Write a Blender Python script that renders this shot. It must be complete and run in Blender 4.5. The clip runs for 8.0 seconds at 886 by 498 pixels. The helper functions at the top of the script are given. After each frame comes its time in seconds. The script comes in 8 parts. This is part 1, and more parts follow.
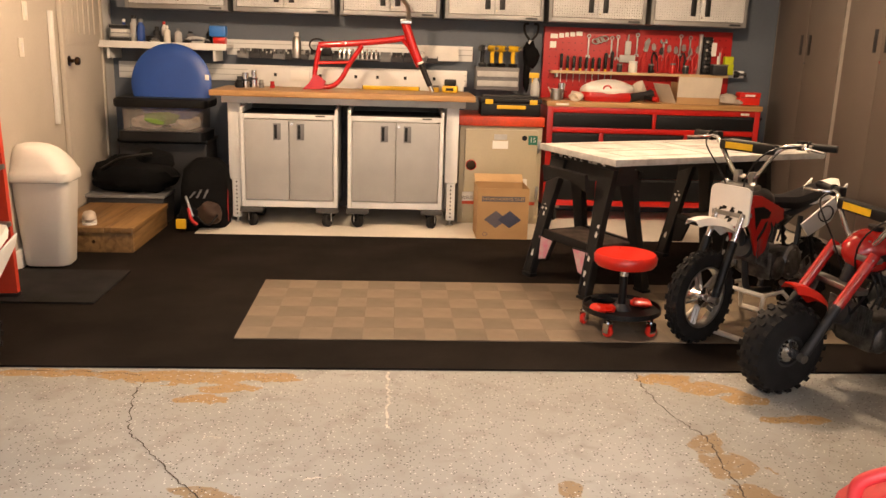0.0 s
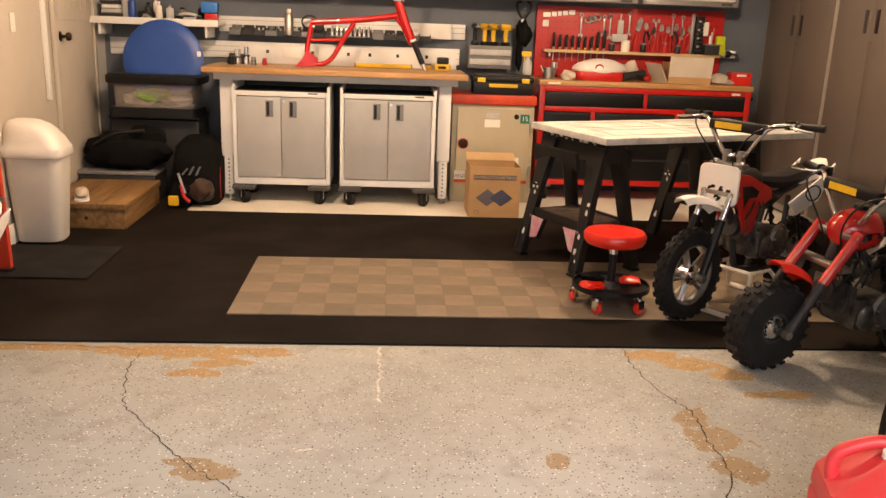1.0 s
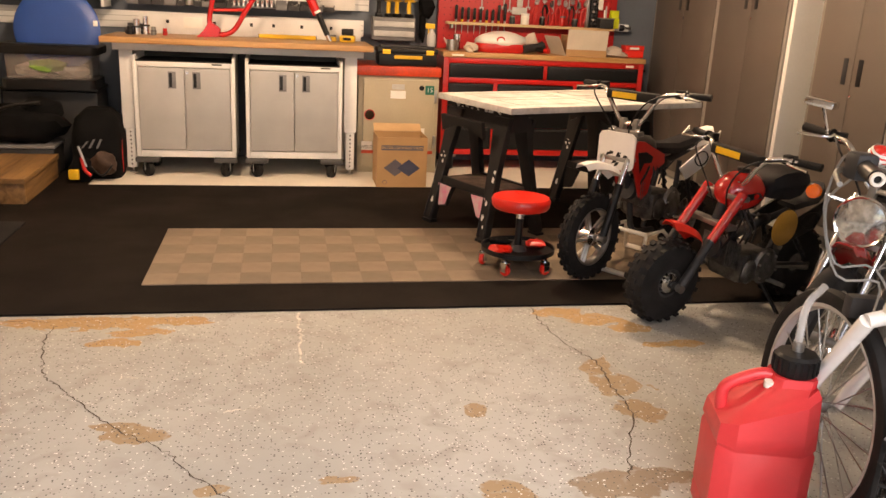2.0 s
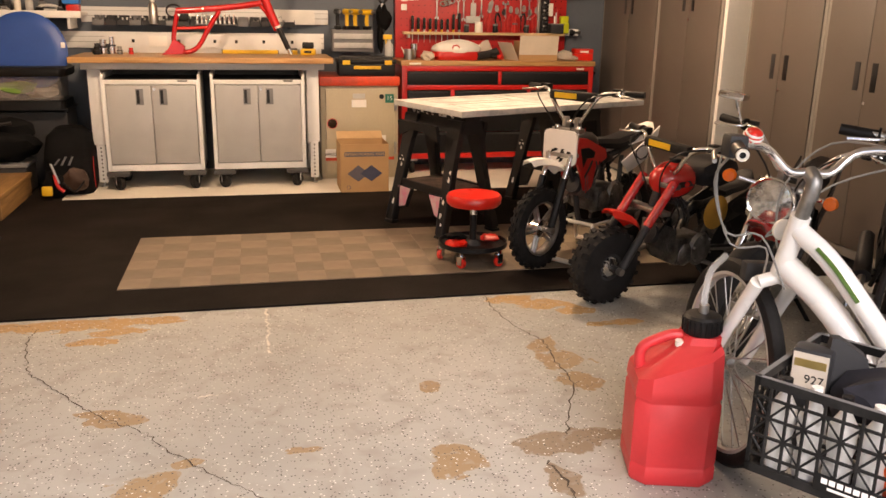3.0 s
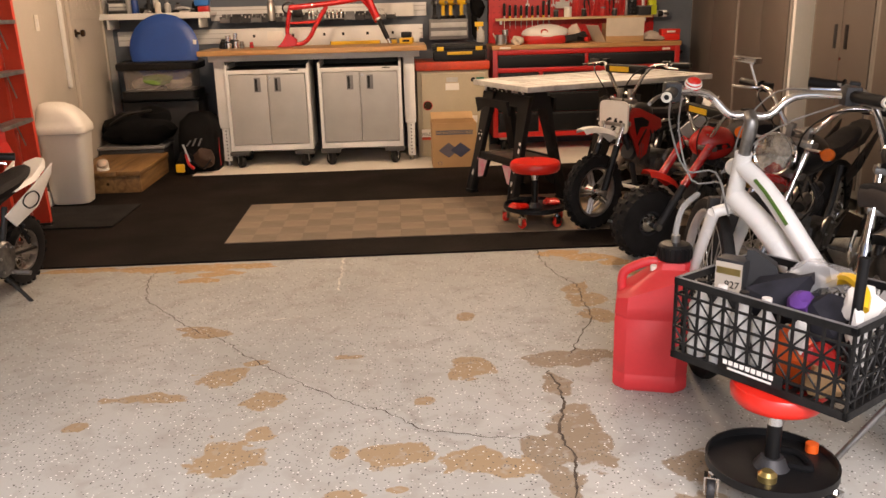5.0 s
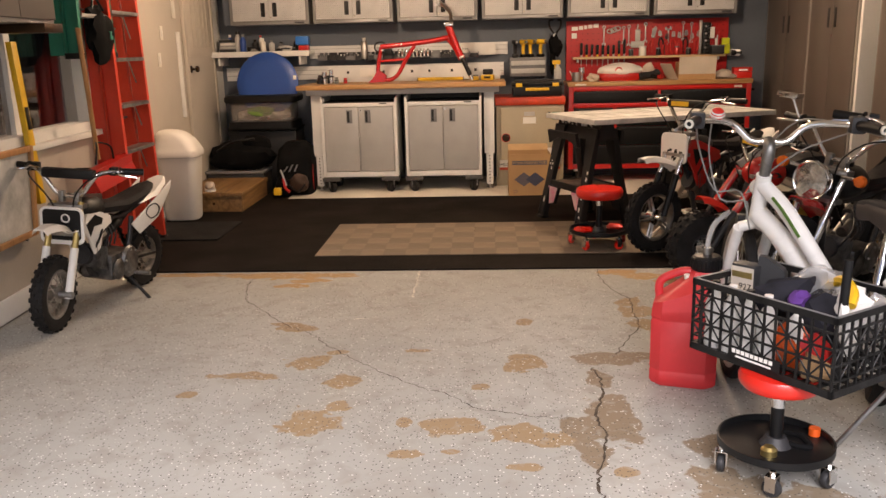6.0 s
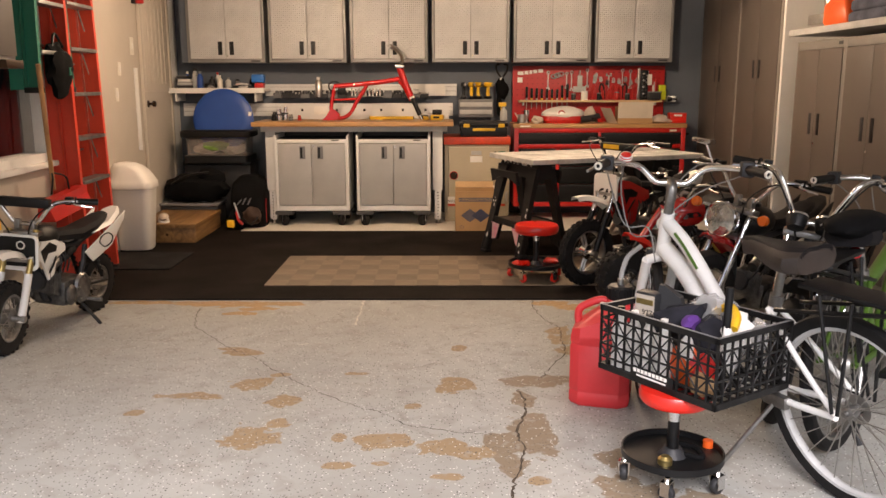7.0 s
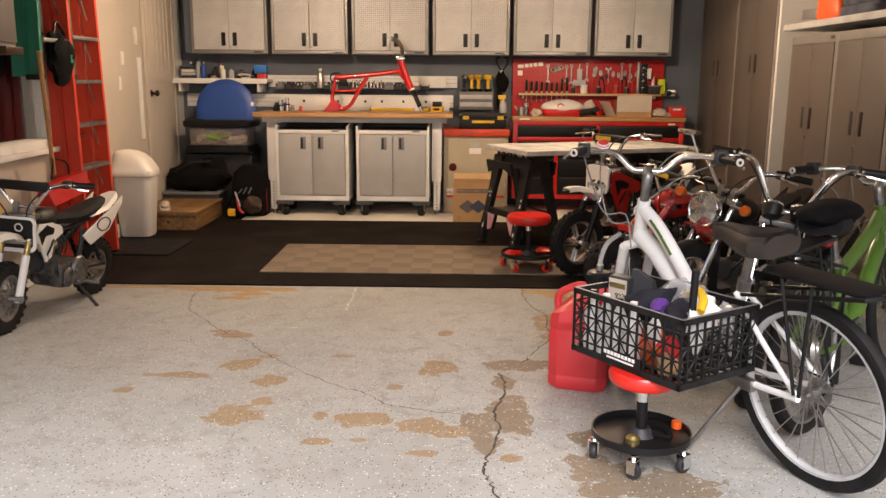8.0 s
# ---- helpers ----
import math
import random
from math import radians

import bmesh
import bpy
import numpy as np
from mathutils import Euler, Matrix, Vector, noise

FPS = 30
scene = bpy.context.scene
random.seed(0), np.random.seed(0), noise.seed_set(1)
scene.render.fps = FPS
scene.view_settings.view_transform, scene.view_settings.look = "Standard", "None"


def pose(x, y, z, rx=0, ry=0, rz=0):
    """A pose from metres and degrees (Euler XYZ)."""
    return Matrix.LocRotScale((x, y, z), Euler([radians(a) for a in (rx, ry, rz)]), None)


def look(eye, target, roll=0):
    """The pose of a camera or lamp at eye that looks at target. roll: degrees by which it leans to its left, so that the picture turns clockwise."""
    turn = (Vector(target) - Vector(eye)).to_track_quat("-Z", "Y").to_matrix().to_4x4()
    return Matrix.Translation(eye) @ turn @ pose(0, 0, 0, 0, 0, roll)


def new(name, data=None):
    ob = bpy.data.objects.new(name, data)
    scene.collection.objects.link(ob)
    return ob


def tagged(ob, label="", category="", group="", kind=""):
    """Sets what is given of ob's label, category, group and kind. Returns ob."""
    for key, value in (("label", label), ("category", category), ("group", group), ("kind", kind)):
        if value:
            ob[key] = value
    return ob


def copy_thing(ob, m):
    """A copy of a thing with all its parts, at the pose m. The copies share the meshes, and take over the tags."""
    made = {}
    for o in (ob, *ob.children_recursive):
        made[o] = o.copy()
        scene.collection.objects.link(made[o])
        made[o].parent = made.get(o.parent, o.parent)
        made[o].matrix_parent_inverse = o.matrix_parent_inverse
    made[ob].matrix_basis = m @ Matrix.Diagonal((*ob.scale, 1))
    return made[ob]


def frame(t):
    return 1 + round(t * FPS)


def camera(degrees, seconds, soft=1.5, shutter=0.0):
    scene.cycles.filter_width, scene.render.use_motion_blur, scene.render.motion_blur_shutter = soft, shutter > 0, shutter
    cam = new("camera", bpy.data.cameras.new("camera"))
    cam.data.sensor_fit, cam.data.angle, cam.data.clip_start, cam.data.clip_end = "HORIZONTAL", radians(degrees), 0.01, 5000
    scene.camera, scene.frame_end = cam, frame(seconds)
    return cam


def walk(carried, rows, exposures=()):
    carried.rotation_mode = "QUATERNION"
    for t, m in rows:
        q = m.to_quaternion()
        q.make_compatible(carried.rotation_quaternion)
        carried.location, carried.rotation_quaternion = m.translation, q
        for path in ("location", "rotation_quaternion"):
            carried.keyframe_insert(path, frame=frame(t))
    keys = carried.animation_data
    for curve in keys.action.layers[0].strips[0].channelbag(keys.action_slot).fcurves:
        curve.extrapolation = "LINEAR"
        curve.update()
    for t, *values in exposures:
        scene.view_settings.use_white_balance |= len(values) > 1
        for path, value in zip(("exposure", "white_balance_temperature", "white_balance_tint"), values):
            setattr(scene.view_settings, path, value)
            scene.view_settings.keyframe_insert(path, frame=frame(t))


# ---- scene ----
cam = camera(55.7, 8.0)
PATH = [
    (0, (1.274, 0.396, 1.37), (1.394, 2.335, 0.895), 1.8),
    (0.5, (1.302, 0.389, 1.365), (1.413, 2.315, 0.835), 1.8),
    (1, (1.277, 0.358, 1.369), (1.416, 2.284, 0.847), 2.2),
    (1.5, (1.225, 0.29, 1.378), (1.422, 2.207, 0.84), 1.8),
    (2, (1.204, 0.228, 1.365), (1.576, 2.108, 0.794), 2.9),
    (2.2, (1.189, 0.199, 1.345), (1.6, 2.071, 0.774), 2.9),
    (3.3, (1.342, -0.172, 1.388), (1.735, 1.71, 0.84), -0.1),
    (3.5, (1.41, -0.226, 1.37), (1.673, 1.672, 0.797), -0.4),
    (4, (1.391, -0.386, 1.388), (1.46, 1.544, 0.867), -1.4),
    (4.5, (1.416, -0.529, 1.346), (1.514, 1.392, 0.8), -1.4),
    (4.7, (1.483, -0.584, 1.335), (1.618, 1.33, 0.772), -1.4),
    (5.8, (1.691, -1.07, 1.344), (1.592, 0.862, 0.835), -1.5),
    (6, (1.678, -1.165, 1.342), (1.572, 0.776, 0.868), -1.4),
    (6.5, (1.676, -1.365, 1.344), (1.676, 0.584, 0.896), -0.0),
    (7, (1.787, -1.431, 1.371), (1.78, 0.53, 0.981), -0.1),
    (7.5, (1.874, -1.471, 1.352), (1.825, 0.5, 1.012), -0.2),
    (8, (1.909, -1.518, 1.342), (1.877, 0.442, 0.941), 0.4),
]
walk(cam, [(t, look(eye, target, roll)) for t, eye, target, roll in PATH],
     exposures=((0, 0.62, 7300, 19), (2.0, 0.64, 7300, 20), (3.5, 0.44, 7250, 21), (4.5, 0.32, 7150, 21), (6.0, 0.08, 6950, 20), (8.0, 0.15, 6850, 18)))

# ---- light ----
world = bpy.data.worlds.new("World")
scene.world = world
world.use_nodes = True
wn = world.node_tree.nodes
sky = wn.new("ShaderNodeTexSky")
sky.sky_type = "NISHITA"
sky.sun_disc = False
sky.sun_elevation, sky.sun_rotation = radians(40), radians(172)
wn["Background"].inputs["Strength"].default_value = 0.15
world.node_tree.links.new(sky.outputs[0], wn["Background"].inputs["Color"])
sun = new("sun", bpy.data.lights.new("sun", "SUN"))
sun.data.energy, sun.data.angle, sun.data.color = 5.0, radians(42), (0.97, 0.98, 1.0)
sun.matrix_world = look((0.6, -20, 16.8), (1.6, 0, 0))
WARM = (1.0, 0.77, 0.53)


def ceiling_lamp(x, y, watts):
    ob = new("ceiling_lamp_light", bpy.data.lights.new("ceiling_lamp_light", "POINT"))
    ob.data.shadow_soft_size = 0.10
    ob.data.energy, ob.data.color = watts, WARM
    ob.location = (x, y, 2.27)
    return ob


LAMPS = ((0.6, 4.9, 96), (2.9, 4.9, 96), (1.75, 2.0, 10))
for px_, py_, pw_ in LAMPS:
    ceiling_lamp(px_, py_, pw_)


# ---- materials ----
def mat(name, color, rough=0.5, metal=0.0, var=0.12, scale=6.0, grain=60.0, bump=0.1, coat=0.0, color2=None, island=False, spec=0.5):
    """A surface with colour drift at two scales, fine relief and uneven gloss."""
    m = bpy.data.materials.new(name)
    m.use_nodes = True
    n, l = m.node_tree.nodes, m.node_tree.links
    b = n["Principled BSDF"]
    b.inputs["Metallic"].default_value = metal
    b.inputs["Coat Weight"].default_value = coat
    b.inputs["Specular IOR Level"].default_value = spec
    tc = n.new("ShaderNodeTexCoord")
    n1, n2 = n.new("ShaderNodeTexNoise"), n.new("ShaderNodeTexNoise")
    for q, s, d in ((n1, scale, 5), (n2, grain, 3)):
        q.inputs["Scale"].default_value, q.inputs["Detail"].default_value = s, d
        l.new(tc.outputs["Object"], q.inputs["Vector"])
    mix = n.new("ShaderNodeMix")
    mix.data_type = "RGBA"
    c2 = color2 or tuple(c * (1 - 2.2 * var) for c in color)
    c1 = tuple(min(1.0, c * (1 + 0.6 * var)) for c in color)
    mix.inputs[6].default_value, mix.inputs[7].default_value = (*c1, 1), (*c2, 1)
    add = n.new("ShaderNodeMath")
    add.operation = "MULTIPLY_ADD"
    add.inputs[1].default_value, add.inputs[2].default_value = 0.35, 0.0
    l.new(n2.outputs["Fac"], add.inputs[0])
    ad2 = n.new("ShaderNodeMath")
    ad2.operation = "ADD"
    l.new(n1.outputs["Fac"], ad2.inputs[0])
    l.new(add.outputs[0], ad2.inputs[1])
    ramp = n.new("ShaderNodeMapRange")
    ramp.inputs[1].default_value, ramp.inputs[2].default_value = 0.45, 0.95
    l.new(ad2.outputs[0], ramp.inputs[0])
    l.new(ramp.outputs[0], mix.inputs[0])
    out = mix.outputs[2]
    oi = n.new("ShaderNodeObjectInfo")
    hs = n.new("ShaderNodeHueSaturation")
    mr = n.new("ShaderNodeMapRange")
    mr.inputs[3].default_value, mr.inputs[4].default_value = 0.95, 1.05
    l.new(oi.outputs["Random"], mr.inputs[0])
    l.new(mr.outputs[0], hs.inputs["Value"])
    l.new(out, hs.inputs["Color"])
    l.new(hs.outputs[0], b.inputs["Base Color"])
    rr = n.new("ShaderNodeMapRange")
    rr.inputs[3].default_value, rr.inputs[4].default_value = max(0.03, rough - 0.09), min(1.0, rough + 0.12)
    l.new(n1.outputs["Fac"], rr.inputs[0])
    l.new(rr.outputs[0], b.inputs["Roughness"])
    if bump:
        bp = n.new("ShaderNodeBump")
        bp.inputs["Strength"].default_value, bp.inputs["Distance"].default_value = bump, 0.002
        l.new(n2.outputs["Fac"], bp.inputs["Height"])
        l.new(bp.outputs[0], b.inputs["Normal"])
    return m


def wood(name, c1, c2, axis=0, rough=0.5, rings=7.0, stretch=0.07):
    m = mat(name, c1, rough, bump=0.15)
    n, l = m.node_tree.nodes, m.node_tree.links
    tc = next(q for q in n if q.type == "TEX_COORD")
    mp = n.new("ShaderNodeMapping")
    sc = [1.0, 1.0, 1.0]
    sc[axis] = stretch
    mp.inputs["Scale"].default_value = sc
    nz = n.new("ShaderNodeTexNoise")
    nz.inputs["Scale"].default_value, nz.inputs["Detail"].default_value, nz.inputs["Distortion"].default_value = rings * 4, 8, 1.2
    l.new(tc.outputs["Object"], mp.inputs[0])
    l.new(mp.outputs[0], nz.inputs["Vector"])
    rp = n.new("ShaderNodeMapRange")
    rp.inputs[1].default_value, rp.inputs[2].default_value = 0.35, 0.68
    l.new(nz.outputs["Fac"], rp.inputs[0])
    mx = next(q for q in n if q.type == "MIX")
    mx.inputs[6].default_value, mx.inputs[7].default_value = (*c1, 1), (*c2, 1)
    l.new(rp.outputs[0], mx.inputs[0])
    return m


STAINS = (
    ((0.37, 0.235, 0.105), ((0.22, 3.70, 0.16, 0.06), (0.50, 3.68, 0.26, 0.07), (0.76, 3.69, 0.16, 0.05), (-0.12, 3.72, 0.26, 0.04), (0.55, 3.47, 0.12, 0.04), (0.62, 3.57, 0.13, 0.04), (2.44, 3.70, 0.14, 0.06), (2.58, 3.60, 0.13, 0.07), (2.70, 3.50, 0.10, 0.06), (2.88, 3.31, 0.14, 0.04))),
    ((0.30, 0.215, 0.125), ((2.42, 3.10, 0.07, 0.10), (2.45, 2.94, 0.10, 0.12), (2.43, 2.76, 0.09, 0.10), (0.74, 2.72, 0.10, 0.045), (0.66, 2.78, 0.07, 0.03), (1.00, 2.38, 0.06, 0.025), (1.53, 1.63, 0.12, 0.075), (1.78, 1.56, 0.10, 0.07), (1.90, 1.53, 0.08, 0.06), (1.83, 2.25, 0.08, 0.10),
                          (1.02, 1.66, 0.11, 0.11), (1.10, 1.80, 0.06, 0.06), (0.89, 2.26, 0.10, 0.08), (1.07, 2.04, 0.07, 0.08), (0.66, 2.10, 0.14, 0.04), (0.46, 1.91, 0.05, 0.035), (1.86, 2.80, 0.04, 0.05), (1.64, 1.99, 0.04, 0.03), (1.37, 1.66, 0.03, 0.04), (1.39, 1.42, 0.07, 0.03), (1.55, 1.43, 0.04, 0.02), (1.78, 1.33, 0.06, 0.025), (2.11, 1.29, 0.045, 0.035), (1.36, 2.40, 0.06, 0.025))),
    ((0.225, 0.175, 0.12), ((2.16, 2.28, 0.13, 0.08), (2.30, 2.30, 0.14, 0.06), (2.13, 2.05, 0.05, 0.12), (2.12, 1.78, 0.08, 0.12), (2.10, 1.60, 0.15, 0.11), (2.03, 1.42, 0.06, 0.12), (2.40, 1.22, 0.10, 0.12), (2.46, 1.46, 0.10, 0.10), (2.62, 1.10, 0.20, 0.12), (2.38, 1.06, 0.10, 0.07))),
)


def concrete():
    """Grey-painted garage slab with flakes, tan bare patches and dark scuffs."""
    m = bpy.data.materials.new("painted_concrete")
    m.use_nodes = True
    n, l = m.node_tree.nodes, m.node_tree.links
    b = n["Principled BSDF"]
    tc = n.new("ShaderNodeTexCoord")

    def noise_at(scale, detail=6, dist=0.0):
        q = n.new("ShaderNodeTexNoise")
        q.inputs["Scale"].default_value, q.inputs["Detail"].default_value, q.inputs["Distortion"].default_value = scale, detail, dist
        l.new(tc.outputs["Object"], q.inputs["Vector"])
        return q.outputs["Fac"]

    def ramp(src, a, c):
        q = n.new("ShaderNodeMapRange")
        q.inputs[1].default_value, q.inputs[2].default_value = a, c
        l.new(src, q.inputs[0])
        return q.outputs[0]

    def mix(fac, a, c):
        q = n.new("ShaderNodeMix")
        q.data_type = "RGBA"
        for i, v in ((6, a), (7, c)):
            if isinstance(v, tuple):
                q.inputs[i].default_value = (*v, 1)
            else:
                l.new(v, q.inputs[i])
        l.new(fac, q.inputs[0])
        return q.outputs[2]

    base = mix(ramp(noise_at(1.3), 0.35, 0.7), (0.386, 0.386, 0.358), (0.313, 0.311, 0.288))
    base = mix(ramp(noise_at(9, 8, 0.6), 0.5, 0.75), base, (0.29, 0.275, 0.245))
    wob = noise_at(9.0, 14, 0.5)
    for color, spots in STAINS:
        low = None
        for x, y, rx, ry in spots:
            mp = n.new("ShaderNodeMapping")
            mp.vector_type = "TEXTURE"
            mp.inputs["Location"].default_value, mp.inputs["Scale"].default_value = (x, y, 0), (rx, ry, 1)
            l.new(tc.outputs["Object"], mp.inputs[0])
            ln = n.new("ShaderNodeVectorMath")
            ln.operation = "LENGTH"
            l.new(mp.outputs[0], ln.inputs[0])
            if low is None:
                low = ln.outputs["Value"]
            else:
                mn = n.new("ShaderNodeMath")
                mn.operation = "MINIMUM"
                l.new(low, mn.inputs[0])
                l.new(ln.outputs["Value"], mn.inputs[1])
                low = mn.outputs[0]
        ad = n.new("ShaderNodeMath")
        ad.operation = "MULTIPLY_ADD"
        ad.inputs[1].default_value = 2.6
        l.new(wob, ad.inputs[0])
        l.new(low, ad.inputs[2])
        worn = n.new("ShaderNodeMath")
        worn.operation = "MULTIPLY"
        l.new(ramp(ad.outputs[0], 2.30, 2.20), worn.inputs[0])
        l.new(ramp(noise_at(26, 8, 0.3), 0.12, 0.45), worn.inputs[1])
        base = mix(worn.outputs[0], base, color)
    # flakes: dark and light chips
    v1 = n.new("ShaderNodeTexVoronoi")
    v1.inputs["Scale"].default_value = 92
    l.new(tc.outputs["Object"], v1.inputs["Vector"])
    chip = ramp(v1.outputs["Distance"], 0.34, 0.22)
    sel = n.new("ShaderNodeSeparateColor")
    l.new(v1.outputs["Color"], sel.inputs[0])
    pick = ramp(sel.outputs[0], 0.62, 0.68)
    mul = n.new("ShaderNodeMath")
    mul.operation = "MULTIPLY"
    l.new(chip, mul.inputs[0])
    l.new(pick, mul.inputs[1])
    base = mix(mul.outputs[0], base, (0.085, 0.078, 0.068))
    pick2 = ramp(sel.outputs[1], 0.82, 0.86)
    mul2 = n.new("ShaderNodeMath")
    mul2.operation = "MULTIPLY"
    l.new(chip, mul2.inputs[0])
    l.new(pick2, mul2.inputs[1])
    base = mix(mul2.outputs[0], base, (0.72, 0.71, 0.67))
    l.new(base, b.inputs["Base Color"])
    l.new(ramp(noise_at(3), -0.7, 1.15), b.inputs["Roughness"])
    b.inputs["Specular IOR Level"].default_value = 0.35
    bp = n.new("ShaderNodeBump")
    bp.inputs["Strength"].default_value, bp.inputs["Distance"].default_value = 0.35, 0.003
    l.new(noise_at(70, 5), bp.inputs["Height"])
    l.new(bp.outputs[0], b.inputs["Normal"])
    return m


def diamond(name, color):
    """Embossed tread-plate sheet: raised lozenges in two crossed directions."""
    m = mat(name, color, 0.42, 0.15, var=0.05, bump=0)
    n, l = m.node_tree.nodes, m.node_tree.links
    b = n["Principled BSDF"]
    tc = next(q for q in n if q.type == "TEX_COORD")
    outs = []
    for ang in (45, -45):
        mp = n.new("ShaderNodeMapping")
        mp.inputs["Rotation"].default_value = (0, radians(ang), 0)
        mp.inputs["Scale"].default_value = (72, 72, 72)
        l.new(tc.outputs["Object"], mp.inputs[0])
        sp = n.new("ShaderNodeSeparateXYZ")
        l.new(mp.outputs[0], sp.inputs[0])
        fx, fz = n.new("ShaderNodeMath"), n.new("ShaderNodeMath")
        for q, src, f in ((fx, 0, 1.0), (fz, 2, 1.0)):
            q.operation = "PINGPONG"
            q.inputs[1].default_value = f
            l.new(sp.outputs[src], q.inputs[0])
        a = n.new("ShaderNodeMapRange")
        a.inputs[1].default_value, a.inputs[2].default_value = (0.55, 0.95) if ang > 0 else (0.45, 0.05)
        l.new(fx.outputs[0], a.inputs[0])
        c = n.new("ShaderNodeMapRange")
        c.inputs[1].default_value, c.inputs[2].default_value = (0.25, 0.6) if ang > 0 else (0.75, 0.4)
        l.new(fz.outputs[0], c.inputs[0])
        mu = n.new("ShaderNodeMath")
        mu.operation = "MULTIPLY"
        l.new(a.outputs[0], mu.inputs[0])
        l.new(c.outputs[0], mu.inputs[1])
        outs.append(mu.outputs[0])
    mx = n.new("ShaderNodeMath")
    mx.operation = "MAXIMUM"
    l.new(outs[0], mx.inputs[0])
    l.new(outs[1], mx.inputs[1])
    bp = n.new("ShaderNodeBump")
    bp.inputs["Strength"].default_value, bp.inputs["Distance"].default_value = 1.0, 0.007
    l.new(mx.outputs[0], bp.inputs["Height"])
    l.new(bp.outputs[0], b.inputs["Normal"])
    return m


def clear(name, color, rough=0.1, alpha=0.35):
    m = mat(name, color, rough, var=0.05)
    m.node_tree.nodes["Principled BSDF"].inputs["Alpha"].default_value = alpha
    return m


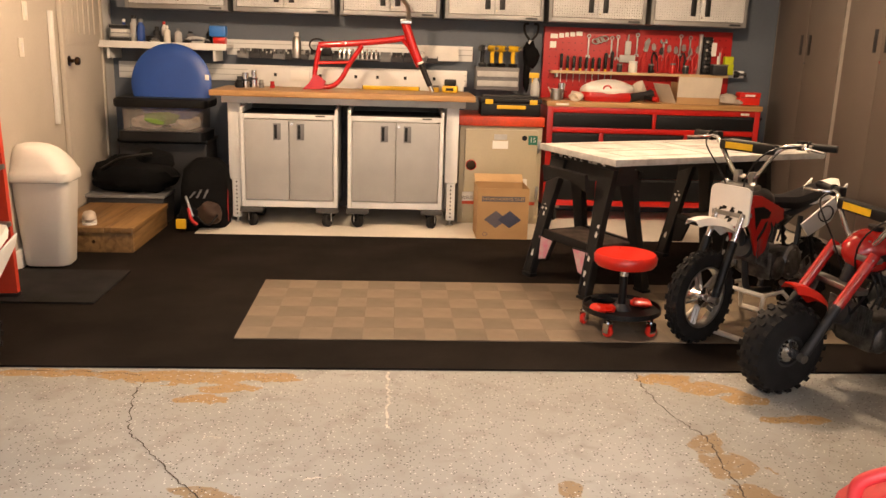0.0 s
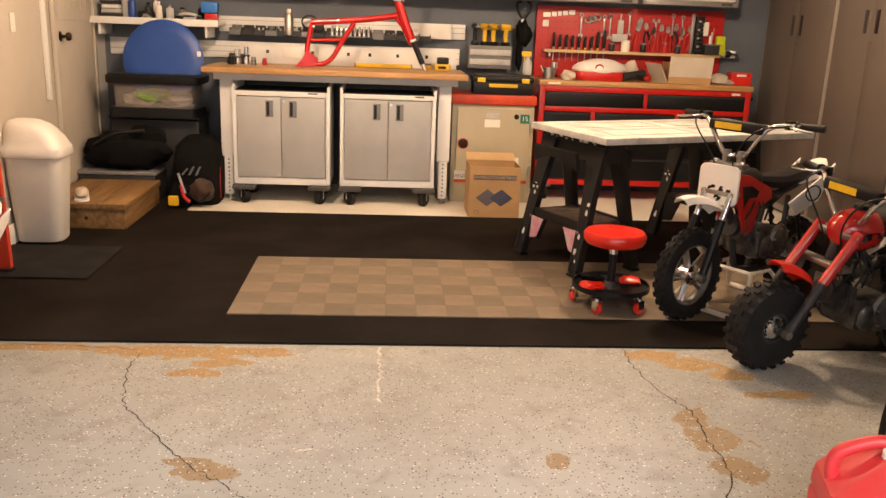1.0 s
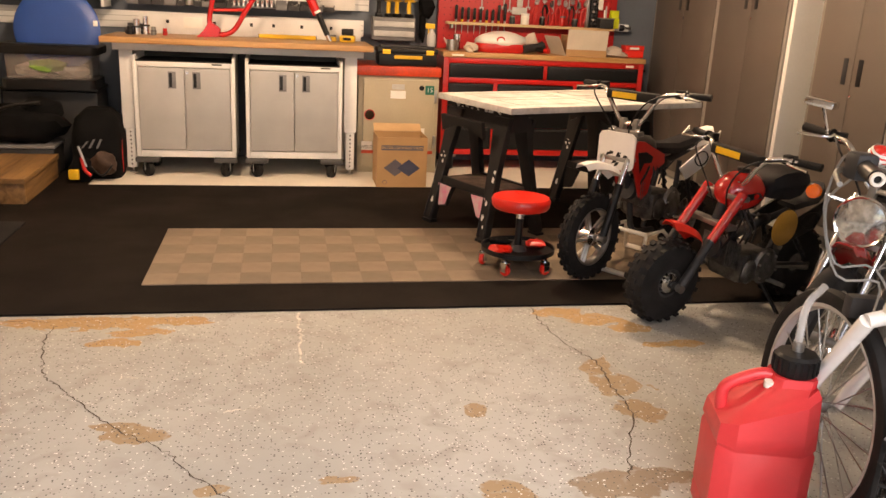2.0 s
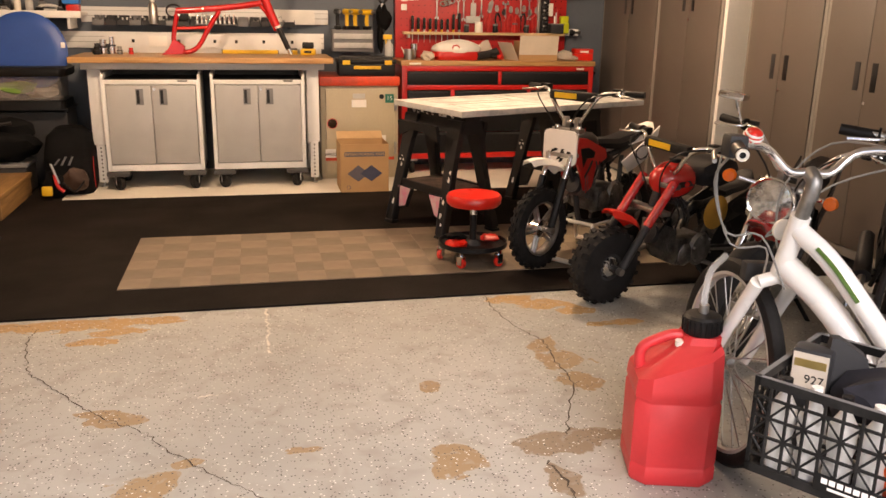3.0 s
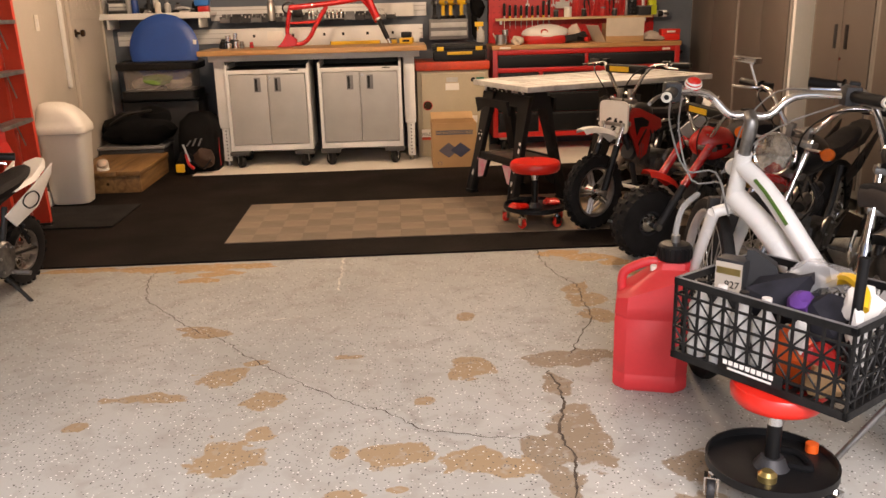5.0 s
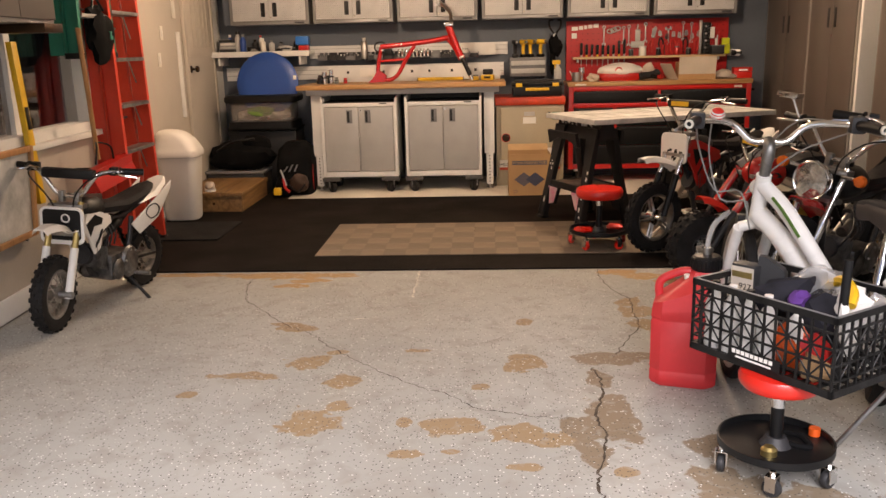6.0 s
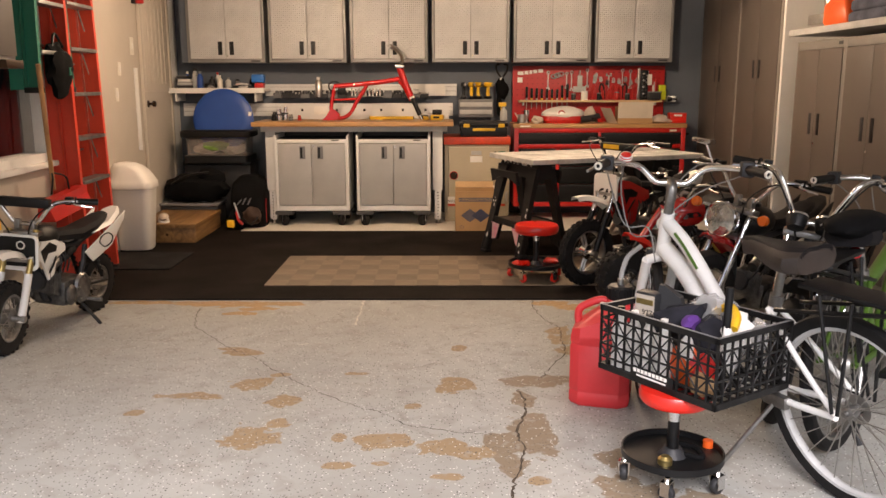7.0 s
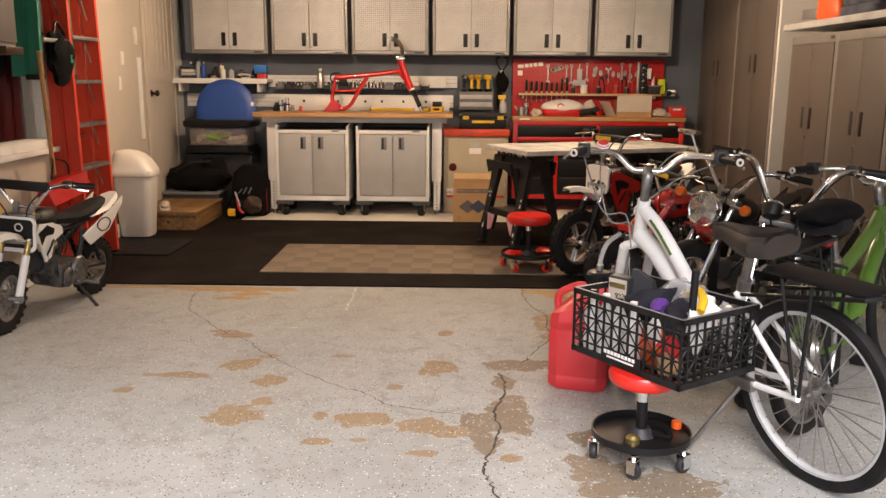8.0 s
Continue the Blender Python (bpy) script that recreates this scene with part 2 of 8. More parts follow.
M = {
    "concrete": concrete(),
    "slate": mat("slate_paint", (0.105, 0.125, 0.155), 0.6, var=0.08, scale=2, bump=0.2),
    "cream": mat("cream_paint", (0.54, 0.485, 0.415), 0.55, var=0.06, scale=1.5, bump=0.15),
    "white_paint": mat("white_paint", (0.76, 0.75, 0.72), 0.45, var=0.05, scale=2),
    "ceil": mat("ceiling_paint", (0.42, 0.40, 0.37), 0.8, var=0.05, scale=2, bump=0.3),
    "rubber": mat("rubber_mat", (0.0125, 0.0090, 0.0070), 0.85, var=0.3, scale=2.2, grain=160, bump=0.5, spec=0.10),
    "rubber2": mat("ribbed_doormat", (0.012, 0.011, 0.011), 0.85, var=0.2, grain=220, bump=0.8, spec=0.2),
    "tile_l": mat("tile_light", (0.190, 0.146, 0.100), 0.6, var=0.08, scale=9, grain=120, bump=0.25),
    "tile_d": mat("tile_dark", (0.146, 0.110, 0.075), 0.6, var=0.08, scale=9, grain=120, bump=0.25),
    "vinyl": mat("white_vinyl", (0.74, 0.70, 0.62), 0.5, var=0.07, scale=3),
    "silver": mat("silver_frame", (0.27, 0.265, 0.26), 0.42, 0.55, var=0.06),
    "plate": diamond("tread_plate", (0.74, 0.74, 0.735)),
    "grey_door": mat("grey_door", (0.40, 0.395, 0.385), 0.42, 0.12, var=0.05, grain=220, bump=0.12),
    "white_steel": mat("white_steel", (0.74, 0.74, 0.73), 0.35, var=0.04),
    "taupe": mat("taupe_door", (0.108, 0.088, 0.074), 0.5, var=0.06, scale=1.4, grain=150, bump=0.12),
    "locker_frame": mat("grey_locker_steel", (0.24, 0.225, 0.205), 0.45, 0.2, var=0.06),
    "taupe_frame": mat("pale_trim", (0.26, 0.235, 0.21), 0.45, var=0.05),
    "black": mat("black_plastic", (0.006, 0.006, 0.0065), 0.42, var=0.15, spec=0.32),
    "black_matte": mat("black_fabric", (0.0055, 0.0055, 0.006), 0.9, var=0.25, grain=180, bump=0.5, spec=0.12),
    "dark_grey": mat("dark_grey_plastic", (0.028, 0.028, 0.030), 0.5, spec=0.35),
    "grey": mat("grey_plastic", (0.17, 0.17, 0.175), 0.5),
    "pale_grey": mat("pale_grey_plastic", (0.48, 0.48, 0.47), 0.5),
    "red": mat("red_enamel", (0.52, 0.014, 0.010), 0.32, var=0.08, coat=0.25),
    "candy": mat("deep_red_enamel", (0.36, 0.010, 0.010), 0.24, var=0.08, coat=0.5),
    "tank_red": mat("red_tank_enamel", (0.46, 0.012, 0.010), 0.22, var=0.06, coat=0.6),
    "crate": mat("worn_black_crate", (0.013, 0.0125, 0.0125), 0.48, var=0.45, scale=14, grain=90, bump=0.3, spec=0.3),
    "bumper": mat("grey_rubber_bumper", (0.050, 0.049, 0.049), 0.6, var=0.12),
    "red_frame": mat("candy_red", (0.55, 0.010, 0.010), 0.22, 0.25, var=0.05, coat=0.6),
    "peg_red": mat("red_pegboard", (0.42, 0.012, 0.012), 0.45, var=0.06),
    "jug_red": mat("red_polyethylene", (0.60, 0.035, 0.040), 0.42, var=0.06, scale=4),
    "vinyl_red": mat("red_vinyl", (0.68, 0.022, 0.012), 0.28, var=0.03, coat=0.3),
    "ladder_red": mat("red_fibreglass", (0.64, 0.048, 0.020), 0.42, var=0.08, scale=4),
    "ladder_green": mat("green_fibreglass", (0.01, 0.17, 0.115), 0.42, var=0.08, scale=4),
    "orange": mat("orange_plastic", (0.75, 0.11, 0.015), 0.35),
    "orange_red": mat("orange_red_paint", (0.72, 0.060, 0.015), 0.35, var=0.15, color2=(0.30, 0.05, 0.02), scale=5),
    "yellow": mat("yellow_plastic", (0.78, 0.47, 0.02), 0.4),
    "lime": mat("lime_plastic", (0.55, 0.62, 0.02), 0.35),
    "blue": mat("blue_plastic", (0.012, 0.065, 0.30), 0.4, var=0.06),
    "blue2": mat("sky_blue_plastic", (0.02, 0.17, 0.55), 0.4),
    "chrome": mat("chrome", (0.78, 0.78, 0.78), 0.10, 1.0, var=0.04, bump=0.0),
    "steel": mat("steel", (0.50, 0.49, 0.47), 0.34, 1.0, var=0.12, bump=0.05),
    "alu": mat("cast_aluminium", (0.36, 0.355, 0.345), 0.42, 1.0, var=0.18, scale=14, bump=0.15),
    "engine": mat("grimy_engine_alloy", (0.21, 0.205, 0.20), 0.40, 0.9, var=0.35, scale=18, bump=0.25),
    "cable": mat("grey_cable_sheath", (0.22, 0.22, 0.215), 0.4, var=0.05),
    "gold": mat("gold_anodised", (0.55, 0.42, 0.16), 0.3, 0.9),
    "bronze": mat("dark_bronze", (0.06, 0.035, 0.02), 0.35, 0.9),
    "safe": mat("beige_enamel", (0.43, 0.37, 0.26), 0.42, var=0.06, scale=3),
    "card": mat("corrugated_card", (0.42, 0.25, 0.115), 0.8, var=0.08, scale=4, grain=90),
    "card_in": mat("card_inside", (0.50, 0.33, 0.17), 0.85, var=0.08),
    "card_grey": mat("pale_card", (0.58, 0.51, 0.42), 0.8, var=0.06),
    "navy": mat("navy_print", (0.045, 0.05, 0.09), 0.7),
    "navy2": mat("slate_print", (0.11, 0.10, 0.12), 0.7),
    "paper": mat("white_paper", (0.78, 0.76, 0.72), 0.7, var=0.05),
    "ivory": mat("ivory_plastic", (0.74, 0.70, 0.62), 0.38, var=0.03),
    "bin": mat("white_bin_plastic", (0.70, 0.67, 0.62), 0.42, var=0.03, scale=2),
    "white_plastic": mat("white_plastic", (0.80, 0.78, 0.74), 0.35, var=0.04),
    "white_bike": mat("white_bicycle_paint", (0.86, 0.85, 0.82), 0.25, var=0.03, coat=0.4),
    "tyre": mat("tyre_rubber", (0.013, 0.012, 0.012), 0.72, var=0.25, scale=12, grain=120, bump=0.3, spec=0.25),
    "seat": mat("black_vinyl", (0.011, 0.010, 0.011), 0.62, var=0.2, grain=200, bump=0.4, spec=0.2),
    "brown_seat": mat("worn_brown_vinyl", (0.036, 0.026, 0.021), 0.55, var=0.2, grain=200, bump=0.3),
    "green_bike": mat("green_bicycle_paint", (0.07, 0.155, 0.020), 0.3, coat=0.4),
    "amber": mat("amber_lens", (0.75, 0.14, 0.01), 0.15, coat=0.5),
    "red_lens": mat("red_lens", (0.70, 0.01, 0.02), 0.12, coat=0.5),
    "brass": mat("number_disc", (0.55, 0.30, 0.05), 0.45),
    "maple": wood("maple_worktop", (0.50, 0.285, 0.115), (0.38, 0.19, 0.07), 0, 0.38),
    "ply": wood("pine_shelf", (0.62, 0.45, 0.26), (0.50, 0.33, 0.17), 0, 0.5),
    "step_wood": wood("stained_step", (0.27, 0.150, 0.055), (0.13, 0.065, 0.022), 1, 0.5, rings=5),
    "handle_wood": wood("broom_handle", (0.48, 0.25, 0.10), (0.33, 0.16, 0.06), 2, 0.5),
    "old_white": mat("scuffed_white_door", (0.54, 0.53, 0.50), 0.55, var=0.20, scale=7, grain=40),
    "saw": mat("paint_splashed_plastic", (0.013, 0.012, 0.012), 0.5, var=0.1, scale=9, spec=0.3),
    "tray_brown": mat("spattered_tray", (0.13, 0.095, 0.075), 0.6, var=0.35, scale=14, color2=(0.012, 0.011, 0.010)),
    "pink": mat("pink_label", (0.50, 0.15, 0.24), 0.6, var=0.5, scale=22, color2=(0.55, 0.50, 0.48)),
    "glass": None,
    "dark_view": mat("brown_fence_boards", (0.045, 0.022, 0.016), 0.7, var=0.3, scale=3),
    "tote": clear("smoky_clear_plastic", (0.42, 0.38, 0.35), 0.2, 0.42),
    "bag_clear": clear("clear_bag", (0.75, 0.75, 0.75), 0.12, 0.35),
    "cloth_w": mat("pale_cloth", (0.55, 0.47, 0.40), 0.9, var=0.12, scale=9),
    "cloth_g": mat("green_cloth", (0.16, 0.30, 0.05), 0.9),
    "cloth_b": mat("slate_blue_cloth", (0.075, 0.085, 0.12), 0.9, var=0.2, scale=12),
    "cloth_dk": mat("navy_cloth", (0.012, 0.012, 0.020), 0.9, var=0.3, scale=12),
    "purple": mat("purple_cloth", (0.10, 0.03, 0.22), 0.8),
    "brown_bag": mat("brown_leather", (0.055, 0.026, 0.014), 0.7, var=0.2),
    "crack": mat("crack", (0.075, 0.055, 0.038), 0.9, var=0.3, scale=30),
    "chalk": mat("chalk_mark", (0.66, 0.63, 0.56), 0.8, var=0.3, scale=40),
    "drive": mat("driveway_concrete", (0.42, 0.40, 0.37), 0.85, var=0.12, scale=3, grain=50, bump=0.4),
    "lens": mat("headlamp_glass", (0.70, 0.70, 0.68), 0.06, 0.85, var=0.25, scale=30, bump=0.3),
}
gm = bpy.data.materials.new("window_glass")
gm.use_nodes = True
gb = gm.node_tree.nodes["Principled BSDF"]
gb.inputs["Transmission Weight"].default_value, gb.inputs["Roughness"].default_value = 1.0, 0.02
M["glass"] = gm


# ---- shape helpers ----
def quad_box(bm, x0, y0, z0, x1, y1, z1, bevel=0.0, m=None):
    r = bmesh.ops.create_cube(bm, size=1.0)
    vs = r["verts"]
    for v in vs:
        v.co = Vector(((x0 + x1) / 2 + v.co.x * (x1 - x0), (y0 + y1) / 2 + v.co.y * (y1 - y0), (z0 + z1) / 2 + v.co.z * (z1 - z0)))
    if bevel:
        es = list({e for v in vs for e in v.link_edges})
        r = bmesh.ops.bevel(bm, geom=es, offset=bevel, segments=2, profile=0.6, affect="EDGES")
        vs = r["verts"]
    if m is not None:
        bmesh.ops.transform(bm, matrix=m, verts=list(vs))


def rod(bm, p0, p1, r0, r1=None, n=12, caps=True):
    p0, p1 = Vector(p0), Vector(p1)
    d = p1 - p0
    q = d.to_track_quat("Z", "Y").to_matrix().to_4x4()
    bmesh.ops.create_cone(bm, cap_ends=caps, segments=n, radius1=r0, radius2=r0 if r1 is None else r1, depth=d.length,
                          matrix=Matrix.Translation((p0 + p1) / 2) @ q)


def smooth_path(pts, steps=5, closed=False):
    pts = [Vector(p) for p in pts]
    out, n = [], len(pts)
    for i in range(n if closed else n - 1):
        a, b = pts[i], pts[(i + 1) % n]
        p = pts[i - 1] if (closed or i) else a * 2 - b
        c = pts[(i + 2) % n] if (closed or i + 2 < n) else b * 2 - a
        for k in range(steps):
            t = k / steps
            out.append(0.5 * ((2 * a) + (b - p) * t + (2 * p - 5 * a + 4 * b - c) * t * t + (3 * a - p - 3 * b + c) * t ** 3))
    if not closed:
        out.append(pts[-1])
    return out


def tube(bm, pts, r, n=8, smooth=4, closed=False, taper=None):
    """A round bar swept along the points."""
    path = smooth_path(pts, smooth, closed) if smooth else [Vector(p) for p in pts]
    rings, cnt, side = [], len(path), None
    for i, p in enumerate(path):
        a = path[i - 1] if (closed or i) else p
        b = path[(i + 1) % cnt] if (closed or i + 1 < cnt) else p
        d = (b - a).normalized()
        if side is None:
            side = d.orthogonal().normalized()
        side = (side - d * side.dot(d)).normalized()
        up = d.cross(side)
        rr = r if taper is None else r + (taper - r) * i / max(1, cnt - 1)
        rings.append([bm.verts.new(p + (side * math.cos(2 * math.pi * k / n) + up * math.sin(2 * math.pi * k / n)) * rr) for k in range(n)])
    for i in range(cnt if closed else cnt - 1):
        u, v = rings[i], rings[(i + 1) % cnt]
        for k in range(n):
            bm.faces.new((u[k], u[(k + 1) % n], v[(k + 1) % n], v[k]))
    if not closed:
        bm.faces.new(rings[0][::-1])
        bm.faces.new(rings[-1])


def lathe(bm, profile, n=24, m=None, closed=False):
    """Turns (radius, height) points round z."""
    rings = []
    for r, z in profile:
        if r < 1e-5:
            rings.append([bm.verts.new((0, 0, z))])
        else:
            rings.append([bm.verts.new((r * math.cos(2 * math.pi * k / n), r * math.sin(2 * math.pi * k / n), z)) for k in range(n)])
    pairs = list(zip(rings, rings[1:])) + ([(rings[-1], rings[0])] if closed else [])
    for u, v in pairs:
        for k in range(n):
            a, b = k, (k + 1) % n
            if len(u) == 1 and len(v) > 1:
                bm.faces.new((u[0], v[a], v[b]))
            elif len(v) == 1 and len(u) > 1:
                bm.faces.new((u[a], v[0], u[b]))
            elif len(u) > 1:
                bm.faces.new((u[a], u[b], v[b], v[a]))
    if m is not None:
        bmesh.ops.transform(bm, matrix=m, verts=[v for r in rings for v in r])


def slab(bm, outline, t0, t1, m=None):
    """A flat outline (x, y) given thickness from z t0 to t1."""
    lo = [bm.verts.new((x, y, t0)) for x, y in outline]
    hi = [bm.verts.new((x, y, t1)) for x, y in outline]
    k = len(lo)
    bm.faces.new(lo[::-1])
    bm.faces.new(hi)
    for i in range(k):
        bm.faces.new((lo[i], lo[(i + 1) % k], hi[(i + 1) % k], hi[i]))
    if m is not None:
        bmesh.ops.transform(bm, matrix=m, verts=lo + hi)


def loft(bm, sections, caps=True):
    """Joins rings of points of equal count."""
    rings = [[bm.verts.new(p) for p in s] for s in sections]
    k = len(rings[0])
    for u, v in zip(rings, rings[1:]):
        for i in range(k):
            bm.faces.new((u[i], u[(i + 1) % k], v[(i + 1) % k], v[i]))
    if caps:
        bm.faces.new(rings[0][::-1])
        bm.faces.new(rings[-1])


def rrect(w, d, r, n=4, cx=0.0, cy=0.0):
    """A rounded rectangle outline."""
    out = []
    for sx, sy, a0 in ((1, 1, 0), (-1, 1, 90), (-1, -1, 180), (1, -1, 270)):
        for i in range(n + 1):
            a = radians(a0 + 90 * i / n)
            out.append((cx + sx * (w / 2 - r) + r * math.cos(a), cy + sy * (d / 2 - r) + r * math.sin(a)))
    return out


def blob(bm, c, rx, ry, rz, seed=0, rough=0.2, sub=2, m=None):
    """A lumpy rounded mass, for cloth and bags."""
    r = bmesh.ops.create_icosphere(bm, subdivisions=sub, radius=1.0)
    for v in r["verts"]:
        k = 1 + rough * noise.noise(v.co * 1.7 + Vector((seed * 3.1, seed, 0)))
        k += rough * 0.5 * noise.noise(v.co * 4.1 + Vector((seed, 0, 7)))
        v.co = Vector((v.co.x * rx * k + c[0], v.co.y * ry * k + c[1], v.co.z * rz * k + c[2]))
    if m is not None:
        bmesh.ops.transform(bm, matrix=m, verts=r["verts"])


def mesh_of(name, bm, material, smooth=True):
    bmesh.ops.recalc_face_normals(bm, faces=bm.faces[:])
    me = bpy.data.meshes.new(name)
    bm.to_mesh(me)
    bm.free()
    me.materials.append(material)
    if smooth:
        for p in me.polygons:
            p.use_smooth = True
        me.set_sharp_from_angle(angle=radians(38))
    return me


def part(name, bm, material, parent, label="", at=None):
    ob = new(name, mesh_of(name, bm, material))
    ob.parent = parent
    if at is not None:
        ob.matrix_basis = at
    return tagged(ob, label)


def thing(name, m, label, category, group="", kind=""):
    ob = new(name)
    ob.empty_display_size = 0.1
    ob.matrix_basis = m
    return tagged(ob, label, category, group, kind)


def solid(name, bm, material, label, category="", group="", kind="", m=None):
    ob = new(name, mesh_of(name, bm, material))
    if m is not None:
        ob.matrix_basis = m
    return tagged(ob, label, category, group, kind)


def B(*boxes, bevel=0.0):
    bm = bmesh.new()
    for b in boxes:
        quad_box(bm, *b, bevel=bevel)
    return bm


def R(*rods, n=12):
    bm = bmesh.new()
    for r in rods:
        rod(bm, *r, n=n)
    return bm


def TU(pts, r, n=8, smooth=4, closed=False, taper=None):
    bm = bmesh.new()
    tube(bm, pts, r, n, smooth, closed, taper)
    return bm


def LA(profile, n=24, m=None, closed=False):
    bm = bmesh.new()
    lathe(bm, profile, n, m, closed)
    return bm


def SL(outline, t0, t1, m=None, bevel=0.0):
    bm = bmesh.new()
    slab(bm, outline, t0, t1, m)
    if bevel:
        bmesh.ops.bevel(bm, geom=bm.edges[:], offset=bevel, segments=2, profile=0.6, affect="EDGES")
    return bm


def text_mesh(name, words, size, material, parent, m, label=""):
    cu = bpy.data.curves.new(name, "FONT")
    cu.body, cu.size, cu.align_x, cu.align_y, cu.extrude = words, size, "CENTER", "CENTER", 0.0006
    tmp = new(name + "_curve", cu)
    me = bpy.data.meshes.new_from_object(tmp.evaluated_get(bpy.context.evaluated_depsgraph_get()))
    bpy.data.objects.remove(tmp)
    me.materials.clear()
    me.materials.append(material)
    ob = new(name, me)
    ob.parent = parent
    ob.matrix_basis = m
    return tagged(ob, label)


FRONT = pose(0, 0, 0, 90, 0, 0)   # turns a flat x-y drawing upright, facing -y


# ---- structure ----
SL0, SLK = -0.80, -0.0487      # line of the left wall: x at y = 2.9, and its drift


def lx(y):
    return SL0 + SLK * (y - 2.9)


LEFT = Matrix.Translation((lx(0), 0, 0)) @ pose(0, 0, 0, 0, 0, -math.degrees(math.atan(SLK)))   # frame of the left wall: y along it, x into the room
LEN = 1 / math.cos(math.atan(SLK))
YB, CEIL = 7.42, 2.44

solid("ground", B((-60, -80, -0.3, 60, -0.06, -0.03)), M["drive"], "pale concrete driveway outside the garage", kind="structure")
solid("floor", B((-1.4, -0.06, -0.3, 5.3, 7.6, 0.0)), M["concrete"], "grey painted garage slab with flakes and cracks", kind="structure")
solid("wall_north", B((-1.4, YB, 0, 5.3, 7.6, CEIL)), M["slate"], "slate blue painted back wall", kind="structure")
solid("ceiling", B((-1.4, -0.3, CEIL, 5.3, 7.6, CEIL + 0.15)), M["ceil"], "plain off-white garage ceiling", kind="structure")
solid("wall_east", B((5.02, -0.06, 0, 5.3, 5.30, CEIL), (5.02, 5.34, 0, 5.3, YB, CEIL)), M["white_paint"], "pale painted side wall", kind="structure")
solid("wall_south", B((-1.4, -0.25, 0, -0.55, -0.06, CEIL), (4.55, -0.25, 0, 5.3, -0.06, CEIL), (-0.55, -0.25, 2.2, 4.55, -0.06, CEIL)),
      M["cream"], "garage front wall with a wide door opening", kind="structure")
# left wall, in its own frame, with a window opening
W0, W1, WZ0, WZ1 = 2.42, 4.20, 0.86, 1.95
solid("wall_west", B((-0.16, -0.2, 0, 0, W0, CEIL), (-0.16, W1, 0, 0, 7.45, CEIL), (-0.16, W0, 0, 0, W1, WZ0), (-0.16, W0, WZ1, 0, W1, CEIL)),
      M["cream"], "cream painted side wall with a window", kind="structure", m=LEFT)
solid("baseboard", B((0.003, 2.0, 0.012, 0.018, 7.40, 0.13), bevel=0.003), M["white_paint"], "white painted baseboard along the side wall", kind="structure", m=LEFT)
solid("closet_side", B((4.425, 5.30, 0.0, 5.30, 5.34, CEIL)), M["white_paint"], "pale painted end panel of the tall closets", kind="structure")
solid("crown_strip", B((-1.0, 7.39, 2.34, 4.42, 7.418, 2.43)), M["white_paint"], "white strip along the top of the back wall", kind="structure")
solid("corner_post", B((-1.10, 7.20, 0.0, -0.985, 7.416, 2.43)), M["white_paint"], "white painted corner post beside the door", kind="structure")

# window in the left wall
win = thing("window_1", LEFT, "white framed window looking onto dark boards", "window", kind="structure")
bm = bmesh.new()
for b in ((-0.14, W0, WZ0, 0.012, W0 + 0.07, WZ1), (-0.14, W1 - 0.07, WZ0, 0.012, W1, WZ1), (-0.14, W0 + 0.07, WZ1 - 0.07, 0.012, W1 - 0.07, WZ1),
          (-0.14, W0 + 0.07, WZ0, 0.012, W1 - 0.07, WZ0 + 0.06)):
    quad_box(bm, *b, bevel=0.004)
part("window_frame", bm, M["white_paint"], win)
part("window_casing", B((0.003, W1, WZ0 - 0.06, 0.02, W1 + 0.08, WZ1 + 0.08), (0.003, W0 - 0.08, WZ0 - 0.06, 0.02, W0, WZ1 + 0.08), bevel=0.003), M["white_paint"], win)
part("window_sill", B((0.003, W0 - 0.1, WZ0 - 0.03, 0.06, W1 + 0.1, WZ0 + 0.005), bevel=0.006), M["white_paint"], win)
part("mullion", B((-0.10, (W0 + W1) / 2 - 0.03, WZ0 + 0.06, -0.04, (W0 + W1) / 2 + 0.03, WZ1 - 0.07), bevel=0.003), M["white_paint"], win)
for a, b in ((W0 + 0.07, (W0 + W1) / 2 - 0.03), ((W0 + W1) / 2 + 0.03, W1 - 0.07)):
    p = part("pane", B((-0.075, a, WZ0 + 0.06, -0.069, b, WZ1 - 0.07)), M["glass"], win)
    p.visible_shadow = False
# boards set close and tall so little daylight reaches the window view
fence = thing("board_fence", LEFT, "dark brown board fence outside the window", "fence", kind="structure")
for i in range(16):
    part("board", B((-0.42, 1.6 + i * 0.22, 0.0, -0.39, 1.6 + i * 0.22 + 0.217, 2.6), bevel=0.002), M["dark_view"], fence)

# unseen slab added over the gap, keeps skylight off the boards
solid("eave", B((-0.6, 1.0, 2.30, -0.165, 5.6, 2.42)), M["dark_view"], "dark slab added outside the window to block skylight", kind="structure", m=LEFT)

# entry door in the left wall
door = thing("door_1", LEFT, "cream painted house door with a plank upper panel", "door", kind="structure")
D0, D1 = 6.33, 7.16
part("door_leaf", B((0.004, D0, 0.17, 0.020, D1, 2.25), bevel=0.003), M["cream"], door)
part("upper_panel", B((0.0205, D0 + 0.02, 1.29, 0.028, D1 - 0.03, 2.2), bevel=0.003), M["cream"], door)
for i in range(5):
    part("batten", B((0.0285, D0 + 0.16 + i * 0.12, 1.36, 0.036, D0 + 0.185 + i * 0.12, 2.18), bevel=0.003), M["cream"], door)
part("casing", B((0.004, D0 - 0.07, 0.14, 0.032, D0 - 0.003, 2.32), (0.004, D1 + 0.003, 0.14, 0.032, D1 + 0.05, 2.32), (0.004, D0 - 0.07, 2.322, 0.032, D1 + 0.05, 2.38), bevel=0.004), M["cream"], door)
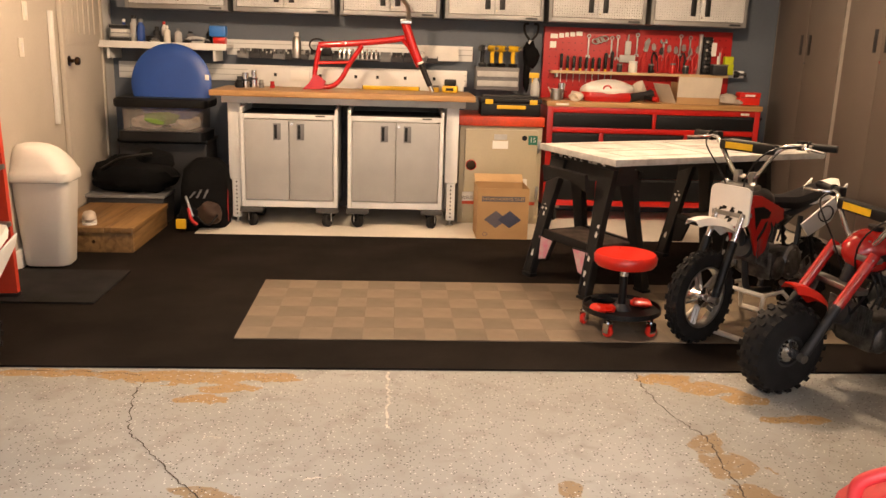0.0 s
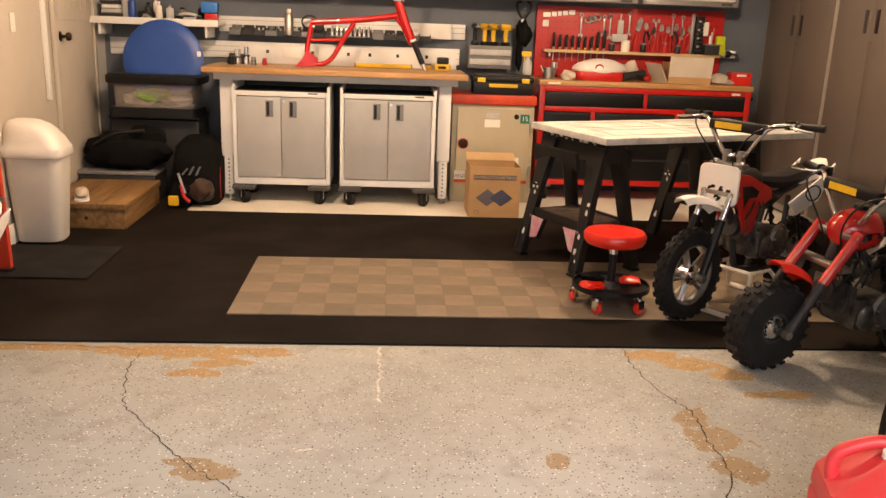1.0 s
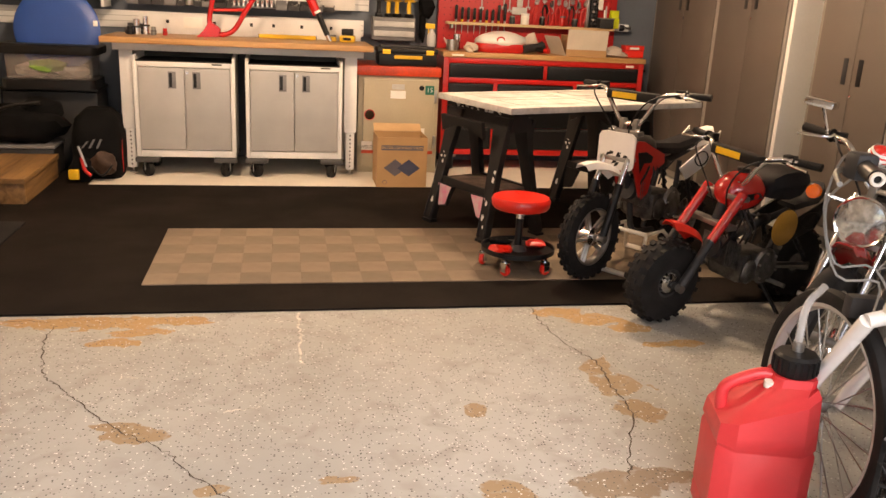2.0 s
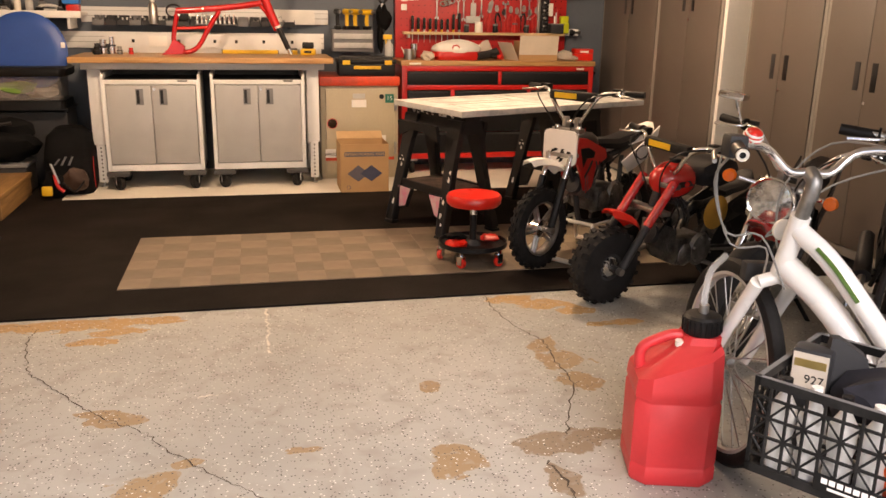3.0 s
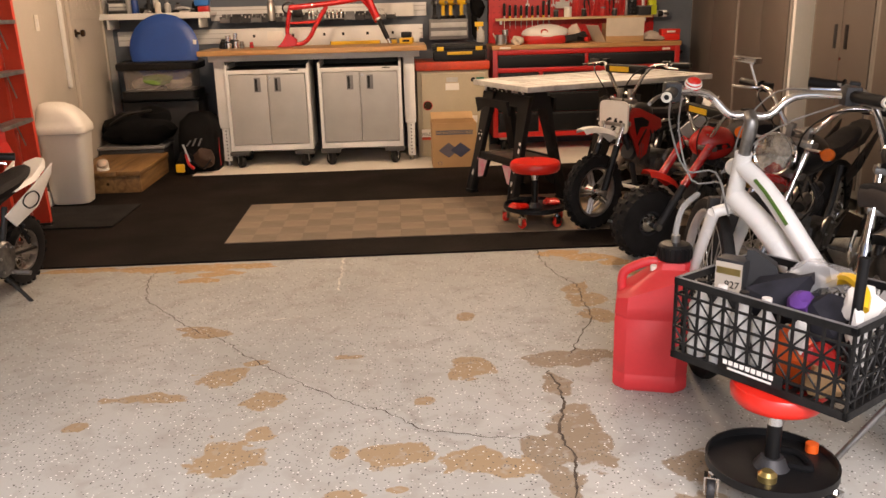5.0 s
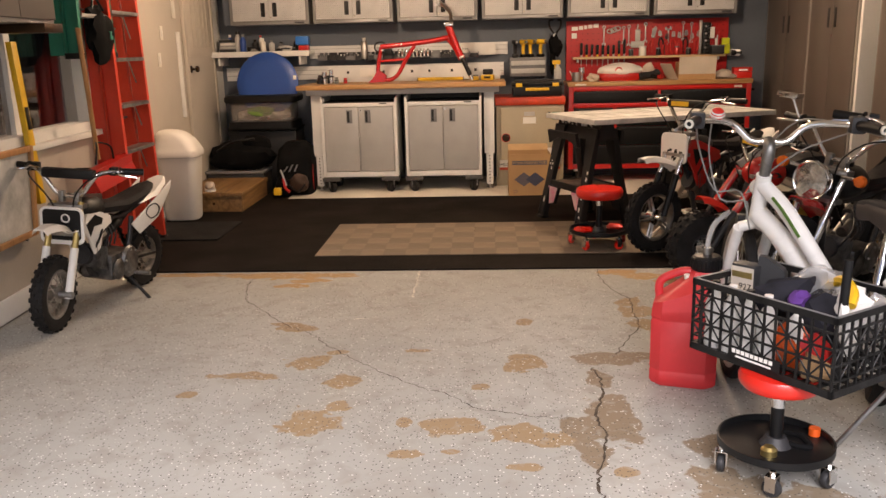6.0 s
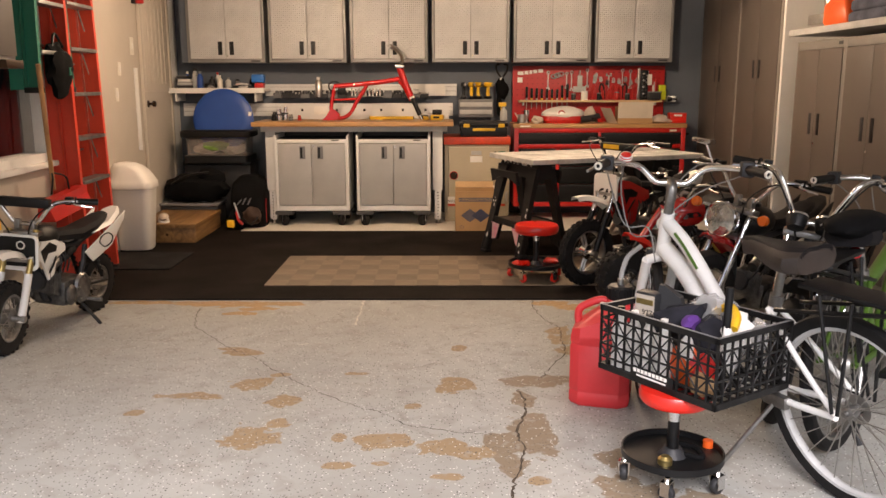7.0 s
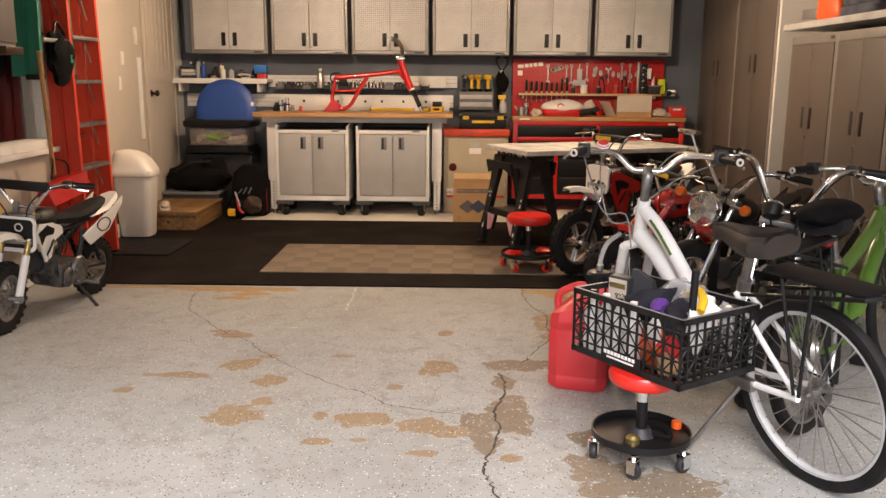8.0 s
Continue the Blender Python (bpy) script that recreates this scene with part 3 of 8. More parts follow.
kn = part("door_knob", LA([(0, 0), (0.033, 0.0), (0.033, 0.006), (0.012, 0.012), (0.011, 0.035), (0.027, 0.045), (0.029, 0.06), (0.02, 0.072), (0, 0.075)], 20), M["bronze"], door, "dark bronze door knob", at=pose(0.02, D0 + 0.06, 1.18, 0, 90, 0))
for nm, y, z0, z1, w in (("light_switch", 5.70, 1.43, 1.54, 0.07), ("switch_plate", 5.60, 1.22, 1.33, 0.07), ("thermostat", 6.07, 1.61, 1.76, 0.09), ("power_outlet", 7.25, 0.49, 0.60, 0.07)):
    sw = thing(nm, LEFT @ pose(0.003, y, 0), "small ivory wall plate", "wall plate")
    part("plate", B((0, -w / 2, z0, 0.007, w / 2, z1), bevel=0.002), M["ivory"], sw)
    part("rocker", B((0.0072, -0.014, (z0 + z1) / 2 - 0.028, 0.013, 0.014, (z0 + z1) / 2 + 0.028), bevel=0.002), M["white_plastic"], sw)
solid("trim_stick", B((0.003, 6.08, 0.78, 0.03, 6.12, 1.50), bevel=0.004), M["white_paint"], "white painted wooden stick fixed to the wall", "trim", m=LEFT)
ext = thing("fire_extinguisher", LEFT @ pose(0.07, 6.17, 2.05), "small red fire extinguisher with a white label", "fire extinguisher")
part("cylinder", LA([(0, 0), (0.03, 0), (0.036, 0.01), (0.036, 0.22), (0.02, 0.26), (0.014, 0.28), (0, 0.28)], 18), M["red"], ext)
part("label", LA([(0.0368, 0.06), (0.0368, 0.12)], 18), M["paper"], ext, "white label")
part("bracket", B((-0.067, -0.02, 0.0, -0.036, 0.02, 0.2), bevel=0.003), M["black"], ext)

# ---- floor coverings ----
solid("rubber_flooring", B((-0.99, 3.78, 0.001, 4.42, 6.285, 0.010), (-1.0, 6.285, 0.001, -0.135, 7.41, 0.010)), M["rubber"], "black rubber mat flooring over the slab", kind="structure")
solid("vinyl_flooring", B((-0.132, 6.288, 0.001, 4.40, 7.41, 0.011)), M["vinyl"], "white vinyl flooring under the workbenches", kind="structure")
solid("door_mat", B((-0.93, 4.62, 0.0105, -0.26, 5.25, 0.022), bevel=0.004), M["rubber2"], "black ribbed rubber doormat by the bin", "mat")

# ---- back wall: wall cabinets ----
wc = thing("wall_cabinet", pose(-0.78, 7.125, 1.565), "silver wall cabinet with tread-plate double doors", "cabinet", "wall cabinets over the benches")
CW, CH = 0.768, 0.775
bm = bmesh.new()
for b in ((0, 0.02, 0, 0.022, 0.29, CH), (CW - 0.022, 0.02, 0, CW, 0.29, CH), (0.022, 0.02, 0, CW - 0.022, 0.29, 0.03), (0.022, 0.02, CH - 0.03, CW - 0.022, 0.29, CH), (0.022, 0.27, 0.03, CW - 0.022, 0.29, CH - 0.03)):
    quad_box(bm, *b)
for b in ((0, -0.004, 0, 0.026, 0.0195, CH), (CW - 0.026, -0.004, 0, CW, 0.0195, CH), (0.026, -0.004, 0, CW - 0.026, 0.0195, 0.034), (0.026, -0.004, CH - 0.034, CW - 0.026, 0.0195, CH)):
    quad_box(bm, *b, bevel=0.003)
part("body", bm, M["silver"], wc)
for k, (a, b) in enumerate(((0.030, CW / 2 - 0.002), (CW / 2 + 0.002, CW - 0.030))):
    d = part("door", B((a, -0.012, 0.038, b, 0.006, CH - 0.038), bevel=0.004), M["plate"], wc, "tread-plate door")
    hx = b - 0.075 if k == 0 else a + 0.035
    part("handle", B((hx, -0.016, 0.075, hx + 0.042, -0.0125, 0.205), bevel=0.0015), M["black"], d, "black recessed handle")
    part("handle_lip", B((hx + 0.006, -0.019, 0.082, hx + 0.014, -0.0163, 0.198), bevel=0.001), M["dark_grey"], d)
part("nameplate", B((0.63, -0.0075, 0.010, 0.72, -0.0043, 0.024)), M["dark_grey"], wc)
part("lock", R(((CW / 2 + 0.016, -0.015, 0.066), (CW / 2 + 0.016, -0.0122, 0.066), 0.006)), M["chrome"], wc)
for i in range(1, 6):
    copy_thing(wc, pose(-0.78 + 0.81 * i, 7.125, 1.565))
solid("filler_panel", B((-0.85, 7.15, 1.57, -0.785, 7.415, 2.34)), M["slate"], "slate painted filler beside the wall cabinets", kind="structure")

# tool rails and left shelf
for nm, x0, x1, z0, z1 in (("tool_rail", -0.08, 1.90, 1.235, 1.355), ("tool_rail", -0.94, 1.86, 1.03, 1.16)):
    rl = thing(nm, pose(x0, 7.40, z0), "white slotted tool rail fixed to the wall", "rail", "tool rails")
    part("rail", B((0, 0.0, 0, x1 - x0, 0.018, z1 - z0), bevel=0.002), M["white_steel"], rl)
    part("groove", B((0.002, -0.0015, 0.045, x1 - x0 - 0.002, -0.0005, 0.052), (0.002, -0.0015, 0.088, x1 - x0 - 0.002, -0.0005, 0.093)), M["pale_grey"], rl)
shelf = thing("wall_shelf", pose(-0.985, 7.10, 1.285), "long white shelf crowded with bottles and parts", "shelf")
part("board", B((0, 0, 0, 0.96, 0.315, 0.028), bevel=0.003), M["white_paint"], shelf)
part("lip", B((0, -0.012, -0.018, 0.96, -0.0005, 0.034), bevel=0.003), M["white_paint"], shelf)
for x in (0.05, 0.85):
    part("bracket", B((x, 0.02, -0.10, x + 0.02, 0.315, -0.001), bevel=0.003), M["white_steel"], shelf)


def bottle(name, x, y, z, r, h, body, cap, label, neck=0.4):
    b = thing(name, pose(x, y, z), label, "bottle", "small bottles on the shelves")
    part("body", LA([(0, 0), (r * 0.95, 0), (r, 0.006), (r, h * 0.66), (r * 0.8, h * 0.74), (r * neck, h * 0.79), (r * neck, h * 0.86), (0, h * 0.86)], 18), body, b)
    part("cap", LA([(0, h * 0.862), (r * neck * 1.15, h * 0.862), (r * neck * 1.1, h), (0, h)], 16), cap, b)
    return b


sz = 1.314
bottle("spray_can", -0.76, 7.26, sz, 0.03, 0.20, M["pale_grey"], M["dark_grey"], "grey spray can with a dark cap", 0.6)
bottle("spray_can", -0.70, 7.22, sz, 0.03, 0.17, M["blue"], M["grey"], "blue spray can with grey cap", 0.6)
bottle("glue_bottle", -0.50, 7.22, sz, 0.026, 0.13, M["ivory"], M["white_plastic"], "small ivory squeeze bottle")
bottle("oil_bottle", -0.41, 7.20, sz, 0.028, 0.11, M["pale_grey"], M["grey"], "clear oil bottle with a grey cap")
for i, (x, w, h, mm, lab) in enumerate(((-0.93, 0.15, 0.035, "dark_grey", "dark plastic box of small parts"), (-0.92, 0.14, 0.03, "pale_grey", "pale plastic parts box"), (-0.915, 0.12, 0.03, "white_paint", "small white parts box"), (-0.93, 0.11, 0.028, "dark_grey", "flat black parts box"))):
    z = sz + (0, 0.036, 0.067, 0.098)[i]
    bx = thing("parts_box", pose(x, 7.18, z), lab, "box", "stacked parts boxes")
    part("body", B((0, 0, 0, w, 0.12, h * 0.8), bevel=0.003), M[mm], bx)
    part("lid", B((-0.002, -0.002, h * 0.8, w + 0.002, 0.122, h), bevel=0.002), M["grey"], bx)
car = thing("tool_case", pose(-0.65, 7.17, sz), "low black tool case lying on the shelf", "case")
part("body", B((0, 0, 0, 0.11, 0.10, 0.05), bevel=0.012), M["black"], car)
part("latch", B((0.04, -0.004, 0.018, 0.07, -0.0005, 0.032), bevel=0.001), M["grey"], car)
gog = thing("goggles", pose(-0.27, 7.18, sz), "pale strapped goggles lying on the shelf", "goggles")
part("lens", TU([(-0.06, 0, 0.035), (0, -0.02, 0.045), (0.06, 0, 0.035), (0.055, 0, 0.012), (-0.055, 0, 0.012)], 0.011, 8, 4, True), M["pale_grey"], gog)
part("strap", TU([(-0.06, 0.01, 0.03), (-0.05, 0.07, 0.02), (0.04, 0.07, 0.015), (0.06, 0.01, 0.03)], 0.008), M["black"], gog)
bc = thing("storage_cup", pose(-0.10, 7.20, sz), "blue and red plastic holder on the shelf", "holder")
part("blue_shell", B((-0.07, -0.04, 0.055, 0.06, 0.05, 0.14), bevel=0.018), M["blue2"], bc)
part("red_base", B((-0.04, -0.045, 0.0, 0.055, 0.05, 0.054), bevel=0.012), M["red"], bc)

for k, (x, y, h, r, mm, cm) in enumerate(((-0.85, 7.30, 0.17, 0.022, "blue", "white_plastic"), (-0.60, 7.30, 0.12, 0.028, "dark_grey", "black"), (-0.55, 7.33, 0.16, 0.02, "white_plastic", "red"), (-0.34, 7.30, 0.09, 0.03, "grey", "black"), (-0.20, 7.32, 0.11, 0.024, "black", "grey"))):
    bottle("small_bottle", x, y, sz, r, h, M[mm], M[cm], "small fluid bottle at the back of the shelf", 0.5)
for k, (x, mm, lab) in enumerate(((-0.575, "steel", "small steel bracket lying on the shelf"), (-0.335, "black", "coil of black wire lying on the shelf"), (-0.185, "dark_grey", "dark plastic clip lying on the shelf"))):
    o_ = thing("loose_part", pose(x, 7.15, sz, 0, 0, 30 * k), lab, "part", "loose parts on the shelf")
    part("body", TU([(-0.03, -0.01, 0.009), (0.0, 0.015, 0.009), (0.03, 0.0, 0.012), (0.012, -0.018, 0.018), (-0.02, -0.005, 0.022)], 0.008, 8), M[mm], o_)
    part("clip", B((-0.015, -0.012, 0.024, 0.016, 0.010, 0.036), bevel=0.003), M["grey"], o_)

# parts bins on the upper rail
bins = [(0.02 + 0.094 * i) for i in range(17)]
rnd = random.Random(4)
for i, x in enumerate(bins):
    bn = thing("parts_bin", pose(x, 7.285, 1.215), "small dark plastic parts bin hung on the rail", "bin", "parts bins on the rail")
    bm = B((0, 0, 0, 0.088, 0.112, 0.004), (0, 0.0, 0.004, 0.004, 0.112, 0.055), (0.084, 0.0, 0.004, 0.088, 0.112, 0.055), (0.004, 0.108, 0.004, 0.084, 0.112, 0.075), (0.004, 0.0, 0.004, 0.084, 0.004, 0.040))
    part("shell", bm, M["dark_grey" if i % 3 else "grey"], bn)
    if i < 9 or i > 12:
        bm = bmesh.new()
        for k in range(4):
            hh = rnd.uniform(0.03, 0.08)
            rod(bm, (0.018 + 0.018 * k, 0.05 + rnd.uniform(-0.02, 0.03), 0.0045), (0.018 + 0.018 * k, 0.06, hh), rnd.uniform(0.004, 0.009), n=8)
        part("contents", bm, M[rnd.choice(("pale_grey", "steel", "dark_grey", "black", "white_plastic"))], bn)
for i in range(9):
    sk = thing("socket", pose(0.83 + 0.036 * i, 7.26, 1.235), "chrome ratchet socket standing in a row", "socket", "row of sockets")
    part("body", LA([(0.008, 0), (0.0125, 0.0), (0.0125, 0.05), (0.009, 0.06), (0.009, 0.075), (0.006, 0.075)], 12), M["chrome"], sk)
sr = thing("socket_tray", pose(0.81, 7.235, 1.222), "narrow dark tray under the sockets", "tray")
part("tray", B((0, 0, 0, 0.33, 0.05, 0.012), bevel=0.002), M["grey"], sr)
can = thing("spray_bottle", pose(0.49, 7.27, 1.225), "tall metal aerosol can", "bottle")
part("body", LA([(0, 0), (0.033, 0), (0.034, 0.01), (0.034, 0.15), (0.02, 0.17), (0, 0.17)], 20), M["steel"], can)
part("cap", LA([(0, 0.1705), (0.018, 0.1705), (0.018, 0.2), (0, 0.2)], 16), M["white_plastic"], can)
whitebox = thing("white_box", pose(1.42, 7.33, 1.235), "flat white cardboard box leaning on the rail", "box")
part("carton", B((0, 0, 0, 0.36, 0.06, 0.115), bevel=0.004), M["paper"], whitebox)
text_mesh("lettering", "FOX", 0.03, M["grey"], whitebox, pose(0.06, -0.001, 0.06, 90))
cord = thing("coiled_cord", pose(0.70, 7.30, 1.30), "coil of black cable hung by the rail", "cable")
part("coil", TU([(0.06 * math.cos(a * 0.7) - 0.05, -0.01 * a * 0.2, 0.03 + 0.05 * math.sin(a * 0.7)) for a in range(14)], 0.007), M["black"], cord)
part("plug", B((-0.02, -0.03, -0.05, 0.06, 0.03, 0.03), bevel=0.012), M["black"], cord)

# ---- workbench ----
bench = thing("workbench", pose(-0.055, 6.555, 0), "maple topped workbench on white steel legs", "workbench")
part("worktop", B((0, 0, 0.962, 1.915, 0.66, 1.003), bevel=0.004), M["maple"], bench)
for x in (0.10, 1.715):
    for y in (0.15, 0.56):
        lg = part("leg", B((x, y, 0.34, x + 0.095, y + 0.06, 0.905), (x + 0.018, y + 0.006, 0.05, x + 0.082, y + 0.054, 0.339), bevel=0.003), M["white_steel"], bench)
        part("foot", LA([(0, 0.0115), (0.026, 0.0115), (0.026, 0.02), (0.01, 0.026), (0.01, 0.05), (0, 0.05)], 14, Matrix.Translation((x + 0.05, y + 0.03, 0))), M["steel"], lg)
        bm = bmesh.new()
        for k in range(9):
            quad_box(bm, x + 0.045, y + 0.0045, 0.07 + k * 0.03, x + 0.055, y + 0.0058, 0.082 + k * 0.03)
        part("slot", bm, M["dark_grey"], lg)
part("apron", B((0.06, 0.135, 0.906, 1.855, 0.155, 0.961), (0.06, 0.60, 0.906, 1.855, 0.62, 0.961), bevel=0.003), M["white_steel"], bench)
part("beam", B((0.90, 0.156, 0.905, 0.99, 0.599, 0.960), bevel=0.003), M["pale_grey"], bench)
bs = thing("power_strip_board", pose(0.12, 7.19, 1.004), "white backsplash board with black sockets", "backsplash")
part("board", B((0, 0, 0, 1.70, 0.02, 0.15), bevel=0.003), M["white_steel"], bs)
for x in (0.20, 0.55, 0.83, 1.0, 1.22, 1.45):
    part("socket", B((x, -0.004, 0.08, x + 0.022, -0.0005, 0.105), bevel=0.001), M["black"], bs)
part("outlet_plate", B((0.33, -0.007, 0.05, 0.47, -0.0005, 0.13), bevel=0.002), M["white_plastic"], bs)


# rolling cabinets
def rolling_cabinet(x):
    c = thing("rolling_cabinet", pose(x, 6.585, 0), "white rolling cabinet with grey double doors", "cabinet", "rolling cabinets under the workbench")
    w, d = 0.705, 0.45
    bm = bmesh.new()
    for b in ((0, 0, 0.155, 0.030, d, 0.84), (w - 0.030, 0, 0.155, w, d, 0.84), (0.030, 0.0, 0.155, w - 0.030, d, 0.205), (0.030, 0.0, 0.805, w - 0.030, d - 0.02, 0.84), (0.030, d - 0.02, 0.205, w - 0.030, d, 0.84)):
        quad_box(bm, *b, bevel=0.003)
    part("body", bm, M["white_steel"], c)
    for s, xa in ((1, 0.0), (-1, w)):
        bm = bmesh.new()
        sec = [[(xa, 0.0, 0.8405), (xa + s * 0.02, 0.0, 0.8405), (xa + s * 0.02, d, 0.8405), (xa, d, 0.8405)],
               [(xa, 0.0, 0.88), (xa + s * 0.02, 0.0, 0.875), (xa + s * 0.02, d, 0.90), (xa, d, 0.90)]]
        loft(bm, sec)
        part("rail", bm, M["white_steel"], c)
    part("tray_liner", B((0.021, 0.004, 0.8405, w - 0.021, d - 0.02, 0.846), (0.021, d - 0.019, 0.8405, w - 0.021, d - 0.002, 0.945)), M["black"], c, "black top tray")
    for k, (a, b) in enumerate(((0.034, w / 2 - 0.002), (w / 2 + 0.002, w - 0.034))):
        dr = part("door", B((a, -0.010, 0.21, b, 0.005, 0.80), bevel=0.004), M["grey_door"], c, "smooth grey steel door")
        hx = b - 0.11 if k == 0 else a + 0.055
        part("handle", B((hx, -0.0135, 0.655, hx + 0.055, -0.0105, 0.775), bevel=0.001), M["grey"], dr, "recessed grey handle")
        part("handle_recess", B((hx + 0.008, -0.0155, 0.665, hx + 0.028, -0.0137, 0.765)), M["black"], dr)
    part("lock", R(((w / 2 + 0.022, -0.013, 0.77), (w / 2 + 0.022, -0.0102, 0.77), 0.008)), M["chrome"], c)
    part("nameplate", B((w - 0.16, -0.002, 0.825, w - 0.09, -0.0003, 0.835)), M["dark_grey"], c)
    for cx in (0.075, w - 0.075):
        for cy in (0.03, d - 0.05):
            cs = part("caster", B((cx - 0.085, cy - 0.075, 0.118, cx + 0.085, cy + 0.05, 0.1545), bevel=0.014), M["bumper"], c, "grey rubber bumper caster")
            part("wheel", LA([(0.012, -0.018), (0.05, -0.022), (0.056, -0.015), (0.056, 0.015), (0.05, 0.022), (0.012, 0.018)], 22, Matrix.Translation((cx, cy - 0.02, 0.0675)) @ pose(0, 0, 0, 0, 0, 38 if cx < 0.2 else -28) @ pose(0, 0, 0, 0, 90, 0), True), M["tyre"], cs)
            part("fork_plate", B((cx - 0.03, cy - 0.02, 0.05, cx - 0.024, cy + 0.02, 0.1275)), M["steel"], cs)
            part("fork_plate", B((cx + 0.024, cy - 0.02, 0.05, cx + 0.03, cy + 0.02, 0.1275)), M["steel"], cs)
    return c


rolling_cabinet(0.153)
rolling_cabinet(0.932)

# ---- bicycle frame on the bench ----
fr = thing("bare_bicycle_frame", pose(0.60, 6.86, 1.004, 0, 0, 0), "red bare mini-bike frame with black fork legs", "bike frame")
bm = bmesh.new()
tube(bm, [(0.10, 0, 0.33), (0.30, 0, 0.345), (0.55, 0, 0.37), (0.74, 0, 0.40)], 0.024, 10)
tube(bm, [(0.11, 0, 0.33), (0.085, 0, 0.22), (0.07, 0, 0.10), (0.11, 0, 0.035), (0.19, 0, 0.03), (0.26, 0, 0.08), (0.33, 0, 0.20), (0.42, 0, 0.335)], 0.019, 10)
tube(bm, [(0.72, 0, 0.39), (0.78, 0, 0.32), (0.83, 0, 0.22)], 0.016, 8)
tube(bm, [(0.10, 0, 0.20), (0.22, 0, 0.205), (0.32, 0, 0.21)], 0.012, 8)
for s in (-1, 1):
    slab(bm, [(-0.02, 0.0), (0.13, 0.005), (0.15, 0.06), (0.07, 0.12), (0.03, 0.05)], s * 0.045 - 0.004, s * 0.045 + 0.004, pose(0, 0, 0.004, 90))
part("main_tube", bm, M["red_frame"], fr)
part("head_tube", TU([(0.735, 0, 0.52), (0.80, 0, 0.34), (0.86, 0, 0.20)], 0.034, 12, 3), M["red_frame"], fr)
for s in (-0.04, 0.04):
    lg = part("fork_leg", TU([(0.86, s, 0.22), (0.935, s, 0.055)], 0.021, 12, 0), M["black"], fr, "black rubber fork gaiter")
    part("fork_tip", TU([(0.935, s, 0.0545), (0.955, s, 0.012)], 0.016, 10, 0), M["chrome"], lg)
    part("clamp", TU([(0.855, s, 0.23), (0.862, s, 0.215)], 0.025, 12, 0), M["white_plastic"], lg)
part("stem", B((0.70, -0.05, 0.50, 0.79, 0.05, 0.535), bevel=0.01), M["chrome"], fr)
part("handlebar", TU([(0.66, -0.28, 0.70), (0.68, -0.16, 0.70), (0.76, -0.06, 0.62), (0.76, 0, 0.54), (0.76, 0.06, 0.62), (0.70, 0.16, 0.70), (0.64, 0.28, 0.70)], 0.016, 10), M["steel"], fr)
for x_, z_ in ((0.30, 0.35), (0.12, 0.30)):
    part("bolt", R(((x_, -0.03, z_), (x_, 0.03, z_), 0.008)), M["chrome"], fr)

# small things on the bench
for i, (x, y, r, h, mm) in enumerate(((0.14, 6.95, 0.03, 0.11, "chrome"), (0.20, 6.98, 0.026, 0.13, "chrome"), (0.10, 6.90, 0.025, 0.06, "black"), (0.26, 6.93, 0.02, 0.06, "alu"), (0.34, 6.95, 0.018, 0.05, "red"))):
    jt = thing("metal_fitting", pose(x, y, 1.004), "turned metal fitting standing on the worktop", "fitting", "fittings on the worktop")
    part("body", LA([(0, 0), (r, 0), (r, h * 0.45), (r * 0.8, h * 0.5), (r * 0.85, h), (0, h)], 16), M[mm], jt)
    part("collar", LA([(r * 0.9, h * 0.46), (r * 1.12, h * 0.46), (r * 1.12, h * 0.54), (r * 0.9, h * 0.54)], 16), M["dark_grey"], jt)
gr = thing("bench_grinder", pose(0.12, 7.0, 1.004, 0, 0, 15), "small dark vise with steel jaws", "vise")
part("base", B((-0.07, -0.05, 0, 0.09, 0.05, 0.035), bevel=0.008), M["black"], gr)
part("jaw", B((-0.05, -0.04, 0.0355, 0.0, 0.04, 0.08), (0.02, -0.04, 0.0355, 0.07, 0.04, 0.075), bevel=0.006), M["dark_grey"], gr)
lv = thing("spirit_level", pose(1.02, 7.13, 1.004, 0, 0, 0), "yellow spirit level lying on the worktop", "level")
part("beam", B((0, 0, 0, 0.44, 0.025, 0.03), bevel=0.003), M["yellow"], lv)
part("end_cap", B((-0.006, -0.001, -0.0, -0.0005, 0.026, 0.031), (0.4405, -0.001, 0, 0.446, 0.026, 0.031), bevel=0.001), M["black"], lv)
chg = thing("battery_charger", pose(1.70, 7.02, 1.004, 0, 0, -8), "yellow and black battery charger", "charger")
part("base", B((-0.06, -0.05, 0, 0.06, 0.06, 0.05), bevel=0.012), M["yellow"], chg)
part("battery", B((-0.045, -0.03, 0.0505, 0.045, 0.05, 0.10), bevel=0.01), M["black"], chg)
part("panel", B((-0.03, -0.0515, 0.015, 0.03, -0.0503, 0.035)), M["black"], chg)
bt = thing("battery_block", pose(1.58, 7.05, 1.004), "small yellow and grey block", "battery")
part("block", B((-0.035, -0.03, 0, 0.035, 0.03, 0.035), bevel=0.006), M["yellow"], bt)
part("cap", B((-0.033, -0.028, 0.0355, 0.033, 0.028, 0.05), bevel=0.004), M["grey"], bt)

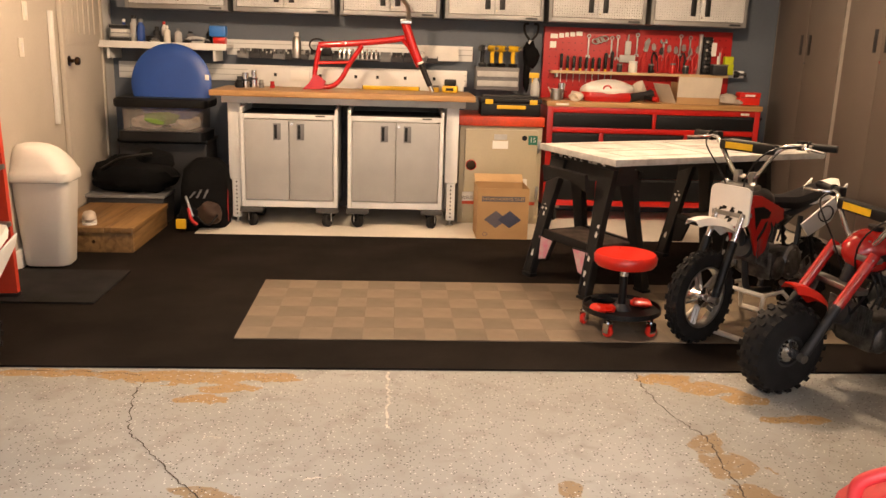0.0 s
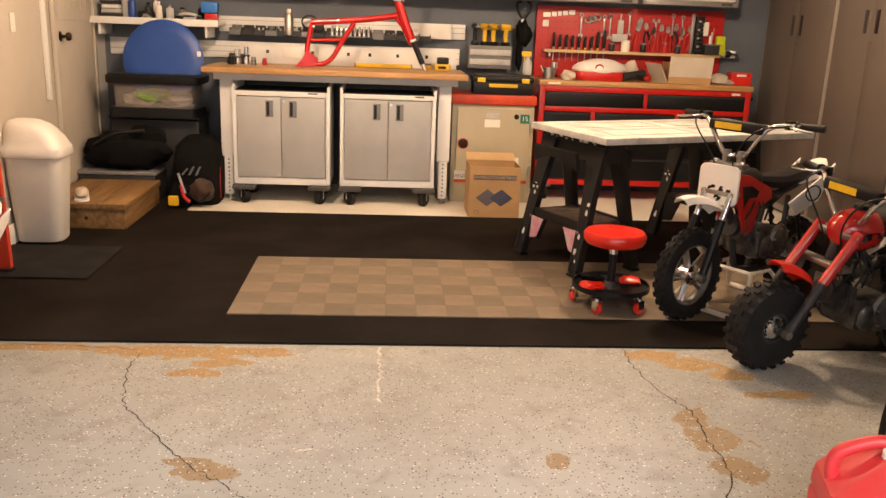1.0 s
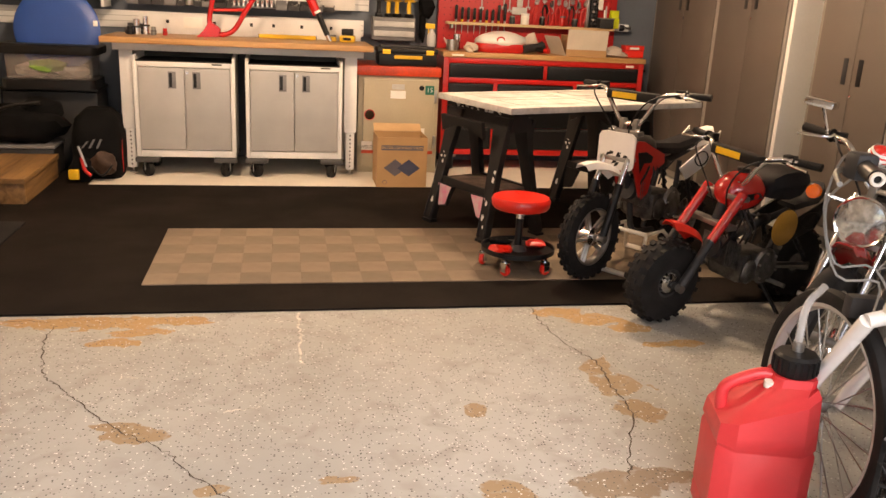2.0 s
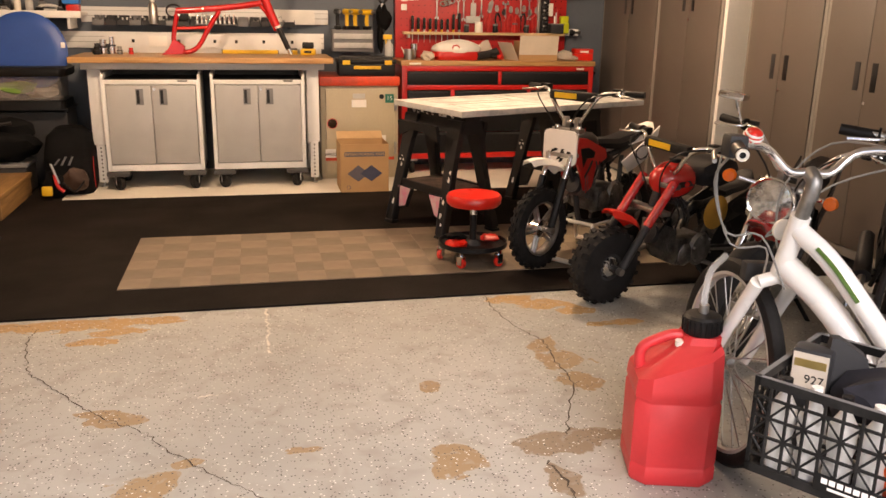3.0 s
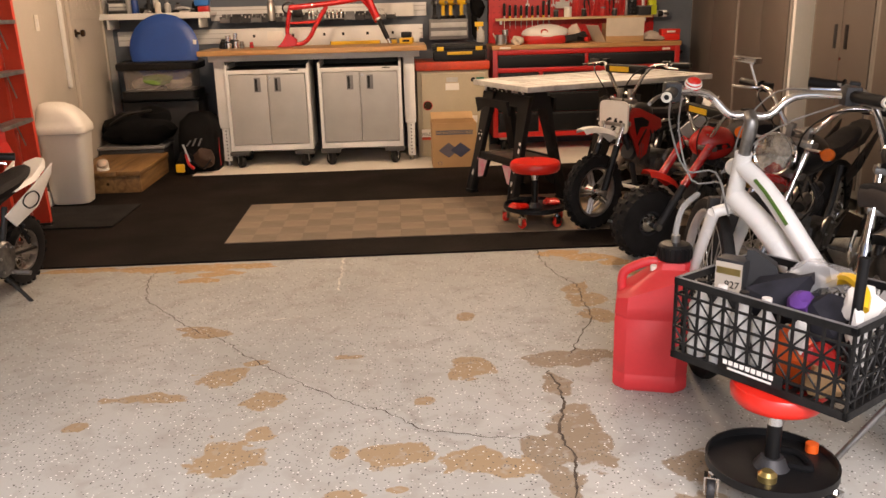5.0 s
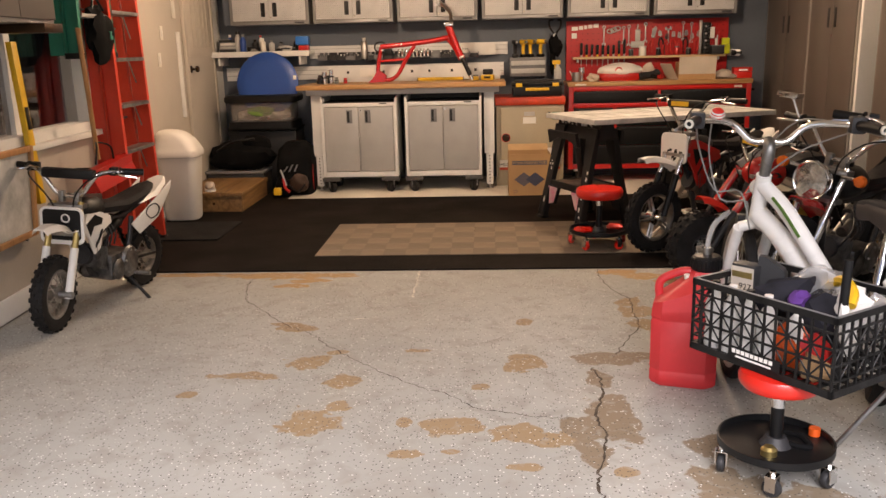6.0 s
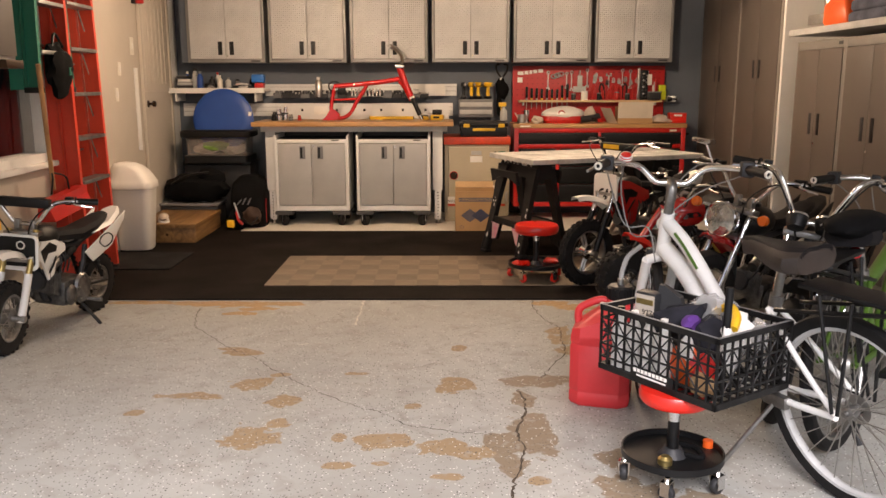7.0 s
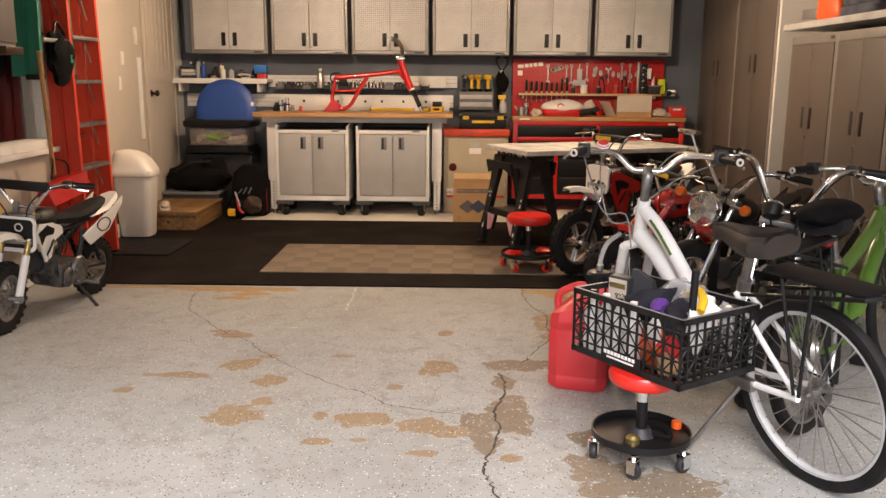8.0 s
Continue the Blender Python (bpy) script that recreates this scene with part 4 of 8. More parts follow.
# ---- drawer unit, drills, wire cutters between rail and pegboard ----
du = thing("drawer_unit", pose(1.92, 7.25, 1.02), "grey plastic drawer unit with white drawer fronts", "drawer unit")
part("body", B((0, 0, 0, 0.35, 0.15, 0.18), bevel=0.006), M["grey"], du)
for z in (0.03, 0.105):
    part("drawer_front", B((0.01, -0.012, z, 0.34, -0.0005, z + 0.045), bevel=0.005), M["pale_grey"], du)
for i, (x, mm) in enumerate(((1.97, "black"), (2.05, "yellow"), (2.12, "yellow"), (2.22, "yellow"))):
    dd = thing("cordless_drill", pose(x, 7.29, 1.2015, 0, 0, -80 + 12 * i), "yellow and black cordless drill standing on its battery", "drill", "cordless drills")
    part("battery", B((-0.03, -0.025, 0, 0.03, 0.025, 0.03), bevel=0.006), M["black"], dd)
    part("grip", TU([(0, 0, 0.0305), (-0.005, 0, 0.07), (0.0, 0, 0.125)], 0.017, 10), M[mm], dd)
    part("motor", TU([(-0.04, 0, 0.145), (0.03, 0, 0.145), (0.055, 0, 0.145)], 0.026, 12, 0, taper=0.02), M[mm], dd)
    part("chuck", TU([(0.0555, 0, 0.145), (0.085, 0, 0.145)], 0.016, 12, 0, taper=0.010), M["alu"], dd)
hk = thing("hanging_tool_rack", pose(2.36, 7.33, 1.0), "black straps and loppers hung on a wall hook", "tool rack")
for s in (-1, 1):
    part("handle", TU([(s * 0.01, 0, 0.42), (s * 0.05, 0, 0.48), (s * 0.055, 0, 0.54), (s * 0.02, 0, 0.55)], 0.010), M["black"], hk)
bm = bmesh.new()
blob(bm, (0.0, -0.02, 0.30), 0.06, 0.05, 0.10, 3, 0.5)
blob(bm, (-0.02, -0.01, 0.14), 0.03, 0.03, 0.14, 5, 0.4)
part("strap_bundle", bm, M["black_matte"], hk)
part("pivot", TU([(0, -0.03, 0.40), (0, 0.03, 0.40)], 0.02, 12, 0), M["steel"], hk)
sp = thing("trigger_spray", pose(2.36, 6.98, 0.999), "spray bottle with a yellow trigger head", "bottle")
part("bottle", LA([(0, 0), (0.032, 0), (0.036, 0.02), (0.034, 0.09), (0.014, 0.12), (0.014, 0.135), (0, 0.135)], 18), M["pale_grey"], sp)
part("trigger", B((-0.05, -0.012, 0.1355, 0.025, 0.012, 0.175), (-0.03, -0.008, 0.10, -0.02, 0.008, 0.135), bevel=0.005), M["yellow"], sp)

# ---- safe, with a toolbox on it ----
sf = thing("safe", pose(1.775, 6.80, 0.0115), "beige steel cabinet with an orange-red lid, door and lock", "safe")
part("body", B((0, 0.02, 0, 0.635, 0.55, 0.76), bevel=0.006), M["safe"], sf)
part("lid", B((-0.012, -0.005, 0.7605, 0.647, 0.56, 0.835), bevel=0.012), M["orange_red"], sf, "glossy orange-red lid")
sd = part("door", B((0.04, 0.0, 0.04, 0.60, 0.0195, 0.735), bevel=0.008), M["safe"], sf)
part("lock_dial", LA([(0, 0), (0.036, 0), (0.036, 0.006), (0.022, 0.008), (0.022, 0.012), (0, 0.012)], 22, pose(0.09, 0, 0.46, 90)), M["bronze"], sd)
part("lock_ring", LA([(0.0365, 0), (0.042, 0), (0.042, 0.004), (0.0365, 0.004)], 22, pose(0.09, 0, 0.46, 90), True), M["red"], sd)
part("hinge", B((0.602, 0.005, 0.20, 0.622, 0.0195, 0.30), bevel=0.003), M["steel"], sf)
part("hinge", B((0.602, 0.005, 0.56, 0.622, 0.0195, 0.66), bevel=0.003), M["steel"], sf)
for b, mm, lab in (((0.26, -0.002, 0.66, 0.36, -0.0003, 0.70), "pale_grey", "worn maker's sticker"), ((0.25, -0.002, 0.59, 0.37, -0.0003, 0.65), "paper", "white paper sticker"), ((0.525, -0.002, 0.625, 0.595, -0.0003, 0.695), "ladder_green", "small green sticker"),
                  ((0.42, -0.002, 0.30, 0.53, -0.0003, 0.36), "paper", "flag sticker"), ((0.03, -0.002, 0.16, 0.115, -0.0003, 0.25), "paper", "red and white sticker")):
    st = part("sticker", B(b), M[mm], sd, lab)
part("stripe", B((0.03, -0.003, 0.155, 0.60, -0.0021, 0.18)), M["orange_red"], sd)
text_mesh("sticker_number", "15", 0.05, M["paper"], sd, pose(0.56, -0.0022, 0.66, 90))
text_mesh("sticker_word", "WELD", 0.035, M["black"], sd, pose(0.072, -0.0022, 0.205, 90))
part("flag_bar", B((0.421, -0.0032, 0.335, 0.46, -0.0021, 0.359)), M["navy"], sd)
part("badge", LA([(0, 0), (0.02, 0), (0.02, 0.002), (0, 0.002)], 18, pose(0.495, -0.0003, 0.675, 90)), M["black"], sd)
tb = thing("toolbox", pose(1.93, 6.84, 0.848), "black plastic toolbox with yellow latches", "toolbox")
part("body", B((0, 0, 0, 0.46, 0.22, 0.095), bevel=0.012), M["black"], tb)
part("lid", B((-0.008, -0.008, 0.0955, 0.468, 0.228, 0.135), bevel=0.012), M["black"], tb)
part("handle", B((0.12, -0.014, 0.055, 0.34, -0.0085, 0.082), bevel=0.002), M["yellow"], tb, "yellow handle")
for x in (0.03, 0.37):
    part("latch", B((x, -0.013, 0.09, x + 0.06, -0.0085, 0.125), bevel=0.002), M["yellow"], tb)
part("tray", B((0.02, 0.03, 0.1355, 0.44, 0.2, 0.15), bevel=0.004), M["dark_grey"], tb)

# ---- cardboard box ----
cb = thing("cardboard_box", pose(1.875, 6.27, 0.0115) @ Matrix.Diagonal((1, 1, 0.82, 1)), "open brown cardboard box printed with tile diamonds", "box")
w, d, h = 0.37, 0.30, 0.45
part("carton", B((0, 0, 0, w, 0.004, h), (0, d - 0.004, 0, w, d, h), (0, 0.0045, 0, 0.004, d - 0.0045, h), (w - 0.004, 0.0045, 0, w, d - 0.0045, h), (0.0045, 0.0045, 0, w - 0.0045, d - 0.0045, 0.004)), M["card"], cb)
part("flap", B((0.004, 0, 0, w - 0.004, 0.10, 0.004)), M["card_in"], cb, at=pose(0, 0.006, h - 0.002, -72))
part("flap", B((0.004, 0, 0, w - 0.004, 0.10, 0.004)), M["card_in"], cb, at=pose(0, d - 0.002, h + 0.001, 35))
for x, mm in ((0.135, "navy2"), (0.235, "navy")):
    part("printed_diamond", SL([(x - 0.085, 0.175), (x, 0.10), (x + 0.085, 0.175), (x, 0.255)], 0.0003 if mm == "navy2" else 0.0008, 0.0007 if mm == "navy2" else 0.0012, FRONT), M[mm], cb)
part("printed_band", B((0.03, -0.0012, 0.335, 0.34, -0.0003, 0.38)), M["navy2"], cb)
text_mesh("lettering", "INTERLOCKING TILES", 0.031, M["card_in"], cb, pose(0.185, -0.0016, 0.357, 90))
part("printed_mark", LA([(0.014, 0), (0.018, 0), (0.018, 0.0006), (0.014, 0.0006)], 18, pose(0.06, -0.0003, 0.045, 90), True), M["navy2"], cb)

# ---- red tool bench ----
rb = thing("tool_bench", pose(2.465, 6.955, 0), "red steel tool bench with black drawers and maple top", "workbench")
w, d = 1.70, 0.46
part("worktop", B((-0.01, -0.012, 0.925, w + 0.01, d, 0.965), bevel=0.005), M["maple"], rb)
for b in ((0, 0, 0.14, 0.045, d, 0.9245), (w - 0.045, 0, 0.14, w, d, 0.9245), (0.045, d - 0.02, 0.14, w - 0.045, d, 0.9245), (0.045, 0.0, 0.88, w - 0.045, d - 0.02, 0.9245), (0.045, 0.0, 0.725, w - 0.045, d - 0.02, 0.765), (0.045, 0.0, 0.14, w - 0.045, d - 0.02, 0.185), (0.835, 0.0, 0.765, 0.865, d - 0.02, 0.88), (0.42, 0.0, 0.185, 0.455, d - 0.02, 0.725), (1.10, 0, 0.185, 1.13, d - 0.02, 0.725)):
    part("panel", B(b, bevel=0.002), M["red"], rb)
for a, b, z0, z1 in ((0.048, 0.832, 0.768, 0.877), (0.868, w - 0.048, 0.768, 0.877)):
    dr = part("drawer", B((a, -0.006, z0, b, 0.02, z1), bevel=0.004), M["black"], rb, "black drawer front")
    part("pull", B((a + 0.02, -0.012, z1 - 0.016, b - 0.02, -0.0065, z1 - 0.003), bevel=0.002), M["dark_grey"], dr)
for a, b in ((0.048, 0.417), (0.458, 1.097), (1.133, w - 0.048)):
    for k in range(3):
        z0 = 0.19 + k * 0.178
        dr = part("drawer", B((a, -0.006, z0, b, 0.02, z0 + 0.173), bevel=0.004), M["black"], rb, "black drawer front")
        part("pull", B((a + 0.02, -0.012, z0 + 0.155, b - 0.02, -0.0065, z0 + 0.168), bevel=0.002), M["dark_grey"], dr)
part("badge", B((0.06, -0.0145, 0.935, 0.16, -0.0125, 0.95)), M["ivory"], rb)
part("badge", B((w - 0.16, -0.003, 0.89, w - 0.09, -0.0004, 0.908)), M["ivory"], rb)
for x in (0.10, w - 0.10):
    for y in (0.06, d - 0.07):
        cs = part("caster", B((x - 0.04, y - 0.05, 0.118, x + 0.04, y + 0.05, 0.1395), bevel=0.004), M["steel"], rb)
        part("wheel", LA([(0.01, -0.018), (0.048, -0.018), (0.053, -0.01), (0.053, 0.01), (0.048, 0.018), (0.01, 0.018)], 20, Matrix.Translation((x, y, 0.0645)) @ pose(0, 0, 0, 0, 90, 0), True), M["tyre"], cs)
part("side_handle", TU([(w + 0.005, 0.1, 0.86), (w + 0.05, 0.1, 0.86), (w + 0.05, 0.36, 0.86), (w + 0.005, 0.36, 0.86)], 0.012, 10, 0), M["black"], rb)

# ---- pegboard with tools ----
pg = thing("pegboard", pose(2.475, 7.36, 0.968), "red steel pegboard with a pine tool shelf", "pegboard")
pw, ph = 1.56, 0.565
part("panel", B((0, 0, 0, pw, 0.055, ph), bevel=0.004), M["peg_red"], pg)
bm = bmesh.new()
for i in range(29):
    for k in range(9):
        x, z = 0.05 + i * 0.052, 0.05 + k * 0.056
        slab(bm, [(x - 0.004, z - 0.004), (x + 0.004, z - 0.004), (x + 0.004, z + 0.004), (x - 0.004, z + 0.004)], 0.0003, 0.0008, FRONT)
tagged(part("perforation", bm, M["black"], pg), kind="stuff")
part("tool_shelf", B((0.06, -0.10, 0.20, 1.52, -0.002, 0.222), bevel=0.003), M["ply"], pg)
part("shelf_bracket", B((0.1, -0.08, 0.17, 0.115, -0.002, 0.199), (1.45, -0.08, 0.17, 1.465, -0.002, 0.199)), M["steel"], pg)
bm = bmesh.new()
for k, (a, b) in enumerate(((0.05, 0.11), (0.12, 0.16), (0.17, 0.2), (0.21, 0.25), (0.26, 0.31))):
    quad_box(bm, a, -0.002, 0.475 + 0.006 * k, b, -0.0004, 0.51 + 0.006 * k)
quad_box(bm, 0.05, -0.002, 0.40, 0.10, -0.0004, 0.45)
part("printed_mark", bm, M["paper"], pg)
PZ = 0.968


def hang(name, x, z, label, cat, group=""):
    return thing(name, pose(2.475 + x, 7.335, PZ + z), label, cat, group)


for i in range(9):   # screwdrivers through the shelf
    x = 0.14 + 0.052 * i
    hh = (0.115, 0.10, 0.10, 0.095, 0.09, 0.085, 0.09, 0.13, 0.14)[i]
    s = thing("screwdriver", pose(2.475 + x, 7.30, PZ + 0.2225), "black handled screwdriver standing in the tool shelf", "screwdriver", "screwdrivers in the shelf")
    part("handle", LA([(0, 0.02), (0.010, 0.02), (0.014, 0.035), (0.012, hh * 0.6), (0.014, hh + 0.01), (0.008, hh + 0.02), (0, hh + 0.02)], 10), M["black"], s)
    part("collar", LA([(0, 0.0), (0.010, 0.0), (0.010, 0.0195), (0, 0.0195)], 10), M["yellow" if i % 2 else "steel"], s)
    part("blade", LA([(0, -0.09), (0.003, -0.09), (0.0035, -0.024), (0, -0.024)], 8), M["ivory" if i in (0, 5) else "steel"], s)


def pliers(x, z, ang, length, hmat, jaw, lab="pliers hanging open on the pegboard"):
    p = thing("pliers", pose(2.475 + x, 7.335, PZ + z, 0, ang, 0), lab, "pliers", "pliers on the pegboard")
    for s in (-1, 1):
        part("grip", TU([(s * 0.004, 0, -0.01), (s * 0.022, 0, -length * 0.35), (s * 0.02, 0, -length * 0.75), (s * 0.014, 0, -length)], 0.008, 8), hmat, p)
        part("jaw", SL([(s * 0.002, 0.0), (s * 0.018, 0.012), (s * 0.013, 0.05), (s * 0.003, 0.06)], -0.006, 0.006, FRONT), jaw, p)
    part("pivot", TU([(0, -0.009, 0.01), (0, 0.009, 0.01)], 0.009, 10, 0), jaw, p)


for k, (x, z, ang, ln, hm, jm) in enumerate(((0.83, 0.39, 12, 0.17, "red", "steel"), (0.905, 0.40, -8, 0.17, "black", "steel"), (0.965, 0.37, 4, 0.15, "red", "dark_grey"), (1.03, 0.39, 0, 0.16, "red", "steel"),
                                             (1.09, 0.38, -5, 0.15, "red", "steel"), (1.15, 0.40, 3, 0.16, "black", "alu"), (1.21, 0.37, -4, 0.15, "red", "steel"), (1.265, 0.39, 8, 0.14, "red", "steel"))):
    pliers(x, z, ang, ln, M[hm], M[jm], "red gripped pliers hanging open on the pegboard" if hm == "red" else "black gripped pliers hanging on the pegboard")
wr = hang("adjustable_wrench", 0.98, 0.46, "chrome adjustable wrench hung by its jaw", "wrench")
part("handle", B((-0.008, -0.006, -0.14, 0.008, 0.002, 0.0), bevel=0.003), M["steel"], wr)
part("jaw", SL([(-0.03, 0.0), (0.03, 0.0), (0.028, 0.03), (0.012, 0.035), (0.012, 0.012), (-0.012, 0.012), (-0.022, 0.035), (-0.034, 0.02)], -0.007, 0.007, FRONT), M["chrome"], wr)
sn = hang("pipe_wrench", 0.84, 0.45, "steel pipe pliers with long jaws", "wrench")
part("jaw", SL([(-0.02, -0.06), (0.01, -0.06), (0.03, 0.03), (0.015, 0.05), (-0.015, 0.02)], -0.007, 0.007, FRONT), M["alu"], sn)
part("grip", TU([(0, 0, -0.062), (-0.02, 0, -0.13), (-0.03, 0, -0.19)], 0.010), M["red"], sn)
wd = hang("steel_ratchet_ring", 0.45, 0.46, "steel chain wrench rings on a hook", "wrench")
for a in range(3):
    part("ring", TU([(0.03 * math.cos(k) - 0.03 + 0.035 * a, 0.0, 0.02 * math.sin(k) + 0.012 * a) for k in (0, 1.26, 2.5, 3.77, 5.0)], 0.006, 8, 4, True), M["steel"], wd)
gun = hang("blow_gun", 0.68, 0.34, "pale grey air blow gun on the pegboard", "air tool")
part("body", B((-0.02, -0.02, 0.02, 0.03, 0.0, 0.13), bevel=0.008), M["pale_grey"], gun)
part("base", B((-0.06, -0.02, -0.04, 0.07, 0.0, 0.0195), bevel=0.006), M["pale_grey"], gun)
part("nozzle", TU([(0.0, -0.01, 0.131), (0.005, -0.01, 0.18)], 0.007, 8, 0), M["steel"], gun)
cup = thing("white_jar", pose(2.475 + 0.73, 7.295, PZ + 0.2225), "white plastic jar on the tool shelf", "jar")
part("jar", LA([(0, 0), (0.035, 0), (0.037, 0.06), (0.032, 0.07), (0, 0.07)], 20), M["ivory"], cup)
part("lid", LA([(0, 0.0705), (0.036, 0.0705), (0.036, 0.09), (0, 0.09)], 20), M["white_plastic"], cup)
sr2 = thing("socket_rail", pose(2.475 + 1.28, 7.335, PZ + 0.2225), "tall black socket rail with a steel edge", "socket rail")
part("rail", B((0.03, -0.02, 0, 0.10, 0.02, 0.30), bevel=0.003), M["black"], sr2)
part("edge", B((-0.005, -0.02, 0, 0.02, 0.015, 0.32), bevel=0.003), M["steel"], sr2)
for k in range(8):
    part("socket", R(((0.05, -0.04, 0.03 + 0.033 * k), (0.05, -0.0205, 0.03 + 0.033 * k), 0.012)), M["chrome" if k % 2 else "dark_grey"], sr2)
    part("socket", R(((0.08, -0.035, 0.03 + 0.033 * k), (0.08, -0.0205, 0.03 + 0.033 * k), 0.009)), M["dark_grey"], sr2)
tr = thing("marker_pot", pose(2.475 + 0.98 + 0.46, 7.29, PZ + 0.2225), "pot of brushes and markers on the tool shelf", "pot")
part("pot", LA([(0, 0), (0.022, 0), (0.024, 0.06), (0.021, 0.06), (0.02, 0.006), (0, 0.006)], 18), M["dark_grey"], tr)
for k in range(3):
    part("marker", TU([(0.008 * (k - 1), 0, 0.0065), (0.014 * (k - 1), 0.0, 0.15 + 0.03 * k)], 0.007, 8, 0), M[("white_plastic", "pale_grey", "red")[k]], tr)
bk = thing("small_parts_tub", pose(2.475 + 1.50 - 0.1, 7.29, PZ + 0.2225), "clear dark tub full of fasteners", "tub")
part("tub", B((-0.02, -0.05, 0, 0.10, 0.04, 0.075), bevel=0.006), M["dark_grey"], bk)
part("lid", B((-0.024, -0.054, 0.0755, 0.104, 0.044, 0.085), bevel=0.003), M["grey"], bk)
ly = thing("lime_bottle", pose(2.475 + 1.475, 7.305, PZ + 0.2225 + 0.0, 0, 0, 0), "lime yellow square bottle on the tool shelf", "bottle")
part("bottle", B((-0.045 + 0.05, -0.035, 0, 0.035 + 0.05, 0.03, 0.09), bevel=0.008), M["lime"], ly)
part("cap", B((-0.04 + 0.05, -0.03, 0.0905, 0.03 + 0.05, 0.025, 0.15), bevel=0.006), M["lime"], ly)
lab = hang("zip_tie_bag", 1.39 - 0.02, 0.40, "white packet hung on a hook", "packet")
part("packet", B((-0.02, -0.02, -0.03, 0.05, -0.002, 0.08), bevel=0.006), M["paper"], lab)
part("hook", TU([(0.015, 0, 0.0805), (0.015, -0.005, 0.11), (0.015, 0.02, 0.11)], 0.003, 6), M["steel"], lab)
fl = thing("flashlight", pose(2.475 + 1.60, 7.36, PZ + 0.23, 0, 90, -20), "black flashlight held by a magnet", "flashlight")
part("head", LA([(0, 0), (0.03, 0), (0.03, 0.03), (0.018, 0.05), (0, 0.05)], 18), M["black"], fl)
part("magnet", B((-0.03, -0.012, -0.06, 0.03, 0.012, 0.06), bevel=0.004), M["steel"], fl, at=pose(0, 0.0, 0.02, 0, 0, 0))
part("barrel", LA([(0, 0.0505), (0.016, 0.0505), (0.016, 0.10), (0, 0.10)], 14), M["dark_grey"], fl)

for k, (x, z, ln) in enumerate(((0.36, 0.50, 0.15), (0.55, 0.49, 0.13), (0.60, 0.50, 0.16), (0.76, 0.52, 0.15), (1.12, 0.52, 0.14), (1.20, 0.51, 0.15))):
    w_ = hang("combination_spanner", x, z, "steel combination spanner hung on a peg", "spanner", "spanners on the pegboard")
    part("shank", B((-0.006, -0.006, -ln, 0.006, 0.0, -0.012), bevel=0.002), M["steel"], w_)
    part("ring", TU([(0.013 * math.cos(q), -0.003, 0.013 * math.sin(q)) for q in (0, 1.05, 2.1, 3.14, 4.2, 5.2)], 0.005, 6, 3, True), M["steel"], w_)
    part("jaw", SL([(-0.016, -ln), (0.016, -ln), (0.018, -ln - 0.022), (0.007, -ln - 0.026), (0.006, -ln - 0.010), (-0.006, -ln - 0.010), (-0.007, -ln - 0.026), (-0.018, -ln - 0.022)], -0.001, 0.006, FRONT), M["steel"], w_)
for k, (x, z, mm) in enumerate(((1.06, 0.30, "red"), (0.88, 0.29, "black"), (1.17, 0.285, "dark_grey"), (0.62, 0.285, "dark_grey"))):
    g_ = thing("tool_tin", pose(2.475 + x, 7.295, PZ + 0.2225), "small tin of bits on the tool shelf", "tin", "tins on the tool shelf")
    part("tin", LA([(0, 0), (0.022, 0), (0.023, 0.005), (0.023, z - 0.235), (0.020, z - 0.23), (0, z - 0.23)], 16), M[mm], g_)
    part("lid", LA([(0, z - 0.2298), (0.0235, z - 0.2298), (0.0235, z - 0.218), (0, z - 0.216)], 16), M["grey"], g_)

# things on the red bench
TZ = 0.966
hm = thing("red_tool_case", pose(2.97, 7.15, TZ), "white and red helmet resting on its side", "helmet")
bm = bmesh.new()
blob(bm, (0, 0, 0.085), 0.21, 0.13, 0.085, 2, 0.10, 3)
part("shell", bm, M["white_plastic"], hm)
bm = bmesh.new()
loft(bm, [[(x * s, y * s, z) for x, y in rrect(0.44, 0.27, 0.10, 4)] for s, z in ((0.92, 0.0), (1.0, 0.03), (0.94, 0.07))])
part("red_band", bm, M["red"], hm)
part("vent", TU([(-0.03 + 0.03 * math.cos(k), -0.125 + 0.0, 0.10 + 0.025 * math.sin(k)) for k in (0, 1.2, 2.4, 3.6, 4.8)], 0.006, 6, 3, True), M["red"], hm)
cup2 = thing("steel_mug", pose(2.555, 7.12, TZ), "steel mug with tools beside a chrome tin", "mug")
part("mug", LA([(0, 0), (0.045, 0), (0.047, 0.085), (0.044, 0.085), (0.042, 0.005), (0, 0.005)], 22), M["steel"], cup2)
part("tin", LA([(0, 0), (0.03, 0), (0.03, 0.13), (0, 0.13)], 18, Matrix.Translation((0.05, 0.05, 0))), M["chrome"], cup2)
part("ladle_handle", TU([(-0.02, 0, 0.01), (-0.07, -0.02, 0.10)], 0.006, 8, 0), M["ivory"], cup2)
lt = thing("leather_pouch", pose(2.70, 7.05, TZ), "tan rag bundle on the worktop", "rag")
bm = bmesh.new()
blob(bm, (0, 0, 0.035), 0.06, 0.05, 0.04, 9, 0.5)
part("bundle", bm, M["card_grey"], lt)
wrn = thing("impact_wrench", pose(3.22, 7.08, TZ, 0, 0, 25), "dark pneumatic wrench lying on the worktop", "air tool")
part("body", TU([(-0.10, 0, 0.035), (0.05, 0, 0.05), (0.12, 0, 0.07)], 0.033, 10), M["dark_grey"], wrn)
part("grip", TU([(0.03, 0, 0.04), (0.05, -0.10, 0.03)], 0.02, 10), M["black"], wrn)
